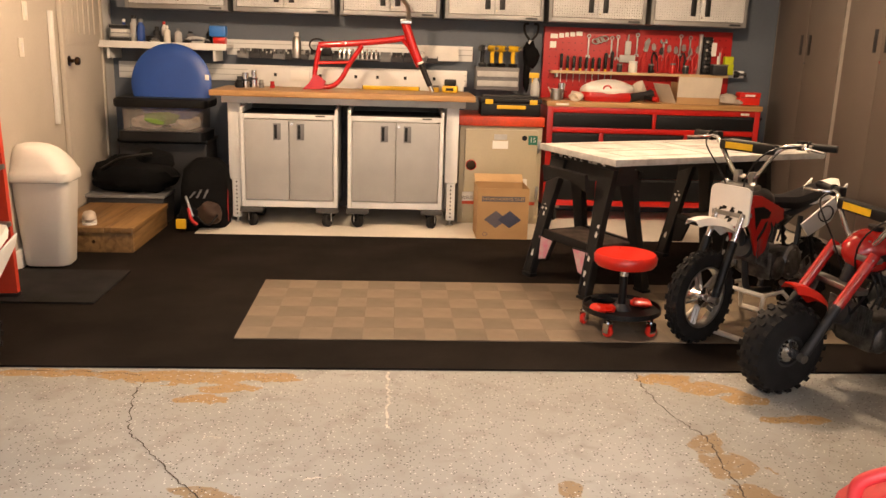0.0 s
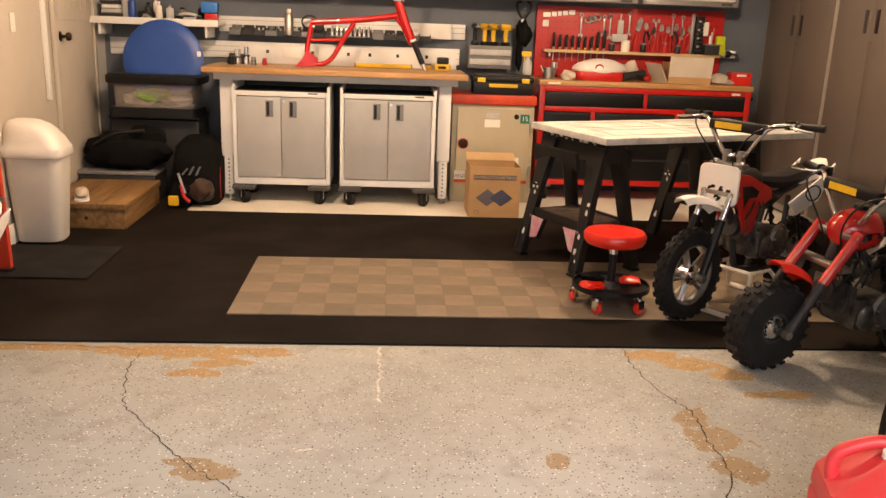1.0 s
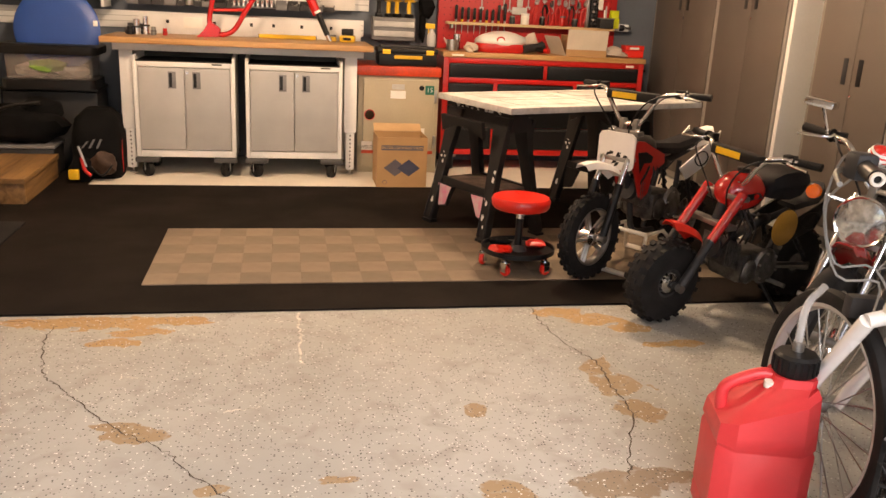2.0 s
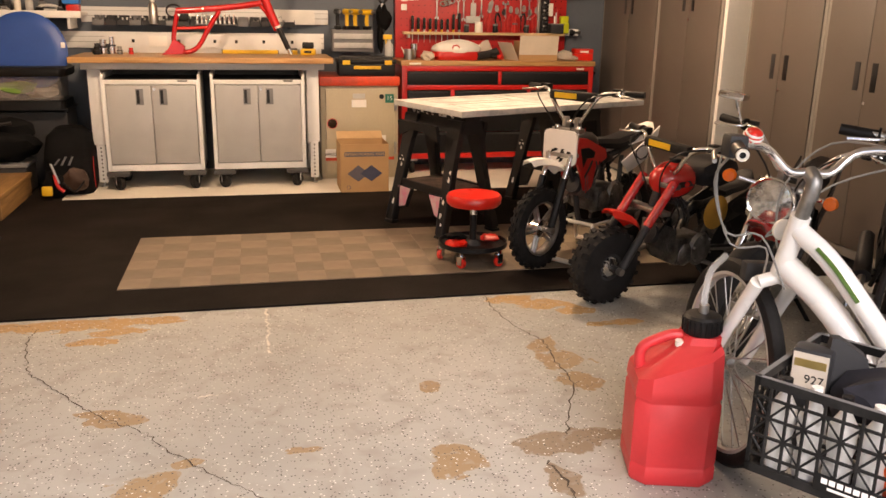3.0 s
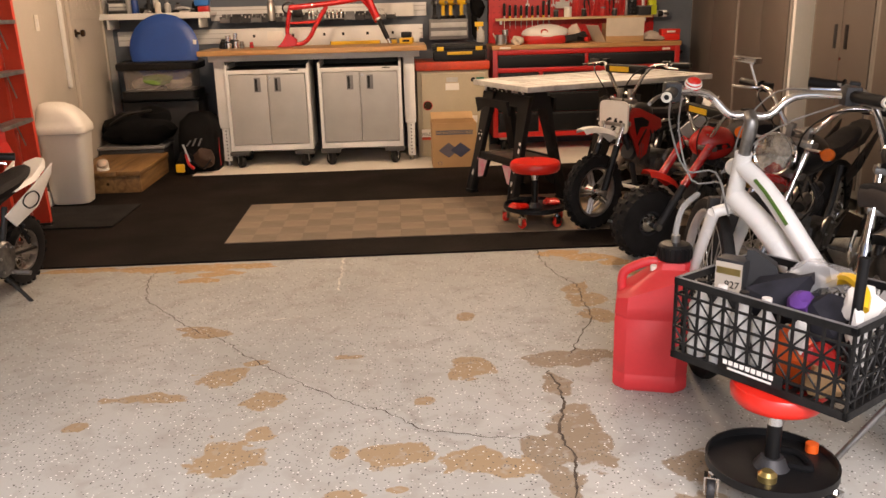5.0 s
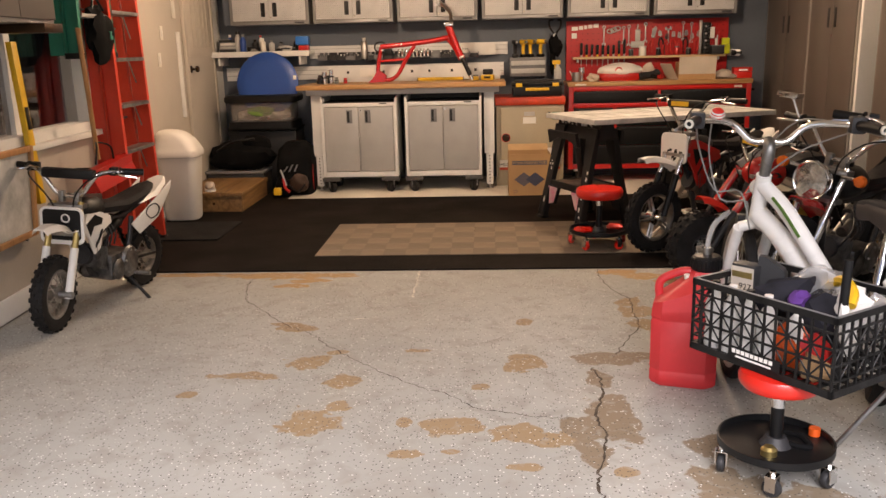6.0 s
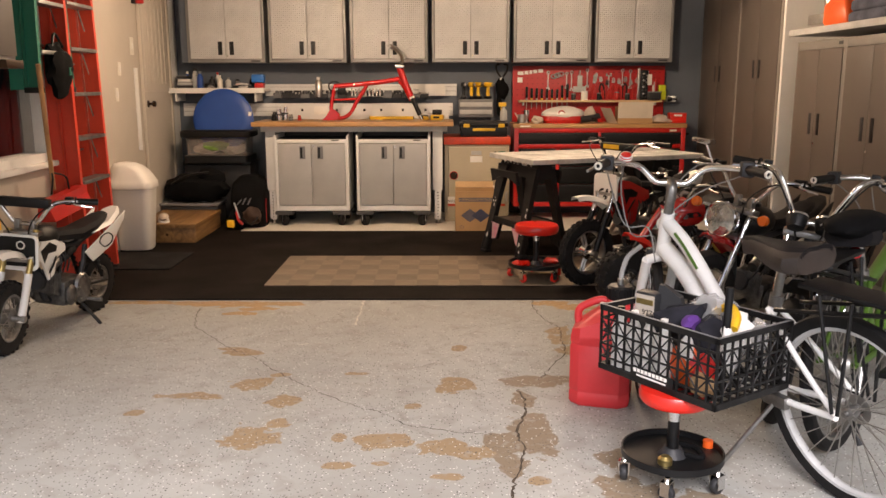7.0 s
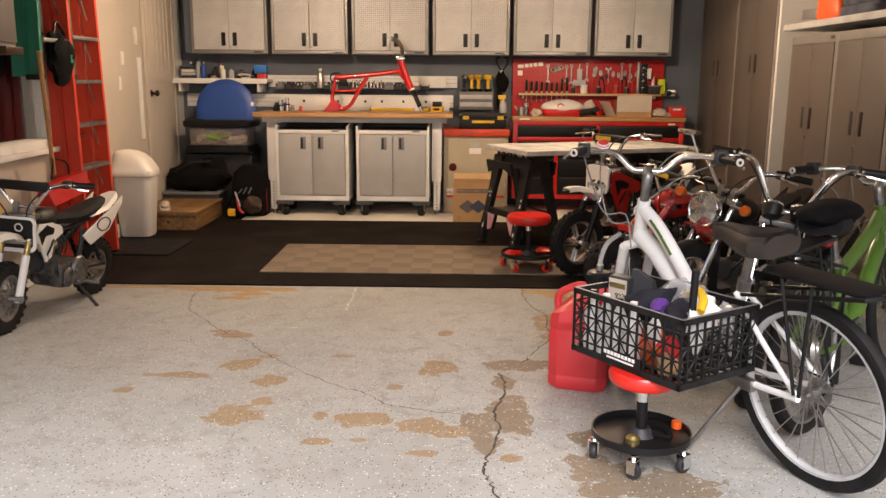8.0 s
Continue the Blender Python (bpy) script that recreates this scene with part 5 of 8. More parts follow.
part("band", TU([(0.055, -0.10, 0.0305), (0.065, -0.14, 0.0305)], 0.021, 10, 0), M["red"], wrn)
for i, (x, y, r) in enumerate(((3.02, 7.28, 0.04), (3.12, 7.30, 0.035), (3.27, 7.29, 0.05))):
    rg = thing("crumpled_rag", pose(x, y, TZ), "crumpled white rag behind the helmet", "rag", "rags on the red bench")
    bm = bmesh.new()
    blob(bm, (0, 0, r * 1.6), r * 1.3, r, r * 1.6, i + 12, 0.5)
    part("cloth", bm, M["cloth_w"], rg)
ob = thing("open_carton", pose(3.50, 7.02, TZ, 0, 0, -4), "open pale cardboard carton with a lifted flap", "box")
part("carton", B((0, 0, 0, 0.34, 0.004, 0.05), (0, 0.22, 0, 0.34, 0.224, 0.16), (0, 0.0045, 0, 0.004, 0.2195, 0.16), (0.336, 0.0045, 0, 0.34, 0.2195, 0.16), (0.0045, 0.0045, 0, 0.3355, 0.2195, 0.004)), M["card"], ob)
part("flap", B((0, 0, 0, 0.34, 0.004, 0.16)), M["card_grey"], ob, "pale flap", at=pose(0, 0.0, 0.0505, 8, 0, 0))
part("side_flap", B((-0.004, 0, 0, 0, 0.22, 0.17)), M["card_grey"], ob, at=pose(-0.001, 0.0, 0.0, 0, -28, 20))
gl = thing("work_gloves", pose(3.93, 7.10, TZ), "pair of grey work gloves in a heap", "gloves")
bm = bmesh.new()
blob(bm, (0, 0, 0.04), 0.09, 0.07, 0.04, 21, 0.5)
blob(bm, (0.05, -0.03, 0.025), 0.08, 0.04, 0.025, 22, 0.5)
part("heap", bm, M["cloth_w"], gl)
rbx = thing("red_parts_case", pose(4.03, 7.06, TZ), "small red plastic case with white print", "case")
part("body", B((0, 0, 0, 0.165, 0.10, 0.06), bevel=0.006), M["vinyl_red"], rbx)
part("lid", B((-0.002, -0.002, 0.0605, 0.167, 0.102, 0.10), bevel=0.006), M["vinyl_red"], rbx)
part("print", B((0.04, -0.0035, 0.068, 0.12, -0.0022, 0.085)), M["paper"], rbx)

# ---- back left corner ----
tot = thing("storage_tote", pose(-0.80, 6.80, 0.60), "smoky clear storage tote with a black lid", "tote")
bm = bmesh.new()
loft(bm, [[(0.33 + x * s, 0.20 + y * s, z) for x, y in rrect(0.60, 0.36, 0.05)] for s, z in ((0.97, 0.07), (1.0, 0.24))], caps=False)
part("shell", bm, M["tote"], tot, "see-through tote wall")
bm = bmesh.new()
loft(bm, [[(0.33 + x, 0.20 + y, z) for x, y in rrect(0.64, 0.40, 0.05)] for z in (0.0, 0.066)])
part("base", bm, M["black"], tot)
bm = bmesh.new()
loft(bm, [[(0.33 + x * s, 0.20 + y * s, z) for x, y in rrect(0.68, 0.43, 0.06)] for s, z in ((1.0, 0.245), (1.02, 0.26), (1.02, 0.30), (0.96, 0.315))])
part("lid", bm, M["black"], tot)
for k, (x, y, mm) in enumerate(((0.2, 0.18, "cloth_w"), (0.45, 0.2, "cloth_w"), (0.30, 0.12, "cloth_g"))):
    bm = bmesh.new()
    blob(bm, (x, y, 0.125 + 0.03 * (k == 2)), 0.13, 0.11, 0.055, 30 + k, 0.4)
    part("folded_cloth", bm, M[mm], tot)
bl = thing("foam_disc", pose(-0.42, 6.96, 0.916, -8, 0, 0), "large round blue plastic disc leaning on the tote", "disc")
part("disc", LA([(0, -0.012), (0.28, -0.014), (0.30, 0.0), (0.28, 0.016), (0.20, 0.022), (0, 0.024)], 40, pose(0, 0, 0.10, 90)), M["blue"], bl)
part("tag", B((0.255, -0.03, 0.13, 0.285, -0.02, 0.17), bevel=0.004), M["white_plastic"], bl)
rackb = thing("black_crate", pose(-0.82, 6.86, 0.0105), "tall dark plastic storage box under the tote", "box")
part("box", B((0, 0.05, 0, 0.66, 0.42, 0.56), bevel=0.02), M["dark_grey"], rackb)
part("rim", B((-0.01, 0.04, 0.5605, 0.67, 0.43, 0.588), bevel=0.01), M["black"], rackb)
lo = thing("low_tote", pose(-0.95, 6.52, 0.0105), "low grey tote with a clear lid behind the step", "tote")
part("body", B((0, 0, 0, 0.55, 0.30, 0.20), bevel=0.015), M["dark_grey"], lo)
part("lid", B((-0.01, -0.01, 0.2005, 0.56, 0.31, 0.225), bevel=0.008), M["grey"], lo)
bag = thing("duffel_bag", pose(-0.62, 6.66, 0.236), "soft black duffel bag slumped on the tote", "bag")
bm = bmesh.new()
blob(bm, (0.0, 0.0, 0.13), 0.31, 0.17, 0.14, 41, 0.25, 3)
blob(bm, (0.12, 0.02, 0.21), 0.16, 0.12, 0.12, 42, 0.25, 2)
part("body", bm, M["black_matte"], bag)
part("strap", TU([(-0.22, -0.10, 0.18), (-0.05, -0.16, 0.27), (0.15, -0.12, 0.30)], 0.012), M["black"], bag)
bp = thing("backpack", pose(-0.11, 6.62, 0.0105) @ Matrix.Diagonal((1, 1, 0.80, 1)), "black gear backpack with a white stripe mark", "backpack")
bm = bmesh.new()
loft(bm, [[(x * s, y * s + o, z) for x, y in rrect(0.34, 0.34, 0.08)] for s, z, o in ((0.92, 0.0, 0), (1.0, 0.08, 0), (0.99, 0.36, 0.02), (0.88, 0.52, 0.04), (0.5, 0.60, 0.05))])
part("body", bm, M["black_matte"], bp)
for k in range(3):
    part("stripe", SL([(-0.09 + 0.05 * k, 0.28), (-0.075 + 0.05 * k, 0.28), (-0.035 + 0.045 * k, 0.36 - 0.02 * (k == 0)), (-0.05 + 0.045 * k, 0.36 - 0.02 * (k == 0))], 0.172, 0.176, FRONT), M["grey"], bp)
part("piping", TU([(0.172, -0.08, 0.05), (0.172, -0.09, 0.20), (0.168, -0.06, 0.34)], 0.003), M["red"], bp)
tbg = thing("tool_pouch", pose(-0.09, 6.38, 0.0105), "brown leather tool pouch with a tape measure", "tool pouch")
bm = bmesh.new()
blob(bm, (0.05, 0, 0.13), 0.085, 0.05, 0.085, 51, 0.35, 3)
part("pouch", bm, M["brown_bag"], tbg)
bm = bmesh.new()
blob(bm, (-0.10, 0.0, 0.09), 0.08, 0.06, 0.10, 52, 0.4, 2)
part("side_pouch", bm, M["black_matte"], tbg)
part("tape_measure", B((-0.17, -0.10, 0.03, -0.10, -0.06, 0.10), bevel=0.012), M["yellow"], tbg, "yellow tape measure")
part("red_pliers", TU([(-0.08, -0.07, 0.18), (-0.06, -0.085, 0.10), (-0.02, -0.09, 0.06)], 0.013), M["red"], tbg)
part("hammer_handle", TU([(-0.10, -0.06, 0.26), (-0.05, -0.08, 0.12)], 0.009), M["steel"], tbg)
part("strap", TU([(-0.03, -0.06, 0.12), (0.05, -0.085, 0.06), (0.12, -0.06, 0.13)], 0.007), M["black"], tbg)
stp = thing("wooden_step", pose(-0.925, 5.70, 0.0105), "stained wooden box step below the door", "step")
for k in range(3):
    part("tread_board", B((0.0 + 0.185 * k, -0.012, 0.13, 0.183 + 0.185 * k, 0.84, 0.165), bevel=0.004), M["step_wood"], stp)
part("riser", B((0.01, 0.0, 0.0, 0.545, 0.03, 0.1295), bevel=0.003), M["step_wood"], stp)
part("side_board", B((0.515, 0.0305, 0.0, 0.545, 0.82, 0.1295), bevel=0.003), M["step_wood"], stp)
part("side_board", B((0.01, 0.0305, 0.0, 0.04, 0.82, 0.1295), bevel=0.003), M["step_wood"], stp)
part("knot", LA([(0, 0), (0.012, 0), (0.012, 0.001), (0, 0.001)], 12, pose(0.30, -0.0003, 0.07, 90)), M["bronze"], stp)
shoe = thing("shoe", pose(-0.70, 5.86, 0.1765, 0, 0, -70), "pale canvas shoe standing on the step", "shoe")
bm = bmesh.new()
blob(bm, (0, 0, 0.035), 0.12, 0.045, 0.035, 61, 0.15)
part("upper", bm, M["cloth_w"], shoe)
part("sole", SL([(x, y) for x, y in rrect(0.26, 0.09, 0.04)], 0.0, 0.014), M["white_plastic"], shoe)

# swing-top bin
tc = thing("trash_can", pose(-0.772, 5.40, 0.0225, 0, 0, 3), "white plastic swing-top rubbish bin", "trash can")


def bin_ring(w, d, z, r=0.06, ox=0.0):
    return [(x + ox, y, z) for x, y in rrect(w, d, r)]


bm = bmesh.new()
loft(bm, [bin_ring(0.25, 0.20, 0.0), bin_ring(0.26, 0.21, 0.01), bin_ring(0.325, 0.27, 0.52)])
part("body", bm, M["bin"], tc)
bm = bmesh.new()
loft(bm, [bin_ring(0.345, 0.295, 0.505), bin_ring(0.35, 0.30, 0.515), bin_ring(0.345, 0.295, 0.555), bin_ring(0.335, 0.285, 0.565, 0.07), bin_ring(0.318, 0.27, 0.60, 0.08, -0.006), bin_ring(0.285, 0.25, 0.645, 0.09, -0.018), bin_ring(0.235, 0.22, 0.685, 0.09, -0.036), bin_ring(0.17, 0.18, 0.708, 0.08, -0.052), bin_ring(0.09, 0.10, 0.716, 0.04, -0.06)])
part("hood", bm, M["bin"], tc)
bm = bmesh.new()
loft(bm, [[(x * s, 0.0 + y * s, z) for x, y in rrect(0.17, 0.19, 0.05)] for s, z in ((1.0, -0.012), (0.97, 0.006), (0.9, 0.010))])
part("swing_flap", bm, M["bin"], tc, at=pose(0.068, 0.0, 0.640, 0, 42, 0))
part("seam", TU([(x, y, 0.506) for x, y in rrect(0.338, 0.286, 0.06)], 0.004, 6, 1, True), M["grey"], tc)

# ---- sawhorses with an old door ----


def sawhorse(m, label):
    s = thing("sawhorse", m, label, "sawhorse", "sawhorses under the door")
    bm = bmesh.new()
    loft(bm, [[(x, y * w, z) for x, y in ((-0.30, -1), (0.30, -1), (0.30, 1), (-0.30, 1))] for w, z in ((0.078, 0.64), (0.052, 0.735), (0.052, 0.765))])
    part("top_beam", bm, M["saw"], s)
    for ex in (-1, 1):
        for ey in (-1, 1):
            bm = bmesh.new()
            a, b = Vector((ex * 0.225, ey * 0.062, 0.72)), Vector((ex * 0.275, ey * 0.205, 0.0))
            da, db, th = 0.070, 0.036, 0.020
            loft(bm, [[(p.x - d, p.y - th, p.z), (p.x + d, p.y - th, p.z), (p.x + d, p.y + th, p.z), (p.x - d, p.y + th, p.z)] for p, d in ((a, da), (a.lerp(b, 0.35), 0.045), (b, db))])
            lg = part("leg", bm, M["saw"], s)
            for q in (-1, 1):
                part("rib", TU([(a.x + q * 0.040, a.y + ey * 0.022, a.z - 0.10), (b.x + q * 0.030, b.y + ey * 0.022, b.z + 0.03)], 0.006, 6, 0), M["saw"], lg)
            part("foot", B((b.x - 0.044, b.y - 0.028, -0.0, b.x + 0.044, b.y + 0.028, 0.02), bevel=0.004), M["black"], lg)
    for ey in (-1, 1):
        part("gusset", SL([(-0.20, 0.70), (-0.20, 0.60), (-0.13, 0.63), (-0.06, 0.65), (0.06, 0.65), (0.13, 0.63), (0.20, 0.60), (0.20, 0.70)], -0.012, 0.012, pose(0, ey * 0.075, 0, 90 - ey * 10, 0, 0)), M["saw"], s)
        part("stretcher", B((-0.245, ey * 0.150 - 0.012, 0.25, 0.245, ey * 0.150 + 0.012, 0.30), bevel=0.004), M["saw"], s)
        for ex in (-1, 1):
            part("brace", SL([(ex * 0.245, 0.26), (ex * 0.09, 0.255), (ex * 0.155, 0.12), (ex * 0.255, 0.10)], -0.01, 0.01, pose(0, ey * 0.160, 0, 90, 0, 0)), M["saw"], s)
    part("shelf", B((-0.23, -0.136, 0.272, 0.23, 0.136, 0.292), bevel=0.006), M["tray_brown"], s, "paint-spattered tray shelf")
    rr = random.Random(7)
    for k in range(16):
        x, t = rr.uniform(-0.27, 0.27), rr.uniform(0.0, 1.0)
        part("paint_splash", SL([(x - 0.012, 0.715 + 0.03 * t), (x + rr.uniform(0.005, 0.02), 0.712 + 0.03 * t), (x + 0.012, 0.728 + 0.03 * t), (x - 0.006, 0.732 + 0.025 * t)], 0.0535, 0.0545, FRONT), M["paper"], s)
    for ex in (-1, 1):
        for ey in (-1, 1):
            for q in range(4):
                z = rr.uniform(0.08, 0.6)
                t = 1 - z / 0.70
                x, y, w = ex * (0.225 + 0.05 * t) + rr.uniform(-0.025, 0.025), -(0.062 + 0.143 * t + 0.0212), rr.uniform(0.005, 0.013)
                part("paint_splash", SL([(-w, -w), (w * 0.7, -w * 1.6), (w, w * 0.5), (-w * 0.4, w * 1.8)], -0.0012, 0.0012, pose(x, y, z, 78, 0, 0)), M["paper"], s)
    return s


sh1 = sawhorse(pose(2.415, 5.15, 0.0105, 0, 0, -65), "black folding sawhorse splashed with white paint")
for ex in (-1, 1):
    part("label", SL([(ex * 0.235, 0.255), (ex * 0.10, 0.25), (ex * 0.16, 0.13), (ex * 0.24, 0.11)], 0.0103, 0.0115, pose(0, -0.166, 0, 90, 0, 0)), M["pink"], sh1, "worn pink label")
part("pink_wrapper", TU([(0.16, 0.06, 0.775), (0.24, 0.0, 0.775), (0.29, -0.07, 0.775)], 0.018), M["pink"], sh1)
sawhorse(pose(3.42, 5.72, 0.0105, 0, 0, -64), "black folding sawhorse standing before the red bench")
dl = thing("old_door", pose(2.42, 4.66, 0.778, 0, 0, 22), "scuffed white panel door laid flat over sawhorses", "door slab")
part("slab", B((0, 0, 0, 1.52, 0.75, 0.036), bevel=0.004), M["old_white"], dl)
for a, b, c, d in ((0.14, 0.11, 0.72, 0.34), (0.14, 0.43, 0.72, 0.66), (0.84, 0.11, 1.42, 0.34), (0.84, 0.43, 1.42, 0.66)):
    bm = bmesh.new()
    for q in ((a, b, c, b + 0.012), (a, d - 0.012, c, d), (a, b + 0.012, a + 0.012, d - 0.012), (c - 0.012, b + 0.012, c, d - 0.012)):
        quad_box(bm, q[0], q[1], 0.0363, q[2], q[3], 0.0385)
    part("panel_moulding", bm, M["old_white"], dl)

# ---- shop stools ----


def caster(parent, x, y, top, wheel, yaw=0.0):
    c = part("caster", TU([(x, y, top), (x, y, top - 0.02)], 0.010, 8, 0), M["chrome"], parent)
    part("fork", B((-0.020, -0.016, 0.022, -0.015, 0.016, top - 0.018), (0.015, -0.016, 0.022, 0.020, 0.016, top - 0.018), (-0.02, -0.016, top - 0.0178, 0.02, 0.016, top - 0.014)), M["chrome"], c, at=pose(x, y, 0, 0, 0, yaw))
    part("wheel", LA([(0.006, -0.011), (0.026, -0.011), (0.029, -0.006), (0.029, 0.006), (0.026, 0.011), (0.006, 0.011)], 16, pose(0, 0, 0.0292, 0, 90, 0), True), wheel, c, at=pose(x, y, 0, 0, 0, yaw))


def shop_stool(m, label, seat_z, wheel, ring, group="shop stools", k=1.0):
    s = thing("shop_stool", m, label, "stool", group)
    part("seat", LA([(0, seat_z - 0.065 * k), (0.14 * k, seat_z - 0.065 * k), (0.152 * k, seat_z - 0.05 * k), (0.155 * k, seat_z - 0.02), (0.145 * k, seat_z - 0.004), (0.12 * k, seat_z), (0, seat_z)], 36), M["vinyl_red"], s, "padded red vinyl seat")
    part("post", TU([(0, 0, 0.10), (0, 0, seat_z - 0.066)], 0.020, 14, 0), M["black"], s)
    part("piston", TU([(0, 0, seat_z - 0.12), (0, 0, seat_z - 0.0665)], 0.0225, 14, 0), M["chrome"], s)
    part("tray", LA([(0, 0.086), (ring * 0.92, 0.086), (ring, 0.094), (ring, 0.118), (ring * 0.965, 0.118), (ring * 0.96, 0.098), (0, 0.094)], 36), M["black"], s, "round black tool tray")
    part("collar", LA([(0.021, 0.0945), (0.05, 0.0945), (0.03, 0.125), (0.021, 0.125)], 18), M["dark_grey"], s)
    for k in range(5):
        a = radians(72 * k + 20)
        caster(s, math.cos(a) * ring * 0.93, math.sin(a) * ring * 0.93, 0.0855, wheel, 72 * k)
    return s


st1 = shop_stool(pose(2.42, 4.34, 0.0155), "red topped rolling stool with red casters", 0.388, M["vinyl_red"], 0.195)
for k, (a, r) in enumerate(((0.4, 0.12), (2.2, 0.13), (3.6, 0.12))):
    bm = bmesh.new()
    blob(bm, (math.cos(a) * r, math.sin(a) * r, 0.115), 0.06, 0.05, 0.022, 70 + k, 0.5)
    part("rag", bm, M["vinyl_red" if k != 1 else "black_matte"], st1, "red rag in the tray" if k != 1 else "dark rag in the tray")
st2 = shop_stool(pose(2.575, 1.30, 0.001, 0, 0, 14), "worn rolling stool carrying a milk crate", 0.344, M["dark_grey"], 0.175, k=0.8)
part("lime_cap", LA([(0, 0), (0.025, 0), (0.025, 0.02), (0.015, 0.03), (0, 0.03)], 16, Matrix.Translation((-0.06, -0.06, 0.0945))), M["gold"], st2, "pale yellow cap")
part("orange_cap", LA([(0, 0), (0.018, 0), (0.018, 0.025), (0, 0.025)], 14, Matrix.Translation((0.15, 0.02, 0.0985))), M["orange"], st2, "orange cap")
part("rag", TU([(0.03, -0.02, 0.102), (0.08, -0.06, 0.102), (0.10, 0.02, 0.102), (0.05, 0.07, 0.102)], 0.010), M["black_matte"], st2)

# ---- milk crate and its contents ----
cr = thing("milk_crate", pose(2.635, 1.068, 0.346, 0, 0, -56), "black plastic milk crate full of bottles and rags", "crate")
CL, CD, CHT = 0.52, 0.385, 0.24


def crate_side(bm, length, m):
    t = 0.007
    for z0, z1, tt in ((0.0, 0.022, 0.012), (CHT - 0.020, CHT, 0.014)):
        quad_box(bm, 0, 0, z0, length, tt, z1, m=m)
    n = int(round(length / 0.040))
    for i in range(n + 1):
        x = min(max(i * length / n - 0.004, 0), length - 0.008)
        quad_box(bm, x, 0.002, 0.0222, x + 0.006, 0.002 + t, CHT - 0.0202, m=m)
    for k in range(1, 5):
        z = k * CHT / 5
        quad_box(bm, 0.009, 0.0025, z - 0.003, length - 0.009, 0.0015 + t, z + 0.003, m=m)
    for i in range(n):
        x0, x1 = i * length / n, (i + 1) * length / n
        for k in range(1, 4):
            z0, z1 = k * CHT / 5, (k + 1) * CHT / 5
            if (i + k) % 2:
                z0, z1 = z1, z0
            p, q = m @ Vector((x0, 0.006, z0)), m @ Vector((x1, 0.006, z1))
            rod(bm, p, q, 0.0028, n=6)


CRATE_SIDES = (("long_side", CL, pose(-CL, 0, 0)), ("long_side", CL, pose(0, CD, 0, 0, 0, 180)), ("short_side", CD, pose(0, 0, 0, 0, 0, 90)), ("short_side", CD, pose(-CL, CD, 0, 0, 0, -90)))
for nm, length, m in CRATE_SIDES:
    bm = bmesh.new()
    crate_side(bm, length, m)
    part(nm, bm, M["crate"], cr)
    # lighter grey strip along the top of each rim
    part("rim_wear", B((0.003, 0.001, CHT + 0.0003, length - 0.003, 0.0125, CHT + 0.0012)), M["grey"], cr, at=m)
bm = bmesh.new()
for i in range(11):
    quad_box(bm, -CL + 0.015 + i * 0.047, 0.014, 0.001, -CL + 0.030 + i * 0.047, CD - 0.014, 0.008)
for i in range(8):
    quad_box(bm, -CL + 0.014, 0.016 + i * 0.05, 0.0085, -0.014, 0.030 + i * 0.05, 0.013)
tagged(part("base_grid", bm, M["crate"], cr), kind="stuff")
part("name_plate", B((-CL + 0.16, -0.0035, 0.020, -0.17, -0.0005, 0.060), bevel=0.001), M["black"], cr)
bm = bmesh.new()
for k in range(9):
    quad_box(bm, -CL + 0.175 + k * 0.017, -0.0045, 0.040, -CL + 0.188 + k * 0.017, -0.0037, 0.053)
quad_box(bm, -CL + 0.19, -0.0045, 0.027, -CL + 0.32, -0.0037, 0.033)
part("lettering", bm, M["paper"], cr, "white raised lettering bars")


def in_crate(name, x, y, z, label, cat, yaw=0, group="", tilt=0):
    return thing(name, pose(2.635, 1.068, 0.346, 0, 0, -56) @ pose(x, y, z, tilt, 0, yaw), label, cat, group)


for k, x in enumerate((-0.465, -0.398, -0.331, -0.264)):
    b = in_crate("white_bottle", x, 0.050, 0.0135, "white plastic fluid bottle standing in the crate", "bottle", 0, "white bottles in the crate")
    part("bottle", LA([(0, 0), (0.029, 0), (0.031, 0.01), (0.031, 0.05), (0.025, 0.075), (0.031, 0.10), (0.031, 0.15), (0.012, 0.185), (0.012, 0.20), (0, 0.20)], 16), M["white_plastic"], b)
    part("cap", LA([(0, 0.2005), (0.013, 0.2005), (0.013, 0.222), (0, 0.222)], 14), M["white_plastic" if k % 2 else "black"], b)
b = in_crate("oil_carton", -0.47, 0.19, 0.0135, "oil bottle with a printed gold label", "bottle", 8)
part("bottle", B((-0.035, -0.03, 0, 0.055, 0.03, 0.26), bevel=0.012), M["dark_grey"], b)
part("label", B((-0.03, -0.0325, 0.15, 0.05, -0.0305, 0.25)), M["card_grey"], b)
text_mesh("lettering", "927", 0.03, M["black"], b, pose(0.022, -0.0330, 0.185, 90))
part("lettering_bar", B((-0.026, -0.0335, 0.215, 0.046, -0.0327, 0.235)), M["gold"], b)
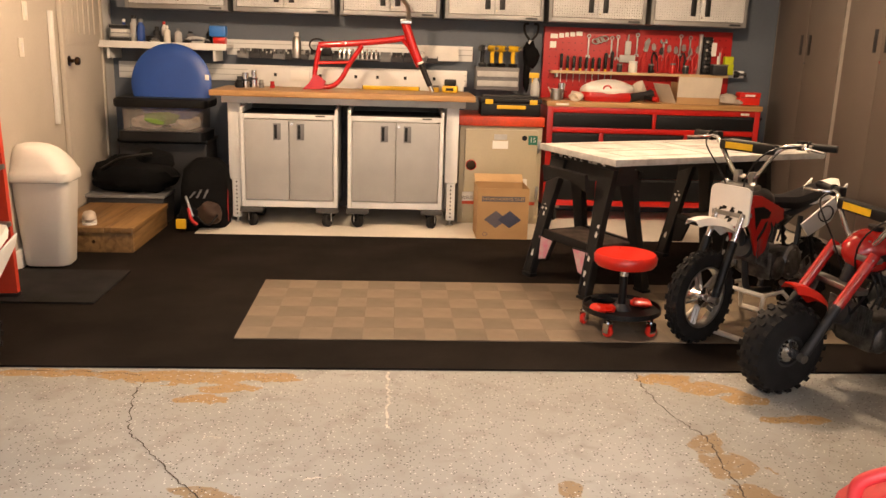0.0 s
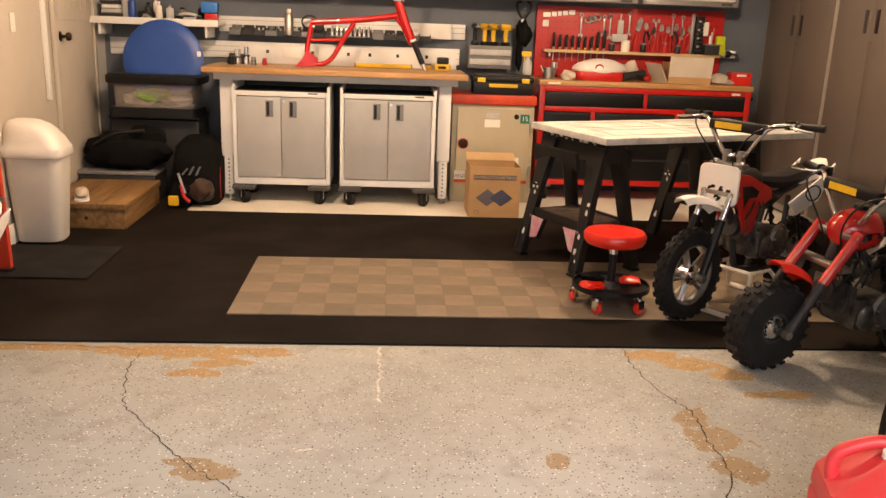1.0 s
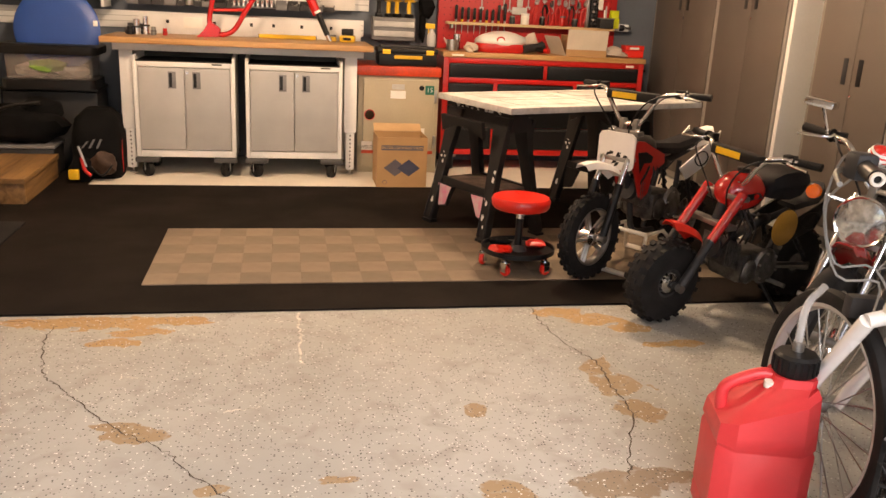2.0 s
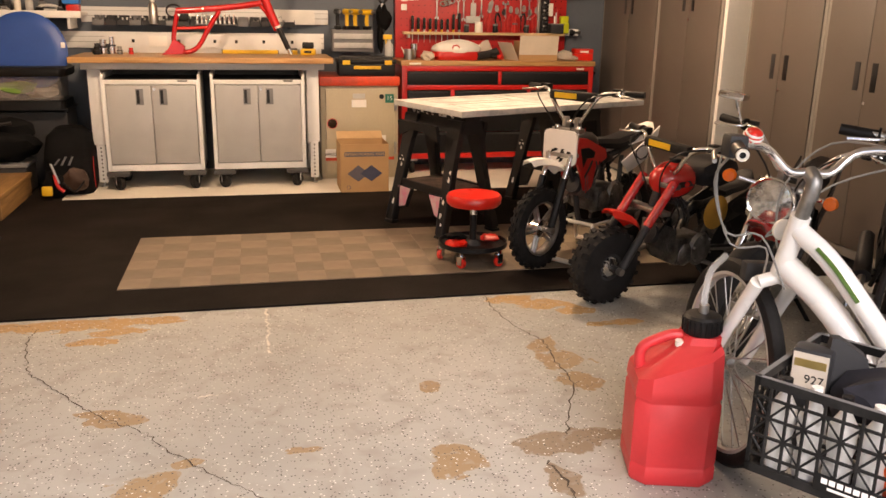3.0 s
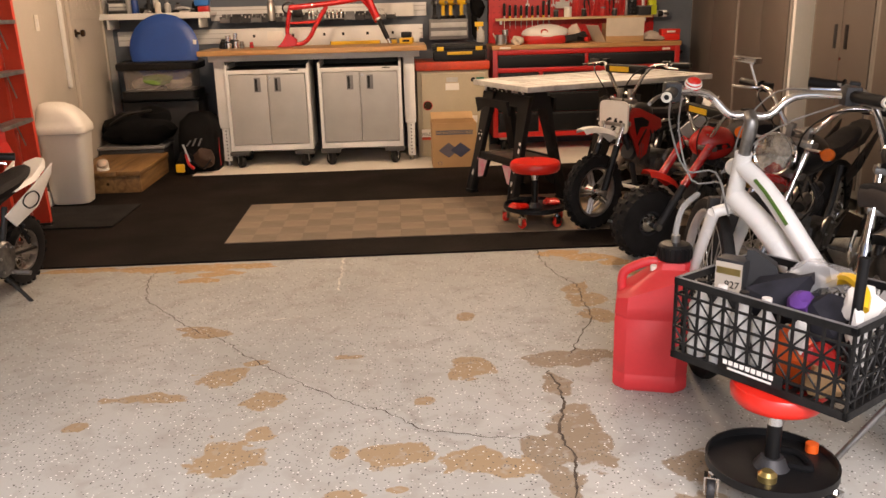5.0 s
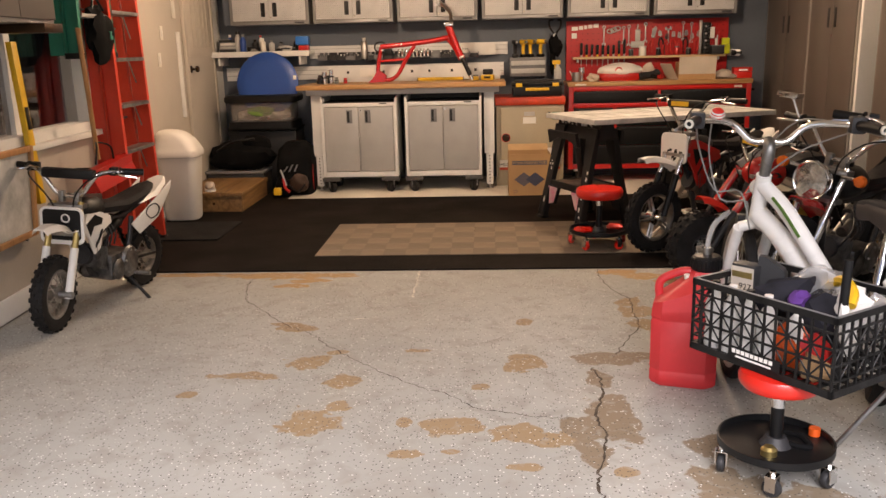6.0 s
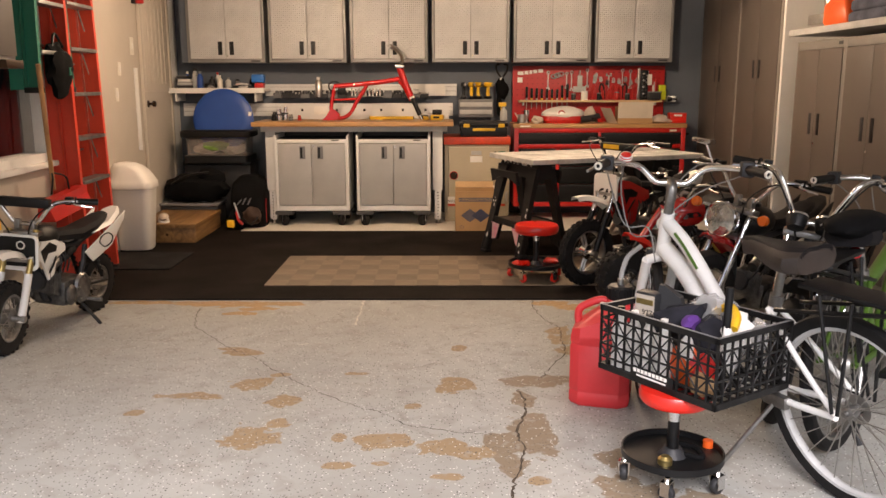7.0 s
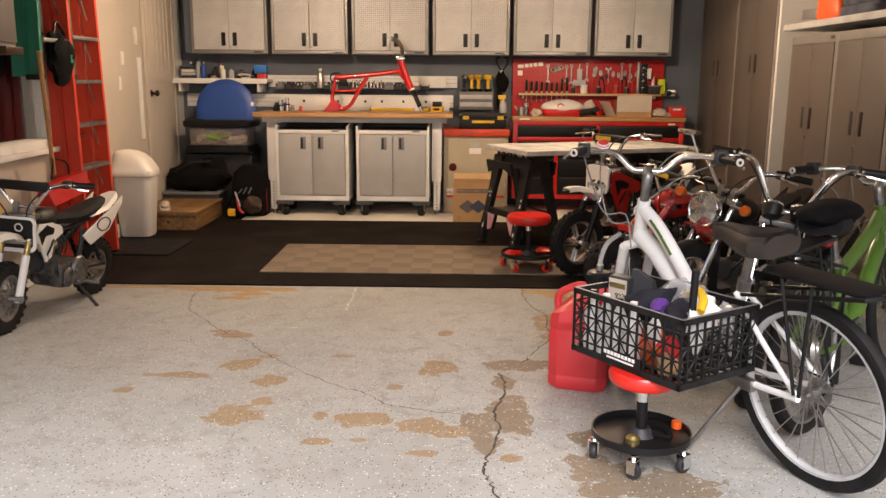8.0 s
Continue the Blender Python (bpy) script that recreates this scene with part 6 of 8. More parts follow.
for k, (x, y, z, rx, rz, mm, lab) in enumerate(((-0.20, 0.10, 0.09, 0.07, 0.075, "orange", "orange and white crumpled packet"), (-0.13, 0.09, 0.08, 0.05, 0.07, "red", "red crumpled foil packet"), (-0.16, 0.17, 0.16, 0.10, 0.07, "cloth_dk", "dark crumpled jacket in the crate"), (-0.30, 0.20, 0.19, 0.13, 0.07, "cloth_dk", "dark crumpled jacket in the crate"),
                                                (-0.10, 0.22, 0.20, 0.07, 0.06, "paper", "white crumpled plastic bag"), (-0.05, 0.12, 0.17, 0.04, 0.08, "paper", "white crumpled plastic bag"), (-0.21, 0.12, 0.22, 0.045, 0.03, "purple", "scrap of purple cloth"), (-0.06, 0.28, 0.19, 0.05, 0.05, "bag_clear", "clear crumpled plastic bag"), (-0.25, 0.29, 0.24, 0.10, 0.05, "bag_clear", "clear crumpled plastic bag"), (-0.10, 0.06, 0.05, 0.05, 0.04, "card", "scrap of brown paper"), (-0.17, 0.06, 0.16, 0.025, 0.05, "white_plastic", "white crumpled paper packet"))):
    o = in_crate("crumpled_packet" if mm not in ("cloth_dk", "purple") else "crumpled_cloth", x, y, 0.0135, lab, "packet", 20 * k, "soft things in the crate")
    bm = bmesh.new()
    blob(bm, (0, 0, z - 0.0135), rx, rx * 0.7, rz, 80 + k, 0.6)
    part("wrap", bm, M[mm], o)
o = in_crate("black_funnel", -0.38, 0.24, 0.10, "black angular plastic funnel", "funnel", 30)
bm = bmesh.new()
loft(bm, [[(-0.06, -0.03, 0.0), (0.06, -0.03, 0.0), (0.06, 0.04, 0.0), (-0.06, 0.04, 0.0)], [(-0.07, -0.02, 0.12), (0.02, -0.02, 0.16), (0.02, 0.03, 0.16), (-0.07, 0.03, 0.12)], [(-0.06, -0.01, 0.20), (-0.04, -0.01, 0.20), (-0.04, 0.02, 0.20), (-0.06, 0.02, 0.20)]])
part("cone", bm, M["dark_grey"], o)
o = in_crate("yellow_strap", -0.15, 0.20, 0.20, "yellow rubber loop on top of the crate", "strap")
part("loop", TU([(-0.06, 0.06, 0.045), (0.0, 0.04, 0.075), (0.06, 0.0, 0.06), (0.08, -0.04, 0.03)], 0.016), M["yellow"], o)
o = in_crate("black_pump", -0.06, 0.10, 0.02, "black tubular pump handle sticking up", "pump")
part("tube", TU([(0, 0, 0), (0.005, 0.01, 0.36)], 0.013, 12, 0), M["black"], o)

# ---- fuel jug ----
jug = thing("fuel_jug", pose(2.47, 2.085, 0.001, 0, 0, -16) @ Matrix.Scale(1.02, 4), "red square plastic fuel jug with black cap", "fuel jug")
CH8 = [(-0.125, -0.09), (-0.085, -0.125), (0.085, -0.125), (0.125, -0.09), (0.125, 0.09), (0.085, 0.125), (-0.085, 0.125), (-0.125, 0.09)]
bm = bmesh.new()
loft(bm, [[(x * s, y * s, z) for x, y in CH8] for s, z in ((0.93, 0.0), (1.0, 0.015), (1.0, 0.055), (0.985, 0.06), (0.985, 0.065), (1.0, 0.07), (1.0, 0.255), (0.97, 0.262), (0.97, 0.268), (1.0, 0.275))]
     + [[(x * 0.985, y * 0.97, 0.30 + (x + 0.125) * 0.10) for x, y in CH8], [(x * 0.955, y * 0.91, 0.325 + (x + 0.125) * 0.36) for x, y in CH8], [(x * 0.84 + 0.008, y * 0.75, 0.340 + (x + 0.125) * 0.37) for x, y in CH8],
        [(x * 0.44 + 0.062, y * 0.46, 0.425) for x, y in CH8], [(x * 0.42 + 0.066, y * 0.42, 0.447) for x, y in CH8]])
part("body", bm, M["jug_red"], jug)
part("handle", TU([(0.03, 0, 0.43), (-0.01, 0, 0.438), (-0.06, 0, 0.420), (-0.098, 0, 0.395), (-0.106, 0, 0.36), (-0.10, 0, 0.32)], 0.0165, 12), M["jug_red"], jug)
cp = part("cap", LA([(0, 0.448), (0.052, 0.448), (0.055, 0.453), (0.055, 0.497), (0.048, 0.505), (0.02, 0.509), (0, 0.509)], 28, Matrix.Translation((0.068, 0, 0))), M["black"], jug, "ribbed black cap")
for k in range(20):
    a = 2 * math.pi * k / 20
    part("rib", TU([(0.068 + 0.0555 * math.cos(a), 0.0555 * math.sin(a), 0.455), (0.068 + 0.0555 * math.cos(a), 0.0555 * math.sin(a), 0.494)], 0.0035, 5, 0), M["black"], cp)
part("vent_cap", TU([(0.0, -0.03, 0.415), (0.0, -0.032, 0.432)], 0.013, 12, 0), M["ivory"], jug)
part("filler_hose", TU([(0.068, 0, 0.5095), (0.07, 0.01, 0.56), (0.09, 0.05, 0.62), (0.14, 0.09, 0.66)], 0.011, 10), M["bag_clear"], jug, "clear filler hose")
part("hose_fitting", TU([(0.068, 0, 0.5092), (0.068, 0, 0.535)], 0.015, 12, 0), M["alu"], jug)


# ---- wheels, motorbikes, bicycles ----
def wheel(parent, name, x, z, r, w, rim, hub, style, knobs=0, y=0.0):
    """A spoked wheel in the x-z plane; style: number of cast spokes, or 0 for wire."""
    at = Matrix.Translation((x, y, z)) @ pose(0, 0, 0, 90, 0, 0)
    h = w * 0.95
    tyre = part(name, LA([(r - h, -w * 0.36), (r - h * 0.55, -w * 0.5), (r - h * 0.16, -w * 0.40), (r, -w * 0.14), (r, w * 0.14), (r - h * 0.16, w * 0.40), (r - h * 0.55, w * 0.5), (r - h, w * 0.36)], 48, None, True), M["tyre"], parent, at=at)
    if knobs:
        bm = bmesh.new()
        for k in range(knobs):
            for j, (off, rad) in enumerate(((-0.37, r - h * 0.13), (-0.12, r), (0.12, r), (0.37, r - h * 0.13))):
                a = 2 * math.pi * (k + 0.5 * (j % 2)) / knobs
                quad_box(bm, -r * 0.055, -w * 0.085, -w * 0.03, r * 0.055, w * 0.085, min(w * 0.09, 0.007), m=Matrix.Rotation(a, 4, "Z") @ Matrix.Translation((rad, 0, off * w)) @ pose(0, 0, 0, 0, 90, 0) @ pose(0, 0, 0, 0, 0, 90))
        tagged(part("tread", bm, M["tyre"], tyre), kind="stuff")
    ri = r - h
    part("rim", LA([(ri + 0.002, -w * 0.36), (ri + 0.002, w * 0.36), (ri - 0.010, w * 0.34), (ri - 0.016, w * 0.15), (ri - 0.016, -w * 0.15), (ri - 0.010, -w * 0.34)], 40, None, True), rim, tyre)
    hr = 0.05 if style else (0.045 if knobs else 0.022)
    part("hub", LA([(0, -w * 0.75), (hr * 0.4, -w * 0.75), (hr * 0.45, -w * 0.4), (hr, -w * 0.34), (hr, w * 0.34), (hr * 0.45, w * 0.4), (hr * 0.4, w * 0.75), (0, w * 0.75)], 22), hub, tyre)
    if style:
        for k in range(style):
            a = 2 * math.pi * k / style
            bm = bmesh.new()
            for s in (-0.09, 0.09):
                p = (hr * 0.95 * math.cos(a + s * 3), hr * 0.95 * math.sin(a + s * 3), 0)
                q = ((ri - 0.014) * math.cos(a + s), (ri - 0.014) * math.sin(a + s), 0)
                tube(bm, [p, q], 0.009, 6, 0)
            part("spoke", bm, rim, tyre)
    else:
        n = 28
        for k in range(n):
            a = 2 * math.pi * k / n
            s = 1 if k % 2 else -1
            b = a + (0.5 if (k // 2) % 2 else -0.5)
            part("spoke", TU([(hr * math.cos(b), hr * math.sin(b), s * w * 0.33), ((ri - 0.015) * math.cos(a), (ri - 0.015) * math.sin(a), s * w * 0.05)], 0.0022 if not knobs else 0.0028, 4, 0), M["steel"], tyre)
    return tyre


def motorbike(m, label, wb=0.95, rf=0.215, rr=0.205, tw=0.075, body="red", fender="white_plastic", tank="red", fork_up="chrome", fork_low="black", plate=None, cast=5, seat_z=0.66, bar_z=0.94,
              bar_half=0.36, lamp=False, tail="white_plastic", rim="alu", pad=True, stand=False, seat_white=False, knobs=26, kick=True, tank_round=False, disc=False, name="mini_dirt_bike", headz=0.70, steer=0.0, plate_dark=False, run=None, tail_k=1.0, tank_c=None, tank_r=(0.17, 0.105, 0.085), seat_row=None, gauges=False, disc_at=(0.12, 0.135), mirrors=True):
    b = thing(name, m, label, "motorbike", "motorbikes")
    fx = wb
    hx = wb - 0.30 * (headz - rf) - 0.06 if run is None else wb - run     # top of the fork
    ek = min(1.0, wb / 1.0)      # shorter bikes have shorter engines
    wheel(b, "rear_wheel", 0, rr, rr, tw * 1.1, M[rim], M["alu"], cast, knobs)
    fw = wheel(b, "front_wheel", fx, rf, rf, tw, M[rim], M["chrome" if cast or disc else "alu"], cast, knobs)
    fy = tw * 0.5 + 0.035
    for s in (-1, 1):
        lo, mid, top = Vector((fx + 0.0, s * fy, rf)), Vector((fx + (hx - fx) * 0.5, s * fy, (rf + headz) / 2)), Vector((hx, s * fy, headz))
        f = part("fork_leg", TU([lo + Vector((0, 0, -0.02)), mid], 0.020, 12, 0), M[fork_low], b)
        part("fork_tube", TU([mid, top], 0.0155 if fork_up in ("chrome", "gold") else 0.023, 12, 0), M[fork_up], f)
        part("axle_clamp", TU([lo + Vector((0, -s * 0.03, 0)), lo + Vector((0, s * 0.025, 0))], 0.018, 12, 0), M["alu"], f)
    for z, dx in ((headz - 0.02, 0.0), (headz - 0.15, 0.045)):
        part("triple_clamp", B((hx + dx - 0.03, -fy - 0.02, z - 0.012, hx + dx + 0.03, fy + 0.02, z + 0.012), bevel=0.006), M["alu"], b)
    # handlebar
    c = Vector((hx - 0.03, 0, headz + 0.02))
    rise = bar_z - headz
    pts = [c + Vector((-0.10, -bar_half, rise - 0.02)), c + Vector((-0.05, -bar_half * 0.62, rise - 0.02)), c + Vector((0.0, -bar_half * 0.42, rise * 0.75)), c + Vector((0.0, -0.06, 0.012)), c + Vector((0, 0, 0.005)), c + Vector((0.0, 0.06, 0.012)),
           c + Vector((0.0, bar_half * 0.42, rise * 0.75)), c + Vector((-0.05, bar_half * 0.62, rise - 0.02)), c + Vector((-0.10, bar_half, rise - 0.02))]
    hb = part("handlebar", TU(pts, 0.0115, 10), M["chrome"], b)
    for s in (-1, 1):
        e0, e1 = c + Vector((-0.07, s * bar_half * 0.70, rise - 0.02)), c + Vector((-0.102, s * (bar_half + 0.01), rise - 0.02))
        g = part("grip", TU([e0, e1], 0.0175, 12, 0), M["black"], hb)
        part("grip_flange", TU([e0, e0 + (e1 - e0) * 0.06], 0.026, 14, 0), M["black"], g)
        part("lever", TU([e0 + Vector((0.015, -s * 0.02, 0)), e0 + Vector((0.06, s * 0.02, -0.005)), e0 + Vector((0.055, s * 0.11, -0.015))], 0.006, 8), M["chrome"], hb)
        part("perch", B((e0.x - 0.022, e0.y - 0.018 - s * 0.03, e0.z - 0.02, e0.x + 0.022, e0.y + 0.018 - s * 0.03, e0.z + 0.022), bevel=0.006), M["black"], hb)
        part("cable", TU([e0 + Vector((0.03, -s * 0.02, 0)), c + Vector((0.10, s * bar_half * 0.45, rise * 0.75)), c + Vector((0.09, s * 0.06, 0.0)), c + Vector((0.0, s * 0.03, -0.18)), c + Vector((-0.12, s * 0.03, -0.32))], 0.004, 6), M["black"], hb)
        part("bar_clamp", B((c.x - 0.018, s * 0.04 - 0.014, c.z - 0.03, c.x + 0.018, s * 0.04 + 0.014, c.z + 0.028), bevel=0.005), M["alu"], hb)
    if pad:
        pd = part("bar_pad", B((c.x - 0.025, -bar_half * 0.40, c.z + rise * 0.62, c.x + 0.025, bar_half * 0.40, c.z + rise * 0.62 + 0.05), bevel=0.012), M["black"], hb)
        if not plate_dark:
            part("pad_print", B((c.x + 0.0253, -bar_half * 0.30, c.z + rise * 0.62 + 0.010, c.x + 0.0262, bar_half * 0.10, c.z + rise * 0.62 + 0.040)), M["yellow"], pd)
    # number plate
    if plate:
        px, pz = hx + 0.085, headz - 0.11
        pl = part("number_plate", SL([(x, y + pz) for x, y in rrect(0.22, 0.190, 0.035)], -0.006, 0.006, pose(px - 0.02, 0, 0, 90, 0, 90) @ pose(0, 0, 0.0, 0, 0, 0)), M[plate], b, "white front number plate")
        if plate_dark:
            part("plate_panel", SL([(x, y + pz + 0.005) for x, y in rrect(0.19, 0.155, 0.02)], 0.0063, 0.0072, pose(px - 0.02, 0, 0, 90, 0, 90)), M["black"], pl)
            part("plate_mark", TU([(px - 0.011, 0.02 + 0.02 * math.cos(k), pz + 0.04 + 0.02 * math.sin(k)) for k in (0, 1.3, 2.6, 3.9, 5.2)], 0.004, 5, 3, True), M["paper"], pl)
            part("plate_stripe", TU([(px - 0.011, -0.08, pz - 0.03), (px - 0.011, -0.02, pz - 0.015), (px - 0.011, 0.03, pz - 0.035), (px - 0.011, 0.085, pz - 0.02)], 0.004, 5), M["paper"], pl)
        elif plate == "white_plastic":
            rg = random.Random(5)
            for k in range(9):
                x0, z0 = rg.uniform(-0.08, 0.05), rg.uniform(-0.085, -0.02)
                part("plate_graphic", SL([(x0, pz + z0), (x0 + rg.uniform(0.015, 0.035), pz + z0 + 0.008), (x0 + 0.03, pz + z0 + 0.02), (x0 + 0.01, pz + z0 + 0.022)], 0.0065, 0.0075, pose(px - 0.02, 0, 0, 90, 0, 90)), M["black"], pl)
    # front fender
    bm = bmesh.new()
    secs = []
    high = plate is not None
    for k in range(9):
        t = k / 8
        if high:
            a = radians(124 - 52 * t)
            rad = rf + 0.125 + 0.05 * t
        else:
            a = radians(134 - 48 * t)
            rad = rf + 0.055 + 0.03 * t
        wdt = min(tw, 0.085) * (0.55 + 0.35 * math.sin(math.pi * min(1, t * 1.05 + 0.1)))
        cx, cz = fx + rad * math.cos(a), rf + rad * math.sin(a)
        n_ = Vector((math.cos(a), 0, math.sin(a)))
        secs.append([(cx - 0.004 * n_.x - 0.02 * n_.x, -wdt, cz - 0.024 * n_.z), (cx + 0.006 * n_.x, -wdt * 0.6, cz + 0.006 * n_.z), (cx + 0.010 * n_.x, 0, cz + 0.010 * n_.z), (cx + 0.006 * n_.x, wdt * 0.6, cz + 0.006 * n_.z), (cx - 0.024 * n_.x, wdt, cz - 0.024 * n_.z), (cx, wdt * 0.6, cz), (cx + 0.003 * n_.x, 0, cz + 0.003 * n_.z), (cx, -wdt * 0.6, cz)])
    loft(bm, secs)
    part("front_fender", bm, M[fender], b)
    # frame
    bm = bmesh.new()
    hd = Vector((hx + 0.0, 0, headz - 0.09))
    tube(bm, [hd, (hx - 0.20, 0, seat_z - 0.10), (0.22, 0, seat_z - 0.12), (-0.06, 0, seat_z - 0.06)], 0.018, 10)
    tube(bm, [hd + Vector((0, 0, -0.06)), (hx - 0.10, 0, 0.38), (hx - 0.16, 0, 0.20), (0.30, 0, 0.17)], 0.017, 10)
    for s in (-1, 1):
        tube(bm, [(0.30, s * 0.06, 0.17), (0.24, s * 0.07, 0.34), (0.20, s * 0.06, seat_z - 0.12)], 0.014, 8)
    part("frame", bm, M[body], b)
    part("head_tube", TU([hd + Vector((0.02, 0, -0.07)), hd + Vector((-0.012, 0, 0.06))], 0.026, 14, 0), M[body], b)
    for s in (-1, 1):
        part("swingarm", TU([(0.30, s * 0.06, 0.22), (0.12, s * (tw * 0.7 + 0.02), 0.215), (0, s * (tw * 0.7 + 0.02), rr)], 0.017, 8), M["alu"], b)
        sp_ = part("shock", TU([(0.05, s * (tw * 0.7 + 0.03), rr + 0.06), (0.16, s * 0.075, seat_z - 0.14)], 0.010, 8, 0), M["black"], b)
        part("spring", TU([(0.05 + 0.11 * t / 40 + 0.0 , s * (tw * 0.7 + 0.03) + 0.019 * math.cos(t * 0.9) + s * (0.075 - tw * 0.7 - 0.03) * t / 40, rr + 0.06 + (seat_z - 0.20 - rr) * t / 40 + 0.006 * math.sin(t * 0.9)) for t in range(6, 38)], 0.005, 5, 1), M["black" if body != "red" else "red"], sp_)
    # tank and shrouds
    if tank_round:
        bm = bmesh.new()
        tx, tz = tank_c or (hx - 0.20, seat_z - 0.005)
        blob(bm, (tx, 0, tz), *tank_r, 3, 0.04, 3)
        tk = part("fuel_tank", bm, M[tank], b)
        part("filler_cap", LA([(0, 0), (0.03, 0), (0.03, 0.018), (0, 0.022)], 18, Matrix.Translation((tx, 0, tz + tank_r[2] - 0.004))), M["black"], tk)
        for s in (-1, 1):
            part("tank_badge", SL([(-0.05, -0.012), (0.04, -0.016), (0.06, 0.012), (-0.02, 0.016)], 0, 0.003, Matrix.Translation((tx, s * (tank_r[1] - 0.002), tz)) @ pose(0, 0, 0, 90)), M["black"], tk)
    else:
        for s in (-1, 1):
            sk = 0.66 if plate_dark else 0.84
            sh = part("tank_shroud", SL([(hx - 0.10 + (x + 0.10 - hx) * sk, seat_z - 0.08 + (z + 0.08 - seat_z) * sk) for x, z in ((hx + 0.05, headz - 0.16), (hx - 0.01, headz - 0.04), (hx - 0.08, headz - 0.05), (hx - 0.17, seat_z - 0.01), (hx - 0.29, seat_z - 0.06), (hx - 0.30, seat_z - 0.12), (hx - 0.19, seat_z - 0.17), (hx - 0.16, seat_z - 0.30), (hx - 0.09, seat_z - 0.34), (hx - 0.02, seat_z - 0.18))], -0.007, 0.007, pose(0, s * 0.105, 0, 90, 0, -s * 4), bevel=0.003), M[tank], b)
            part("shroud_graphic", SL([(hx - 0.03, headz - 0.12), (hx - 0.10, seat_z - 0.04), (hx - 0.16, seat_z - 0.07), (hx - 0.15, seat_z - 0.10), (hx - 0.09, seat_z - 0.10), (hx - 0.06, seat_z - 0.15)], -0.0085, 0.0085, pose(0, s * 0.105, 0, 90, 0, -s * 4)), M["black"], sh)
        bm = bmesh.new()
        blob(bm, (hx - 0.14, 0, seat_z - 0.03), 0.13, 0.07, 0.07, 3, 0.05, 2)
        part("fuel_tank", bm, M["black"], b)
    # seat
    bm = bmesh.new()
    secs = []
    for t, (x, wd, zt, th) in enumerate(((hx - 0.13, 0.035, seat_z + 0.03, 0.05), (hx - 0.22, 0.05, seat_z, 0.06), (0.22, 0.068, seat_z - 0.015, 0.07), (0.06, 0.07, seat_z + 0.005, 0.06), (-0.06 * tail_k, 0.055, seat_z + 0.025, 0.045), (-0.11 * tail_k, 0.035, seat_z + 0.03, 0.03)) if seat_row is None else seat_row):
        if disc and seat_row is None:
            wd, zt, th = wd * 1.25, zt + 0.045 - 0.01 * abs(t - 3), th * 1.7
        secs.append([(x, -wd * 0.8, zt - th), (x, -wd, zt - th * 0.5), (x, -wd * 0.75, zt - 0.008), (x, 0, zt), (x, wd * 0.75, zt - 0.008), (x, wd, zt - th * 0.5), (x, wd * 0.8, zt - th)])
    loft(bm, secs)
    part("seat", bm, M["seat"], b)
    # tail and side plates
    bm = bmesh.new()
    loft(bm, [[(x, -wd, z - 0.01), (x, -wd * 0.7, z + 0.008), (x, wd * 0.7, z + 0.008), (x, wd, z - 0.01), (x, wd * 0.6, z - 0.014), (x, -wd * 0.6, z - 0.014)] for x, wd, z in ((0.10, 0.06, seat_z - 0.06), (-0.08 * tail_k, 0.075, seat_z - 0.035), (-0.22 * tail_k, 0.065, seat_z + 0.015), (-0.30 * tail_k, 0.03, seat_z + 0.03))])
    part("rear_fender", bm, M[tail], b)
    for s in (-1, 1):
        sp2 = part("side_plate", SL([(0.26, seat_z - 0.15), (0.18, seat_z - 0.22), (-0.02 * tail_k, seat_z - 0.16), (-0.20 * tail_k, seat_z - 0.02), (-0.22 * tail_k, seat_z + 0.03), (-0.05 * tail_k, seat_z - 0.03)], -0.005, 0.005, pose(0, s * 0.10, 0, 90), bevel=0.003), M[tail], b)
        part("side_print", TU([(0.05 + 0.07 * math.cos(k), s * 0.107, seat_z - 0.115 + 0.04 * math.sin(k)) for k in (0, 1, 2, 3, 4, 5)], 0.004, 5, 3, True), M["black"], sp2)
    # engine
    en = part("engine", B((0.30, -0.10, 0.15, 0.54, 0.10, 0.30), bevel=0.03), M["engine"], b)
    for s in (-1, 1):
        part("engine_cover", LA([(0, 0), (0.085, 0), (0.09, 0.01), (0.08, 0.025), (0.05, 0.034), (0, 0.036)], 28, Matrix.Translation((0.37, s * 0.10, 0.235)) @ pose(0, 0, 0, -90 * s)), M["engine"], en)
        part("clutch_cover", LA([(0, 0), (0.055, 0), (0.06, 0.01), (0.045, 0.022), (0, 0.024)], 24, Matrix.Translation((0.485, s * 0.10, 0.215)) @ pose(0, 0, 0, -90 * s)), M["engine"], en)
    for k in range(7):
        part("fin", B((0.535 + k * 0.018, -0.075, 0.215 + k * 0.006, 0.543 + k * 0.018, 0.075, 0.345 + k * 0.006), bevel=0.004), M["engine"], en)
    part("cylinder", TU([(0.53, 0, 0.28), (0.68, 0, 0.325)], 0.052, 16, 0), M["dark_grey"], en)
    part("carburettor", TU([(0.52, 0, 0.37), (0.42, 0, 0.40)], 0.028, 12, 0), M["engine"], en)
    for s in (-1, 1):
        for k in range(6):
            a = radians(60 * k + 15)
            part("cover_bolt", TU([(0.37 + 0.072 * math.cos(a), s * 0.128, 0.235 + 0.072 * math.sin(a)), (0.37 + 0.072 * math.cos(a), s * 0.137, 0.235 + 0.072 * math.sin(a))], 0.006, 6, 0), M["steel"], en)
    part("intake_hose", TU([(0.42, 0.02, 0.40), (0.36, 0.03, 0.44), (0.27, 0.0, 0.43)], 0.024, 10), M["black"], en)
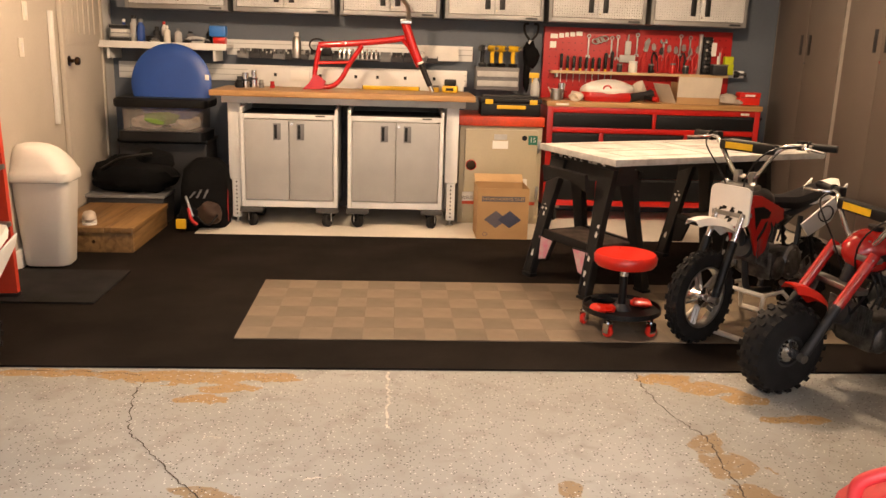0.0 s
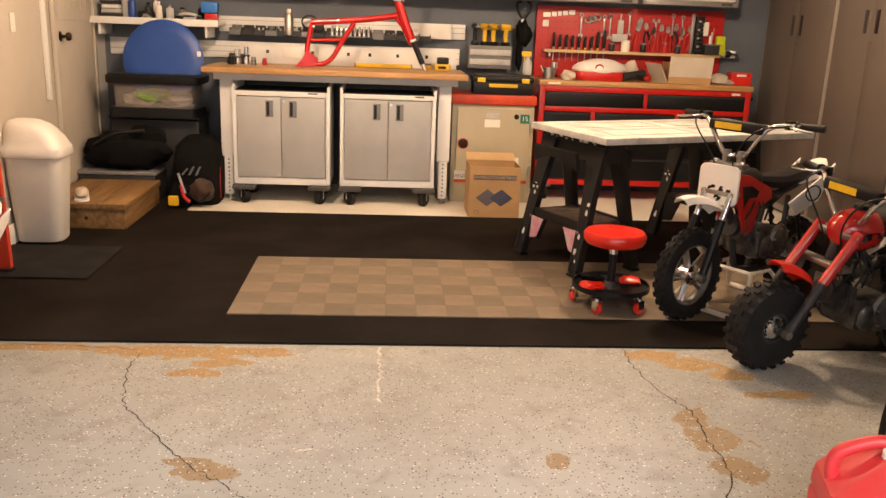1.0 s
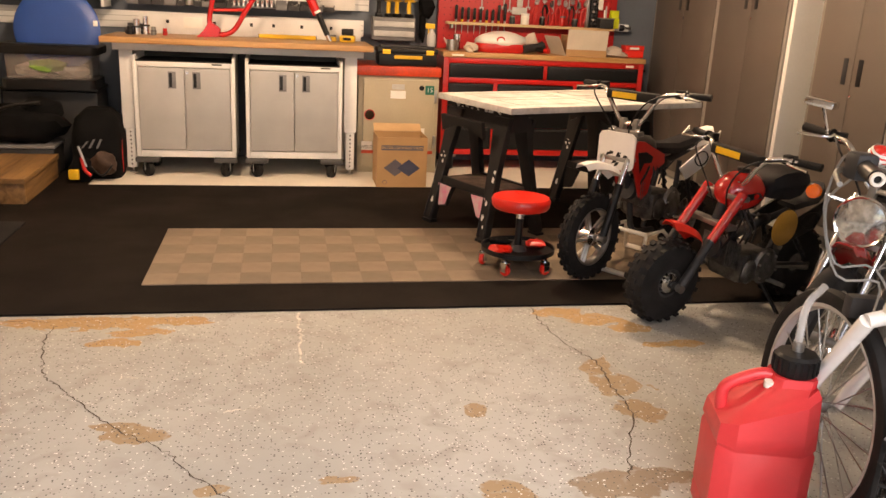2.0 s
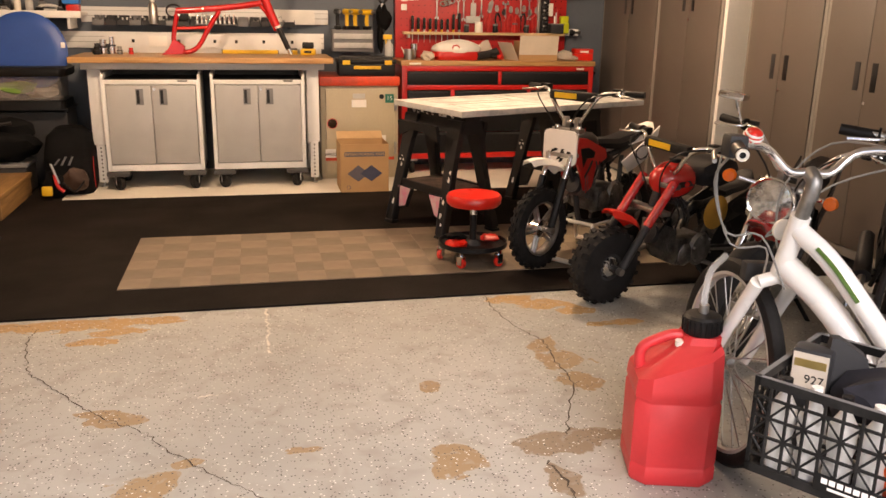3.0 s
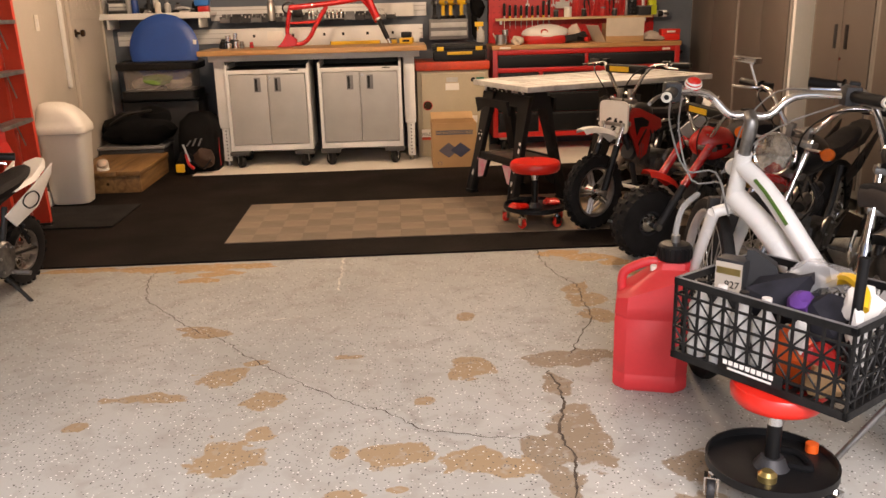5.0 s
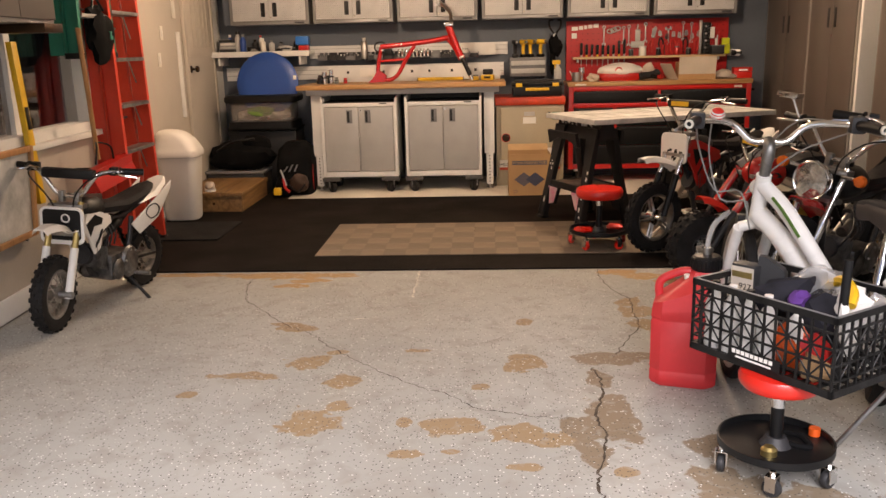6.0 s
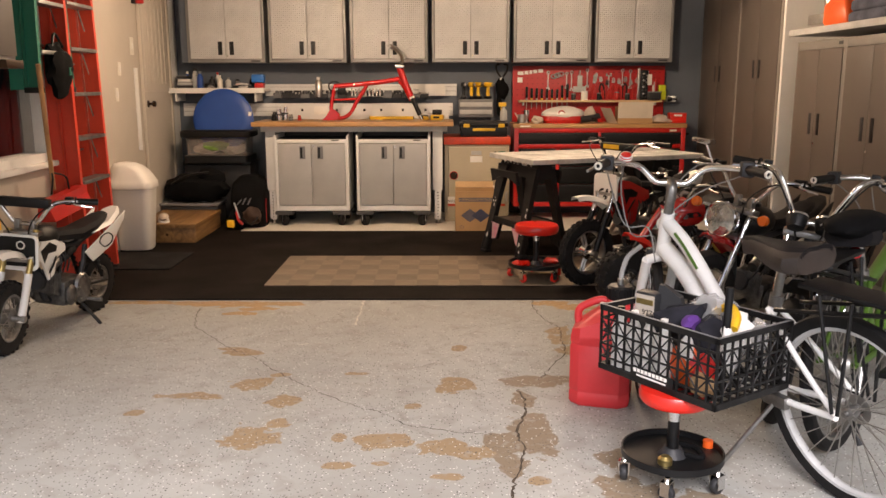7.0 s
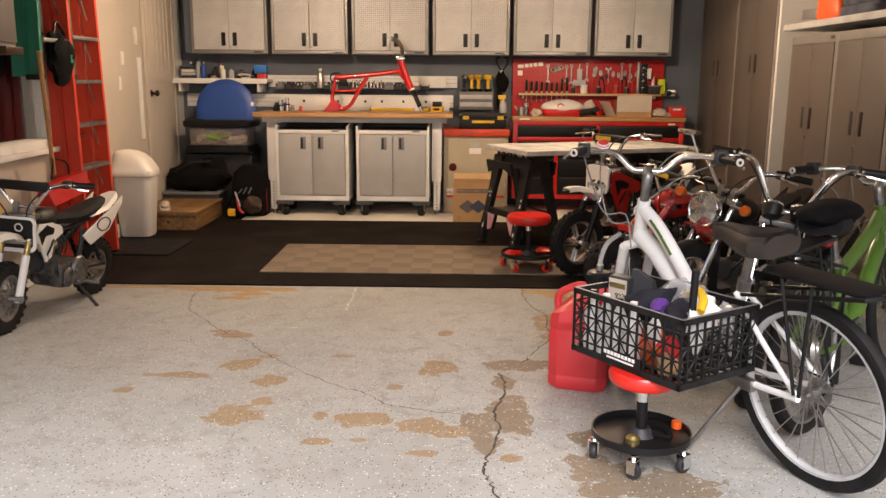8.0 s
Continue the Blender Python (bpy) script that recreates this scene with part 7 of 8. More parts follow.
    part("spark_cable", TU([(0.66, 0.05, 0.33), (0.64, 0.09, 0.42), (0.54, 0.05, 0.47), (0.46, 0.0, 0.50)], 0.006, 6), M["black"], en)
    for k in range(3):
        part("fuel_line", TU([(0.50 + 0.03 * k, 0.04, 0.50), (0.47 + 0.04 * k, 0.085, 0.42), (0.44 + 0.05 * k, 0.06, 0.34)], 0.005, 6), M["dark_grey"], en)
    ex = part("exhaust", TU([(0.66, -0.04, 0.28), (0.64, -0.10, 0.20), (0.48, -0.13, 0.20), (0.25, -0.135, 0.27), (0.10, -0.135, 0.36)], 0.016, 10), M["steel"], b)
    part("silencer", TU([(0.10, -0.135, 0.36), (-0.16, -0.135, 0.47)], 0.036, 14, 0, taper=0.03), M["dark_grey"], ex)
    for s in (-1, 1):
        part("footpeg", TU([(0.32, s * 0.09, 0.16), (0.32, s * 0.21, 0.165)], 0.012, 8, 0), M["alu"], b)
    part("kick_lever", TU([(0.34, -0.14, 0.22), (0.26, -0.17, 0.26), (0.24, -0.17, 0.36)], 0.009, 8), M["chrome"], b)
    part("chain_guard", TU([(0.30, 0.105, 0.24), (0.02, tw * 0.7 + 0.045, rr + 0.03)], 0.008, 6, 0), M["black"], b)
    if disc:
        part("side_disc", LA([(0, 0), (0.085, 0), (0.088, 0.004), (0.08, 0.008), (0, 0.008)], 30, Matrix.Translation((disc_at[0], 0.135, disc_at[1])) @ pose(0, 0, 0, -90)), M["brass"], b, "round amber number disc")
    if kick:
        part("kickstand", TU([(0.30, 0.08, 0.16), (0.27, 0.16, 0.06), (0.26, 0.20, 0.012)], 0.010, 8, 0), M["black"], b)
        part("stand_foot", B((0.235, 0.185, 0.001, 0.29, 0.225, 0.010), bevel=0.003), M["black"], b)
    if stand:
        bm = bmesh.new()
        for s in (-1, 1):
            tube(bm, [(0.72, s * 0.21, 0.015), (0.54, s * 0.12, 0.20), (0.38, s * 0.12, 0.20), (0.22, s * 0.21, 0.015)], 0.011, 8, 0)
        tube(bm, [(0.72, -0.21, 0.015), (0.72, 0.21, 0.015)], 0.014, 8, 0)
        tube(bm, [(0.22, -0.21, 0.015), (0.22, 0.21, 0.015)], 0.014, 8, 0)
        tube(bm, [(0.54, -0.12, 0.20), (0.54, 0.12, 0.20)], 0.012, 8, 0)
        part("lift_stand", bm, M["ivory"], b, "pale tubular lift stand")
    if lamp:
        lp = part("headlamp", LA([(0, -0.11), (0.05, -0.10), (0.085, -0.04), (0.092, 0.0), (0.088, 0.006), (0.08, 0.0), (0.03, -0.05), (0, -0.06)], 30, Matrix.Translation((hx + 0.15, 0, headz - 0.06)) @ pose(0, 0, 0, 0, 90, 0)), M["chrome"], b, "chrome round headlamp")
        part("lens", LA([(0, 0.012), (0.05, 0.008), (0.081, 0.0005), (0.081, -0.003), (0, -0.002)], 30, Matrix.Translation((hx + 0.15, 0, headz - 0.06)) @ pose(0, 0, 0, 0, 90, 0)), M["lens"], lp)
        for s in (-1, 1):
            si = part("turn_signal", LA([(0, -0.022), (0.024, -0.015), (0.028, 0.0), (0.024, 0.015), (0, 0.022)], 20, Matrix.Translation((hx + 0.09, s * 0.20, headz - 0.02)) @ pose(0, 0, 0, 0, 90, 0)), M["amber"], b, "amber turn signal")
            part("signal_stalk", TU([(hx + 0.05, s * 0.09, headz - 0.03), (hx + 0.08, s * 0.165, headz - 0.02)], 0.009, 8, 0), M["chrome"], si)
            if s > 0 or not mirrors:
                continue
            mi = part("mirror", B((c.x - 0.03, s * (bar_half - 0.06) - 0.055, bar_z + 0.10, c.x + 0.04, s * (bar_half - 0.06) + 0.055, bar_z + 0.128), bevel=0.010), M["chrome" if s < 0 else "dark_grey"], b)
            part("mirror_stalk", TU([(c.x - 0.05, s * (bar_half - 0.10), bar_z), (c.x - 0.02, s * (bar_half - 0.06), bar_z + 0.10)], 0.006, 8, 0), M["chrome"], mi)
    for o in b.children:
        if o.name.split(".")[0] in ("engine", "exhaust", "footpeg", "kick_lever"):
            o.matrix_basis = Matrix.Translation((0, 0, 0.11 if stand else 0.0)) @ Matrix.Diagonal((ek, 1, 1, 1)) @ o.matrix_basis
    if gauges:
        for s in (-1, 1):
            gz = headz + 0.05
            gg = part("gauge", LA([(0, -0.05), (0.034, -0.045), (0.042, -0.01), (0.042, 0.012), (0, 0.012)], 22, Matrix.Translation((hx + 0.05, s * 0.055, gz)) @ pose(0, 0, 0, 0, -35, 0)), M["black"], b, "round black instrument can")
            part("gauge_ring", LA([(0.036, 0.0125), (0.044, 0.0125), (0.044, 0.004), (0.0425, 0.004)], 22, Matrix.Translation((hx + 0.05, s * 0.055, gz)) @ pose(0, 0, 0, 0, -35, 0), True), M["chrome"], gg)
    if steer:
        turn = Matrix.Translation((hx + 0.05, 0, 0)) @ pose(0, 0, 0, 0, 0, steer) @ Matrix.Translation((-hx - 0.05, 0, 0))
        for o in b.children:
            if o.name.split(".")[0] in ("front_wheel", "fork_leg", "triple_clamp", "handlebar", "number_plate", "front_fender", "headlamp", "turn_signal", "mirror", "gauge"):
                o.matrix_basis = turn @ o.matrix_basis
    return b


def on_wheels(front, yaw, wb, lift=0.0, lean=0.0):
    """A pose whose front wheel stands at the given floor point, heading by yaw."""
    a = radians(yaw)
    return pose(front[0] - wb * math.cos(a), front[1] - wb * math.sin(a), lift, 0, 0, yaw) @ pose(0, 0, 0, lean, 0, 0)


motorbike(on_wheels((2.742, 4.154), -147, 0.88, 0.0165, 0), "white and red mini dirt bike on a lift stand", wb=0.88, rf=0.222, rr=0.205, tw=0.075, body="dark_grey", fender="white_plastic", tank="red", plate="white_plastic", cast=5, seat_z=0.68, bar_z=0.95, headz=0.76, bar_half=0.37, stand=True, kick=False, name="mini_dirt_bike", tail_k=0.62)
motorbike(on_wheels((2.884, 3.60), -160, 0.86, 0.0015, -4), "red vintage mini bike with fat knobby tyres", wb=0.86, rf=0.192, rr=0.192, tw=0.13, body="dark_grey", fender="vinyl_red", tank="tank_red", fork_up="tank_red", fork_low="dark_grey", plate=None, cast=0, seat_z=0.55, bar_z=0.785, headz=0.60, bar_half=0.35, tank_round=True, tail="black", disc=True, rim="dark_grey", name="vintage_mini_bike", knobs=22,
          run=0.30, tail_k=0.4, tank_c=(0.465, 0.585), tank_r=(0.135, 0.10, 0.095), disc_at=(0.27, 0.43), seat_row=((0.345, 0.05, 0.62, 0.06), (0.32, 0.085, 0.655, 0.10), (0.26, 0.10, 0.68, 0.13), (0.20, 0.105, 0.685, 0.14), (0.12, 0.10, 0.68, 0.12), (0.06, 0.07, 0.66, 0.08)))
motorbike(on_wheels((3.06, 2.73), -134, 1.06, 0.0015, -8), "red street motorbike with chrome headlamp and mirrors", wb=1.06, rf=0.27, rr=0.26, tw=0.085, body="dark_grey", fender="candy", tank="black", fork_up="chrome", fork_low="chrome", plate=None, cast=0, seat_z=0.66, bar_z=0.92, headz=0.76, bar_half=0.37, lamp=True, tank_round=True, tail="black", rim="chrome", pad=False, knobs=0, name="street_motorbike", steer=-10)
motorbike(on_wheels((3.10, 1.88), -127, 1.06, 0.0015, -7), "black street motorbike with high chrome handlebars and gauges", wb=1.06, rf=0.26, rr=0.26, tw=0.085, body="dark_grey", fender="black", tank="black", fork_up="chrome", fork_low="chrome", plate=None, cast=0, seat_z=0.64, bar_z=1.0, headz=0.77, bar_half=0.34, tank_round=True, tail="black", rim="chrome", pad=False, knobs=0, name="street_motorbike", steer=14, gauges=True)
motorbike(on_wheels((-0.505, 2.715), -99, 0.84, 0.0015, -5), "white mini dirt bike with black graphics on its kickstand", wb=0.84, rf=0.19, rr=0.18, tw=0.07, body="dark_grey", fender="white_plastic", tank="white_plastic", fork_up="gold", fork_low="white_plastic", plate="white_plastic", cast=0, seat_z=0.58, bar_z=0.77, headz=0.62, bar_half=0.33, rim="alu", name="mini_dirt_bike", knobs=24, steer=10, plate_dark=True, tail_k=0.75)


def bicycle(m, label, color, wb, r, saddle_z, stem_z, step=True, rack=False, bars="swept", saddle="seat", kick=True, mud=True, lamp=False, rim="alu", dark_tyre=0.045, steer=0.0, bell=False, hz=0.74, trail=0.20):
    b = thing("bicycle", m, label, "bicycle", "bicycles")
    wheel(b, "rear_wheel", 0, r, r, dark_tyre, M[rim], M["alu"], 0, 0)
    wheel(b, "front_wheel", wb, r, r, dark_tyre, M[rim], M["alu"], 0, 0)
    hx = wb - trail
    bb = (0.43, 0.29)
    st = (0.30, saddle_z - 0.20)
    mt = M[color]
    part("head_tube", TU([(hx + 0.045, 0, hz - 0.12), (hx - 0.005, 0, hz + 0.06)], 0.027, 16, 0), mt, b)
    part("down_tube", TU([(hx + 0.03, 0, hz - 0.09), (hx - 0.12, 0, hz - 0.20), (bb[0] + 0.05, 0, bb[1] + 0.03)], 0.036, 16), mt, b, "thick painted down tube")
    part("top_tube", TU([(hx + 0.0, 0, hz + 0.02), (hx - 0.13, 0, hz - 0.05 if not step else hz - 0.08), (0.45, 0, 0.42 if step else 0.60), (0.36, 0, 0.37 if step else 0.58)], 0.028, 14), mt, b)
    if color == "white_bike":
        part("tube_graphic", TU([(hx - 0.07, 0.026, hz - 0.01), (hx - 0.12, 0.028, hz - 0.05), (hx - 0.19, 0.027, hz - 0.13)], 0.006, 6), M["green_bike"], b)
    part("seat_tube", TU([(bb[0], 0, bb[1]), (st[0], 0, st[1])], 0.019, 12, 0), mt, b)
    part("bottom_bracket", TU([(bb[0], -0.04, bb[1]), (bb[0], 0.04, bb[1])], 0.026, 14, 0), mt, b)
    for s in (-1, 1):
        part("chain_stay", TU([(bb[0] - 0.02, s * 0.03, bb[1]), (0.18, s * 0.055, r - 0.02), (0, s * 0.065, r)], 0.012, 10), mt, b)
        part("seat_stay", TU([(st[0] + 0.02, s * 0.022, st[1] - 0.04), (0.16, s * 0.05, r + 0.14), (0, s * 0.065, r)], 0.010, 10), mt, b)
        fk = part("fork_blade", TU([(hx + 0.055, s * 0.055, hz - 0.15), (wb - 0.05, s * 0.058, r + 0.10), (wb, s * 0.055, r)], 0.021, 10, taper=0.016), mt, b)
        part("fork_crown", TU([(hx + 0.05, 0, hz - 0.13), (hx + 0.055, s * 0.055, hz - 0.15)], 0.020, 10, 0), mt, fk)
        part("crank", TU([(bb[0], s * 0.055, bb[1]), (bb[0] + s * 0.16, s * 0.075, bb[1] - 0.05)], 0.010, 8, 0), M["alu"], b)
        part("pedal", B((bb[0] + s * 0.16 - 0.045, s * 0.08 + (0 if s > 0 else -0.09), bb[1] - 0.065, bb[0] + s * 0.16 + 0.045, s * 0.08 + (0.09 if s > 0 else 0), bb[1] - 0.04), bevel=0.005), M["black"], b)
    part("chain_ring", LA([(0.06, -0.002), (0.085, -0.002), (0.085, 0.002), (0.06, 0.002)], 32, Matrix.Translation((bb[0], -0.05, bb[1])) @ pose(0, 0, 0, 90), True), M["alu"], b)
    part("cassette", LA([(0.02, -0.012), (0.05, -0.012), (0.03, 0.012), (0.02, 0.012)], 24, Matrix.Translation((0, -0.045, r)) @ pose(0, 0, 0, 90), True), M["steel"], b)
    part("chain", TU([(0.0, -0.048, r + 0.045), (bb[0], -0.05, bb[1] + 0.083)], 0.004, 5, 0), M["dark_grey"], b)
    part("derailleur", TU([(0, -0.06, r - 0.02), (0.03, -0.06, r - 0.09), (0.01, -0.055, r - 0.14)], 0.012, 8), M["dark_grey"], b)
    part("seat_post", TU([(st[0], 0, st[1]), (st[0] - 0.035, 0, saddle_z - 0.075)], 0.0145, 12, 0), M["alu"], b)
    part("seat_clamp", TU([(st[0] + 0.006, 0, st[1] - 0.03), (st[0] - 0.004, 0, st[1] + 0.01)], 0.024, 14, 0), M["alu"], b)
    bm = bmesh.new()
    sx = st[0] - 0.035
    secs = []
    for x, wd, zz in ((sx + 0.17, 0.018, -0.01), (sx + 0.12, 0.03, 0.0), (sx + 0.05, 0.045, -0.002), (sx - 0.03, 0.088, 0.0), (sx - 0.09, 0.110, 0.006), (sx - 0.135, 0.088, 0.01)):
        z = saddle_z + zz
        secs.append([(x, wd * py, z + pz * (0.7 if wd < 0.04 else 1.0)) for py, pz in ((-0.55, -0.085), (-0.86, -0.075), (-1.0, -0.048), (-0.95, -0.022), (-0.75, -0.007), (-0.4, 0.0), (0.0, -0.003), (0.4, 0.0), (0.75, -0.007), (0.95, -0.022), (1.0, -0.048), (0.86, -0.075), (0.55, -0.085))])
    loft(bm, secs)
    sd = part("saddle", bm, M["brown_seat"] if saddle == "brown" else M["seat"], b, "wide padded saddle")
    if saddle == "brown":
        bm = bmesh.new()
        loft(bm, [[(x, y * 0.9, z + 0.004) for x, y, z in s[3:10]] + [(x, y * 0.8, z - 0.01) for x, y, z in reversed(s[3:10])] for s in secs])
        part("saddle_top", bm, M["seat"], sd, "black saddle top")
    # stem and bars
    part("steerer", TU([(hx - 0.008, 0, hz + 0.06), (hx - 0.03, 0, stem_z - 0.02)], 0.019, 14, 0), M["alu"], b)
    part("stem", TU([(hx - 0.03, 0, stem_z - 0.03), (hx - 0.035, 0, stem_z + 0.015), (hx - 0.005, 0, stem_z + 0.035)], 0.021, 12), M["alu"], b)
    c = Vector((hx - 0.005, 0, stem_z + 0.035))
    hw = 0.30
    hb = part("handlebar", TU([c + Vector((-0.21, -hw, 0.075)), c + Vector((-0.09, -hw * 0.85, 0.075)), c + Vector((0.0, -hw * 0.45, 0.06)), c + Vector((0.0, -0.06, 0.0)), c, c + Vector((0.0, 0.06, 0.0)), c + Vector((0.0, hw * 0.45, 0.06)), c + Vector((-0.09, hw * 0.85, 0.075)), c + Vector((-0.21, hw, 0.075))], 0.0125, 10), M["chrome"], b)
    for s in (-1, 1):
        e0, e1 = c + Vector((-0.10, s * hw * 0.87, 0.076)), c + Vector((-0.215, s * hw * 1.005, 0.075))
        part("grip", TU([e0, e1], 0.0175, 12, 0), M["black"], hb)
        part("shifter", B((e0.x - 0.012, e0.y - 0.025, e0.z - 0.03, e0.x + 0.04, e0.y + 0.025, e0.z + 0.028), bevel=0.01), M["dark_grey"], hb)
        part("brake_lever", TU([e0 + Vector((0.03, -s * 0.03, -0.005)), e0 + Vector((0.045, s * 0.03, -0.02)), e0 + Vector((-0.05, s * 0.075, -0.03))], 0.006, 8), M["alu"], hb)
        part("brake_cable", TU([e0 + Vector((0.04, -s * 0.03, 0)), c + Vector((0.12, s * 0.15 + 0.03, 0.06)), c + Vector((0.17, s * 0.10 + 0.07, -0.08)), c + Vector((0.13, s * 0.07 + 0.05, -0.24)), (hx + 0.09, s * 0.03, hz - 0.06), (hx + 0.08, s * 0.03, hz - 0.16)], 0.0032, 6), M["cable"], hb)
        part("gear_cable", TU([e0 + Vector((0.02, 0, -0.02)), c + Vector((0.08, s * 0.17 + 0.05, -0.05)), c + Vector((0.10, s * 0.06 + 0.09, -0.20)), (hx + 0.07, s * 0.03 + 0.03, hz - 0.02), (hx - 0.06, s * 0.04, hz - 0.13)], 0.0032, 6), M["cable"], hb)
        part("bar_end", LA([(0.008, -0.004), (0.014, -0.004), (0.0155, 0.0), (0.014, 0.005), (0.008, 0.005)], 16, Matrix.Translation(e1 + (e1 - e0).normalized() * 0.006) @ (e1 - e0).to_track_quat("Z", "Y").to_matrix().to_4x4(), True), M["ivory"], hb)
    if bell:
        bl_ = part("bell", LA([(0, 0.0), (0.024, 0.0), (0.026, 0.006), (0.021, 0.020), (0.010, 0.028), (0, 0.030)], 20, Matrix.Translation(c + Vector((-0.02, 0.185, 0.085))) @ pose(0, 0, 0, 0, -30, 0)), M["vinyl_red"], hb, "red and white striped bell")
        for q, qr in ((0.006, 0.0262), (0.016, 0.0232)):
            part("stripe", LA([(qr, q), (qr + 0.0006, q + 0.002), (qr - 0.0022, q + 0.006)], 20, Matrix.Translation(c + Vector((-0.02, 0.185, 0.085))) @ pose(0, 0, 0, 0, -30, 0)), M["white_plastic"], bl_)
    part("brake_caliper", B((wb - 0.10, -0.045, 2 * r - 0.03, wb - 0.06, 0.045, 2 * r + 0.03), bevel=0.01), M["dark_grey"], b)
    part("reflector", LA([(0, 0), (0.03, 0), (0.03, 0.012), (0, 0.014)], 18, Matrix.Translation((hx + 0.065, 0, hz + 0.0)) @ pose(0, 0, 0, 0, 90, 0)), M["white_plastic"], b)
    if rack:
        rk = part("rear_rack", TU([(st[0] - 0.05, -0.06, st[1] - 0.02), (-0.25, -0.065, 2 * r + 0.075), (-0.27, 0, 2 * r + 0.075), (-0.25, 0.065, 2 * r + 0.075), (st[0] - 0.05, 0.06, st[1] - 0.02)], 0.008, 8, 0), M["black"], b, "black rear luggage rack")
        part("rack_deck", B((-0.24, -0.055, 2 * r + 0.07, 0.16, 0.055, 2 * r + 0.085), bevel=0.004), M["black"], rk)
        for s in (-1, 1):
            part("rack_stay", TU([(-0.06, s * 0.07, 2 * r + 0.07), (-0.02, s * 0.085, r + 0.02)], 0.006, 6, 0), M["black"], rk)
            part("rack_stay", TU([(0.06, s * 0.07, 2 * r + 0.07), (0.0, s * 0.085, r + 0.02)], 0.006, 6, 0), M["black"], rk)
    if lamp:
        part("tail_lamp", LA([(0, -0.02), (0.022, -0.018), (0.026, 0.0), (0.018, 0.018), (0, 0.02)], 18, Matrix.Translation((sx - 0.06, 0.0, saddle_z - 0.11)) @ pose(0, 0, 0, 0, -90, 0)), M["red_lens"], b, "red tail lamp")
        bm = bmesh.new()
        blob(bm, (sx - 0.04, 0, saddle_z - 0.0), 0.17, 0.115, 0.055, 4, 0.1, 3)
        part("saddle_cover", bm, M["black_matte"], b, "black gel saddle cover")
        part("cover_print", TU([(sx - 0.10, 0.115, saddle_z), (sx - 0.04, 0.118, saddle_z + 0.004), (sx + 0.02, 0.115, saddle_z)], 0.003, 5), M["paper"], b)
    if kick:
        part("kickstand", TU([(0.25, 0.06, r - 0.03), (0.38, 0.215, 0.03)], 0.009, 10, 0), M["alu"], b)
        part("stand_bracket", B((0.20, 0.045, r - 0.05, 0.30, 0.075, r - 0.005), bevel=0.006), M["alu"], b)
    if steer:
        axis = Vector((-0.05, 0, 0.18)).normalized()
        pivot = Vector((hx, 0, hz + 0.04))
        turn = Matrix.Translation(pivot) @ Matrix.Rotation(radians(steer), 4, axis) @ Matrix.Translation(-pivot)
        for o in b.children:
            if o.name.split(".")[0] in ("front_wheel", "fork_blade", "steerer", "stem", "handlebar", "brake_caliper", "reflector"):
                o.matrix_basis = turn @ o.matrix_basis
    return b


bicycle(pose(3.125, 1.135, 0.001, 0, 0, 115.5) @ pose(0, 0, 0, -7, 0, 0), "white step-through bicycle with a black rear rack", "white_bike", 1.10, 0.328, 0.848, 0.955, True, True, "swept", "brown", rim="pale_grey", steer=-33, bell=True, hz=0.81, trail=0.25)
bicycle(pose(3.28, 1.57, 0.001, 0, 0, 47) @ pose(0, 0, 0, -5, 0, 0), "green bicycle with a black gel saddle cover", "green_bike", 1.05, 0.33, 0.83, 0.86, False, True, "swept", "seat", lamp=True)
# ---- right side: closets and lockers ----


def tall_unit(name, y0, y1, z0, z1, fx, label, group, frame_mat, two=True, hz=1.43):
    u = thing(name, pose(fx, y1, 0, 0, 0, -90), label, "cabinet", group)
    w = y1 - y0
    part("body", B((0, 0.012, z0, w, 5.015 - fx, z1)), M[frame_mat], u)
    part("stile", B((0.0, -0.006, z0, 0.028, 0.0115, z1), (w - 0.028, -0.006, z0, w, 0.0115, z1), (0.028, -0.006, z0, w - 0.028, 0.0115, z0 + 0.05), (0.028, -0.006, z1 - 0.06, w - 0.028, 0.0115, z1), bevel=0.002), M[frame_mat], u)
    for k, (a, b) in enumerate(((0.031, w / 2 - 0.0015), (w / 2 + 0.0015, w - 0.031))):
        d = part("door", B((a, -0.012, z0 + 0.053, b, 0.008, z1 - 0.063), bevel=0.003), M["taupe"], u, "tall taupe door")
        x = b - 0.085 if k == 0 else a + 0.045
        part("handle", B((x, -0.0155, hz - 0.07, x + 0.04, -0.0125, hz + 0.08), bevel=0.001), M["dark_grey" if k == 0 else "black"], d, "dark recessed handle")
    part("lock", R(((w / 2 + 0.02, -0.016, hz - 0.13), (w / 2 + 0.02, -0.0122, hz - 0.13), 0.009)), M["chrome"], u)
    part("nameplate", B((w - 0.10, -0.0075, z1 - 0.04, w - 0.04, -0.0062, z1 - 0.018)), M["dark_grey"], u)
    return u


tall_unit("tall_closet", 6.30, 7.405, 0.02, 2.42, 4.42, "full-height taupe closet with double doors", "tall closets", "taupe_frame", hz=1.44)
tall_unit("tall_closet", 5.345, 6.297, 0.02, 2.42, 4.42, "full-height taupe closet with double doors", "tall closets", "taupe_frame", hz=1.47)
for y0 in (4.235, 3.465, 2.695):
    lk = tall_unit("steel_locker", y0, y0 + 0.767, 0.10, 1.655, 4.42, "tall grey steel locker with double doors", "steel lockers", "locker_frame", hz=1.07)
    for x in (0.05, 0.717):
        for y in (0.05, 0.5):
            part("foot", TU([(x, y, 0.001), (x, y, 0.0995)], 0.02, 12, 0), M["steel"], lk)
tsh = thing("locker_shelf", pose(4.36, 2.70, 1.70), "thick white shelf above the steel lockers", "shelf")
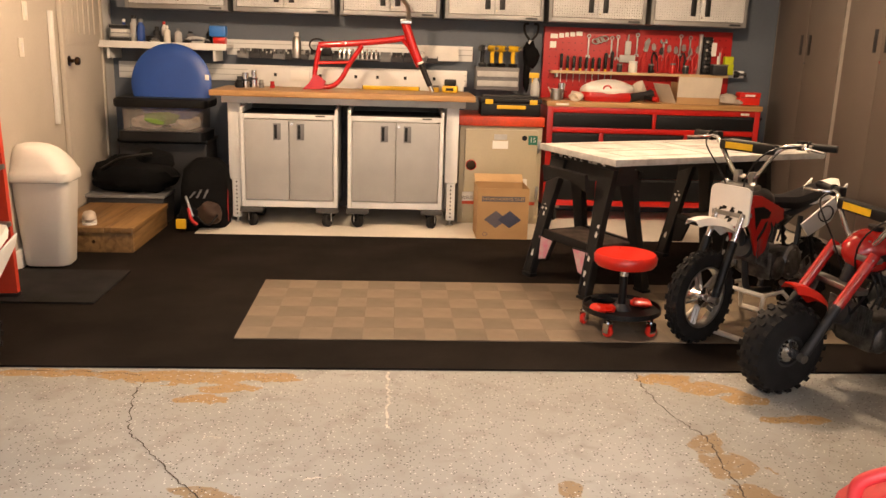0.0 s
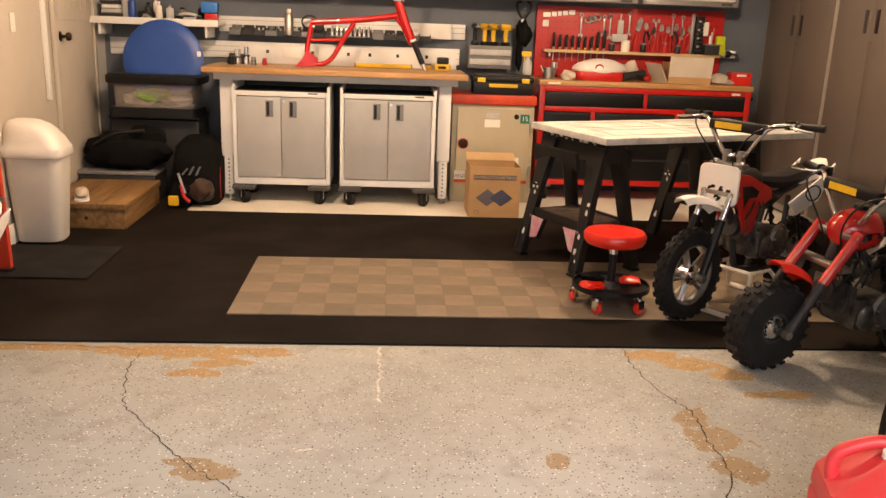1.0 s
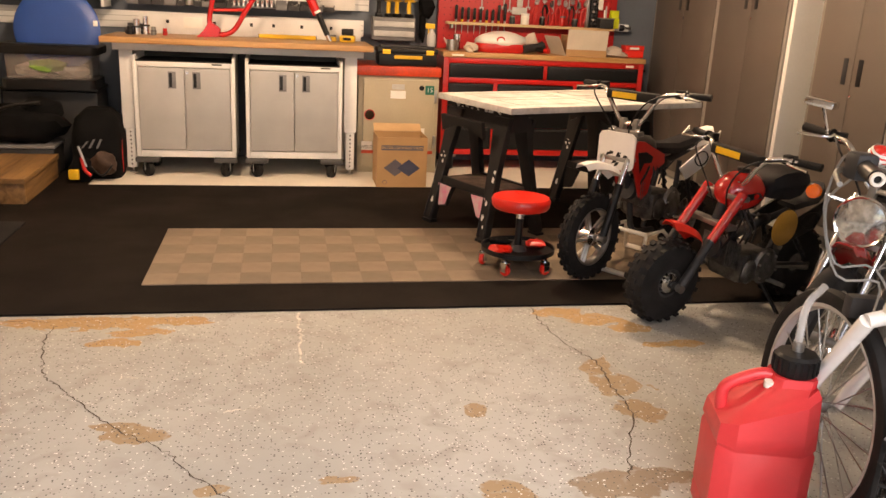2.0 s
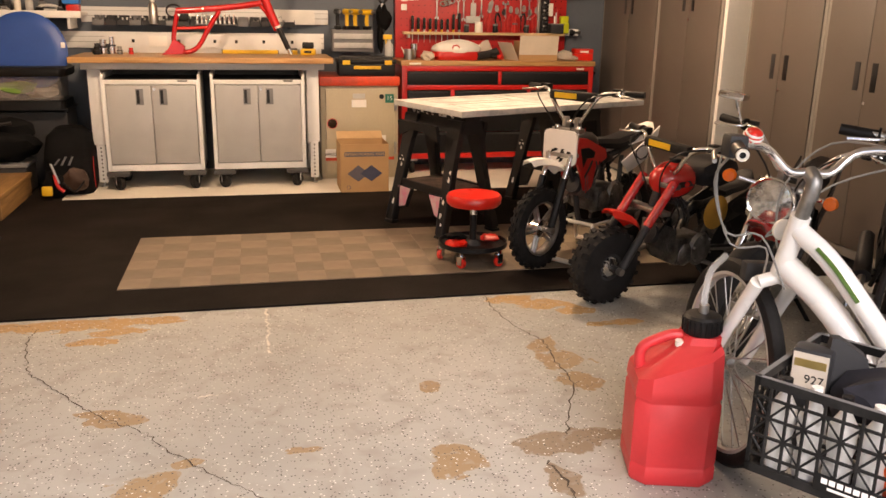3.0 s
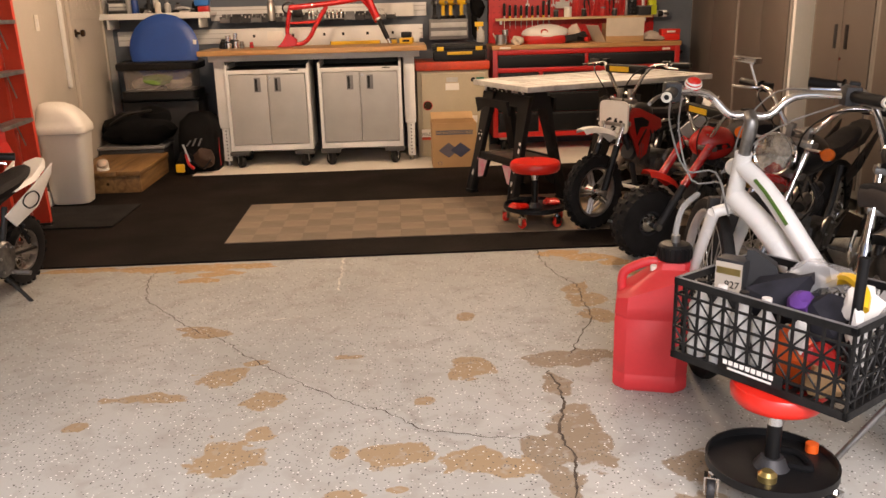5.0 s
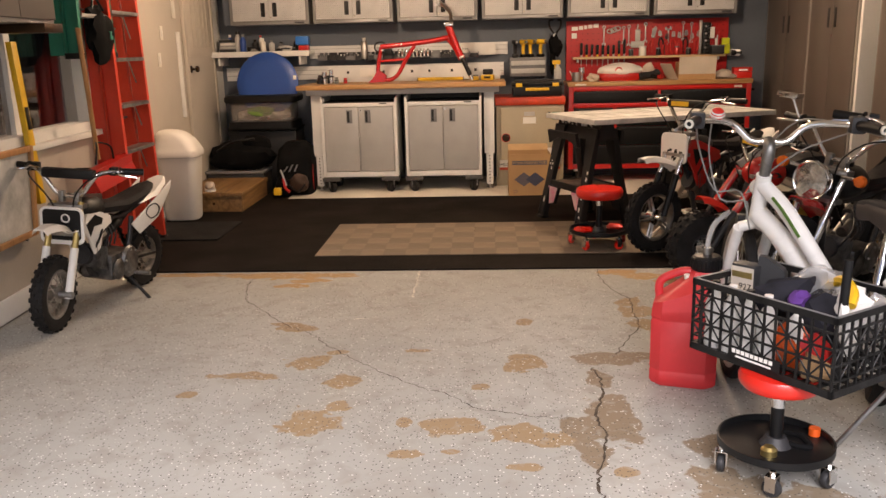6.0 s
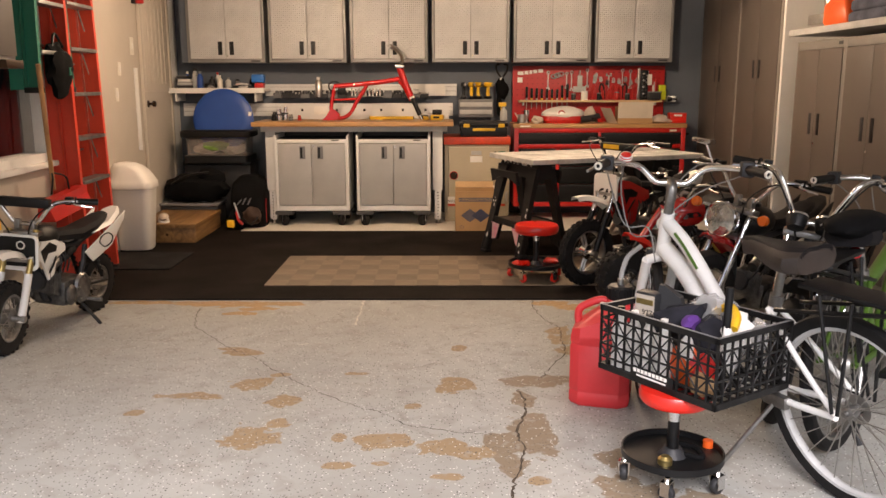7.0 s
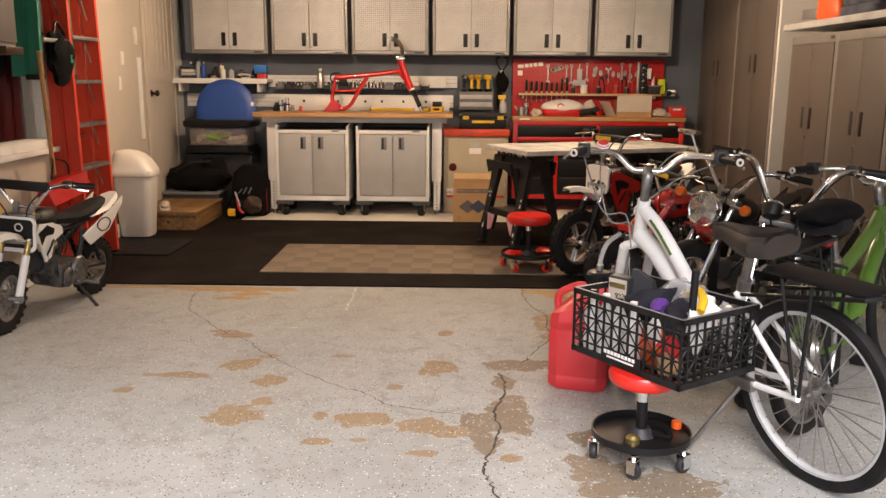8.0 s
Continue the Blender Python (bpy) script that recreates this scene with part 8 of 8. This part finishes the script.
part("board", B((0, 0, 0, 0.655, 2.36, 0.045), bevel=0.004), M["pale_grey"], tsh)
part("bracket", B((0.55, 0.3, -0.04, 0.655, 0.33, -0.0005), (0.55, 1.9, -0.04, 0.655, 1.93, -0.0005)), M["steel"], tsh)
for k, (z, s) in enumerate(((0.0, 1.0), (0.075, 0.95), (0.145, 0.9))):
    bl2 = thing("folded_blanket", pose(4.66, 4.05, 1.746 + z, 0, 0, 3 * k), "folded slate blue moving blanket", "blanket", "stack of blankets")
    bm = bmesh.new()
    loft(bm, [[(x * q, y * q, zz) for x, y in rrect(0.46 * s, 0.52 * s, 0.05)] for q, zz in ((0.95, 0.0), (1.0, 0.015), (1.0, 0.055), (0.95, 0.072))])
    part("fold", bm, M["cloth_b"], bl2)
ch = thing("orange_power_tool", pose(4.52, 4.52, 1.746, 0, 0, 100), "orange chainsaw body standing on the shelf", "chainsaw")
bm = bmesh.new()
loft(bm, [[(x * q + o, y * q, zz) for x, y in rrect(0.30, 0.16, 0.04)] for q, zz, o in ((0.9, 0.0, 0), (1.0, 0.03, 0), (0.9, 0.14, 0.02), (0.5, 0.20, 0.03))])
part("body", bm, M["orange"], ch)
part("handle", TU([(-0.12, 0, 0.10), (-0.20, 0, 0.18), (-0.10, 0, 0.30), (0.08, 0, 0.28), (0.12, 0, 0.15)], 0.014), M["orange"], ch)
part("bar", B((0.15, -0.004, 0.03, 0.42, 0.004, 0.10), bevel=0.002), M["steel"], ch)
dct = thing("metal_duct", pose(4.60, 4.86, 1.746), "bent silver metal duct above the lockers", "duct")
part("elbow", TU([(0, 0, 0.0), (0.0, 0.02, 0.16), (-0.02, 0.04, 0.34), (-0.06, 0.05, 0.50), (-0.02, 0.06, 0.66)], 0.065, 18), M["steel"], dct)
for z in (0.12, 0.24, 0.38):
    part("seam", LA([(0.066, -0.004), (0.070, 0.0), (0.066, 0.004)], 24, Matrix.Translation((0, 0.025, z))), M["steel"], dct)
jar = thing("orange_helmet", pose(4.56, 3.62, 1.746), "round orange container on the shelf", "container")
part("shell", LA([(0, 0), (0.10, 0), (0.13, 0.05), (0.13, 0.14), (0.09, 0.20), (0, 0.21)], 26), M["orange"], jar)
part("stripe", LA([(0.1312, 0.085), (0.1312, 0.105)], 26), M["white_plastic"], jar)

# ---- left side: ladders, broom, cabinet ----


def ladder(m, rails, steps, width_b, width_t, height, label, rail_mat, step_h=0.305, depth=0.09, first=0.30, pole=True):
    l = thing("step_ladder", m, label, "ladder", "ladders on the side wall")
    for s in (-1, 1):
        bm = bmesh.new()
        a, t = s * width_b / 2, s * width_t / 2
        sec = lambda y, z: [(0.0, y - 0.012 * s, z), (depth, y - 0.012 * s, z), (depth, y + 0.026 * s, z), (depth - 0.008, y + 0.026 * s, z), (depth - 0.008, y, z), (0.008, y, z), (0.008, y + 0.026 * s, z), (0.0, y + 0.026 * s, z)]
        loft(bm, [sec(a, 0.0), sec(t, height)])
        r_ = part("rail", bm, M[rail_mat], l)
        part("shoe", B((-0.006, a - 0.03, 0.0, depth + 0.006, a + 0.03, 0.035), bevel=0.004), M["black"], r_)
    for k in range(steps):
        z = first + k * step_h
        hw = (width_b + (width_t - width_b) * z / height) / 2 - 0.013
        st_ = part("step", B((0.004, -hw, z - 0.024, depth + 0.012, hw, z), bevel=0.003), M["alu"], l, "ribbed aluminium step")
        for s in (-1, 1):
            part("brace", TU([(depth * 0.4, s * (hw - 0.10), z - 0.025), (depth * 0.4, s * (hw - 0.006), z - 0.17)], 0.005, 5, 0), M["alu"], st_)
    if pole:
        for s in (-1, 1):
            bm = bmesh.new()
            loft(bm, [[(-0.095, y - 0.022, z), (-0.010, y - 0.022, z), (-0.010, y + 0.022, z), (-0.095, y + 0.022, z)] for y, z in ((s * width_b * 0.48, 0.02), (s * width_t * 0.48, height - 0.05))])
            part("rear_rail", bm, M[rail_mat], l)
        for k in range(3):
            part("rear_bar", TU([(-0.055, -width_b * 0.44, 0.3 + 0.6 * k), (-0.055, width_b * 0.44, 0.3 + 0.6 * k)], 0.008, 6, 0), M["alu"], l)
    part("tool_tray", B((-0.05, -width_t / 2 - 0.02, height, depth + 0.02, width_t / 2 + 0.02, height + 0.03), bevel=0.006), M[rail_mat], l)
    return l


ladder(LEFT @ pose(0.11, 4.45, 0.001, 0, -1.0, 0), 2, 7, 0.54, 0.47, 2.30, "tall red fibreglass stepladder folded against the wall", "ladder_red", first=0.42, step_h=0.295, depth=0.10)
ladder(LEFT @ pose(0.075, 4.02, 1.31), 2, 4, 0.50, 0.40, 1.05, "green fibreglass ladder hung above the window", "ladder_green", first=0.26, step_h=0.30)
gb_ = thing("hanging_bag", LEFT @ pose(0.15, 4.08, 1.30), "black nylon bag hung from the green ladder", "bag")
bm = bmesh.new()
blob(bm, (0, 0, 0.16), 0.06, 0.15, 0.17, 91, 0.3, 3)
part("sack", bm, M["black_matte"], gb_)
part("strap", TU([(0.0, -0.08, 0.28), (0.0, -0.02, 0.38), (0.0, 0.10, 0.30)], 0.009), M["black"], gb_)
part("badge", B((0.058, 0.02, 0.12, 0.064, 0.06, 0.17), bevel=0.002), M["ladder_green"], gb_)
wcab = thing("wall_locker", LEFT @ pose(0.003, 3.14, 1.49), "grey steel wall locker above the window", "cabinet")
part("body", B((0, -0.75, 0, 0.30, 0.0, 0.75), bevel=0.004), M["silver"], wcab)
part("door", B((0.3005, -0.37, 0.02, 0.315, -0.012, 0.73), bevel=0.003), M["taupe"], wcab)
part("door", B((0.3005, -0.735, 0.02, 0.315, -0.375, 0.73), bevel=0.003), M["taupe"], wcab)
part("hook_rail", B((0.10, -0.20, -0.045, 0.34, 0.0, -0.0005), bevel=0.003), M["bronze"], wcab)
br = thing("push_broom", LEFT @ pose(0.19, 3.86, 0.62), "red push broom hung with a wooden handle", "broom")
part("handle", TU([(-0.04, -0.02, 0.09), (-0.01, -0.12, 0.45), (0.03, -0.25, 0.86)], 0.014, 12, 0), M["handle_wood"], br)
bm = bmesh.new()
loft(bm, [[(-0.03, -0.30, 0.0), (0.04, -0.30, 0.0), (0.04, -0.30, 0.05), (-0.03, -0.30, 0.05)], [(-0.03, 0.32, 0.03), (0.04, 0.32, 0.03), (0.04, 0.32, 0.08), (-0.03, 0.32, 0.08)]])
part("head", bm, M["red"], br)
bm = bmesh.new()
loft(bm, [[(-0.04, -0.30, -0.075), (0.07, -0.30, -0.075), (0.04, -0.30, -0.001), (-0.03, -0.30, -0.001)], [(-0.04, 0.32, -0.045), (0.07, 0.32, -0.045), (0.04, 0.32, 0.029), (-0.03, 0.32, 0.029)]])
part("bristle_block", bm, M["red"], br, "red bristles")
for s in (-1, 1):
    part("brace", TU([(-0.03, -0.05, 0.20), (0.0, s * 0.10 - 0.02, 0.16), (0.0, s * 0.14 - 0.02, 0.075)], 0.006, 6), M["black"], br)
part("bracket", TU([(-0.187, -0.02, 0.03), (-0.03, -0.02, 0.03)], 0.01, 8, 0), M["black"], br)
yl = thing("long_level", LEFT @ pose(0.05, 3.24, 0.55, 0, -3, 0), "long yellow level hung on the wall", "level")
part("beam", B((-0.005, -0.03, 0, 0.025, 0.03, 0.86), bevel=0.003), M["yellow"], yl)
part("vial", B((0.0255, -0.018, 0.40, 0.029, 0.018, 0.52), bevel=0.001), M["black"], yl)
fb = thing("framed_board", LEFT @ pose(0.04, 2.45, 0.40, 0, 4, 0), "wood framed white mesh board leaning on the wall", "framed board")
part("mesh_panel", B((0.004, 0.03, 0.03, 0.012, 0.67, 0.45)), M["old_white"], fb)
for b in ((0, 0, 0, 0.03, 0.03, 0.48), (0, 0.67, 0, 0.03, 0.70, 0.48), (0, 0.0305, 0, 0.03, 0.6695, 0.03), (0, 0.0305, 0.45, 0.03, 0.6695, 0.48)):
    part("frame_bar", B(b, bevel=0.005), M["handle_wood"], fb)
part("wall_peg", TU([(-0.03, 0.1, 0.005), (0.02, 0.1, -0.012)], 0.008, 8, 0), M["steel"], fb)
part("wall_peg", TU([(-0.03, 0.6, 0.005), (0.02, 0.6, -0.012)], 0.008, 8, 0), M["steel"], fb)

# ---- overhead rack ----
rk = thing("overhead_rack", pose(0, 5.60, 0), "dark steel overhead rack with hooks", "rack")
part("beam", B((1.55, -0.025, 2.155, 4.30, 0.025, 2.185), bevel=0.003), M["bronze"], rk)
for x in (1.6, 2.9, 4.2):
    part("hanger", TU([(x, 0, 2.185), (x, 0, 2.439)], 0.010, 8, 0), M["steel"], rk)
for x in (2.10, 2.78, 3.35):
    part("hook", TU([(x, 0, 2.155), (x, 0, 2.12), (x + 0.03, 0, 2.09), (x + 0.06, 0, 2.11)], 0.008, 8), M["dark_grey"], rk)
for x0, x1 in ((1.62, 1.95), (2.0, 2.45)):
    sb = thing("red_sled", pose((x0 + x1) / 2, 5.62, 2.186), "red plastic bundle lying on the rack", "bundle", "bundles on the rack")
    bm = bmesh.new()
    blob(bm, (0, 0, 0.05), (x1 - x0) / 2, 0.10, 0.05, 95, 0.2, 2)
    part("bundle", bm, M["ladder_red"], sb)
for lx_, ly_, _ in LAMPS:
    fx_ = thing("ceiling_light", pose(lx_, ly_, 2.39), "round white ceiling light fitting", "ceiling light", "ceiling lights")
    part("housing", LA([(0, 0.0), (0.06, 0.0), (0.10, 0.03), (0.10, 0.049), (0, 0.049)], 24), M["white_steel"], fx_)

# ---- cracks and chalk on the slab ----


def ribbon(bm, pts, w, seed):
    rr = random.Random(seed)
    path = smooth_path([(x, y, 0.0) for x, y in pts], 9)
    prev = None
    for i, p in enumerate(path):
        d = (path[min(i + 1, len(path) - 1)] - path[max(i - 1, 0)]).normalized()
        s = Vector((-d.y, d.x, 0))
        p = p + s * rr.uniform(-0.009, 0.009)
        ww = w * rr.uniform(0.35, 1.25)
        cur = (bm.verts.new(p + s * ww), bm.verts.new(p - s * ww))
        if prev:
            bm.faces.new((prev[0], prev[1], cur[1], cur[0]))
        prev = cur


CRACKS = (([(0.28, 3.66), (0.27, 3.52), (0.32, 3.30), (0.37, 3.16), (0.49, 3.00), (0.60, 2.84), (0.74, 2.70), (0.85, 2.60), (0.95, 2.45), (1.12, 2.25), (1.28, 2.09), (1.42, 1.96), (1.49, 1.93), (1.62, 1.79), (1.69, 1.75), (1.88, 1.70), (1.97, 1.69)], 0.0023),
          ([(2.34, 3.77), (2.33, 3.59), (2.38, 3.28), (2.43, 3.14), (2.41, 2.92), (2.40, 2.72), (2.29, 2.46), (2.22, 2.30)], 0.0030), ([(2.11, 2.18), (2.13, 2.04), (2.12, 1.92), (2.07, 1.71), (2.08, 1.53), (2.03, 1.30), (2.02, 1.16), (2.05, 1.0), (2.06, 0.6)], 0.0050), ([(0.25, 3.70), (0.0, 3.74), (-0.3, 3.75)], 0.002))
for k, (pts, w_) in enumerate(CRACKS):
    bm = bmesh.new()
    ribbon(bm, pts, w_, k)
    o = solid("floor_crack", bm, M["crack"], "jagged crack across the painted slab", kind="structure")
    o.location.z = 0.002
for k, pts in enumerate((((1.259, 3.76), (1.266, 3.5), (1.271, 3.21)), ((1.0, 2.85), (1.12, 2.87)), ((0.62, 3.15), (0.68, 3.13)))):
    bm = bmesh.new()
    ribbon(bm, pts, 0.006, 20 + k)
    o = solid("chalk_mark", bm, M["chalk"], "faint pale paint line on the slab", kind="structure")
    o.location.z = 0.002

# ---- floor tiles, piece by piece ----
inlay = thing("tile_inlay", pose(0.545, 4.125, 0.0), "brown checkered plastic tile inlay set in the rubber flooring", "tile inlay", kind="structure")
TX, TY = 0.1485, 0.165
bm_t = B((0.0003, 0.0003, 0.0, TX - 0.0003, TY - 0.0003, 0.0045))
me_l = mesh_of("tile", bm_t, M["tile_l"], False)
me_d = me_l.copy()
me_d.materials.clear()
me_d.materials.append(M["tile_d"])
for i in range(20):
    for k in range(6):
        t = new("tile", me_l if (i + k) % 2 == 0 else me_d)
        t.parent = inlay
        t.location = (i * TX, k * TY, 0.0105)
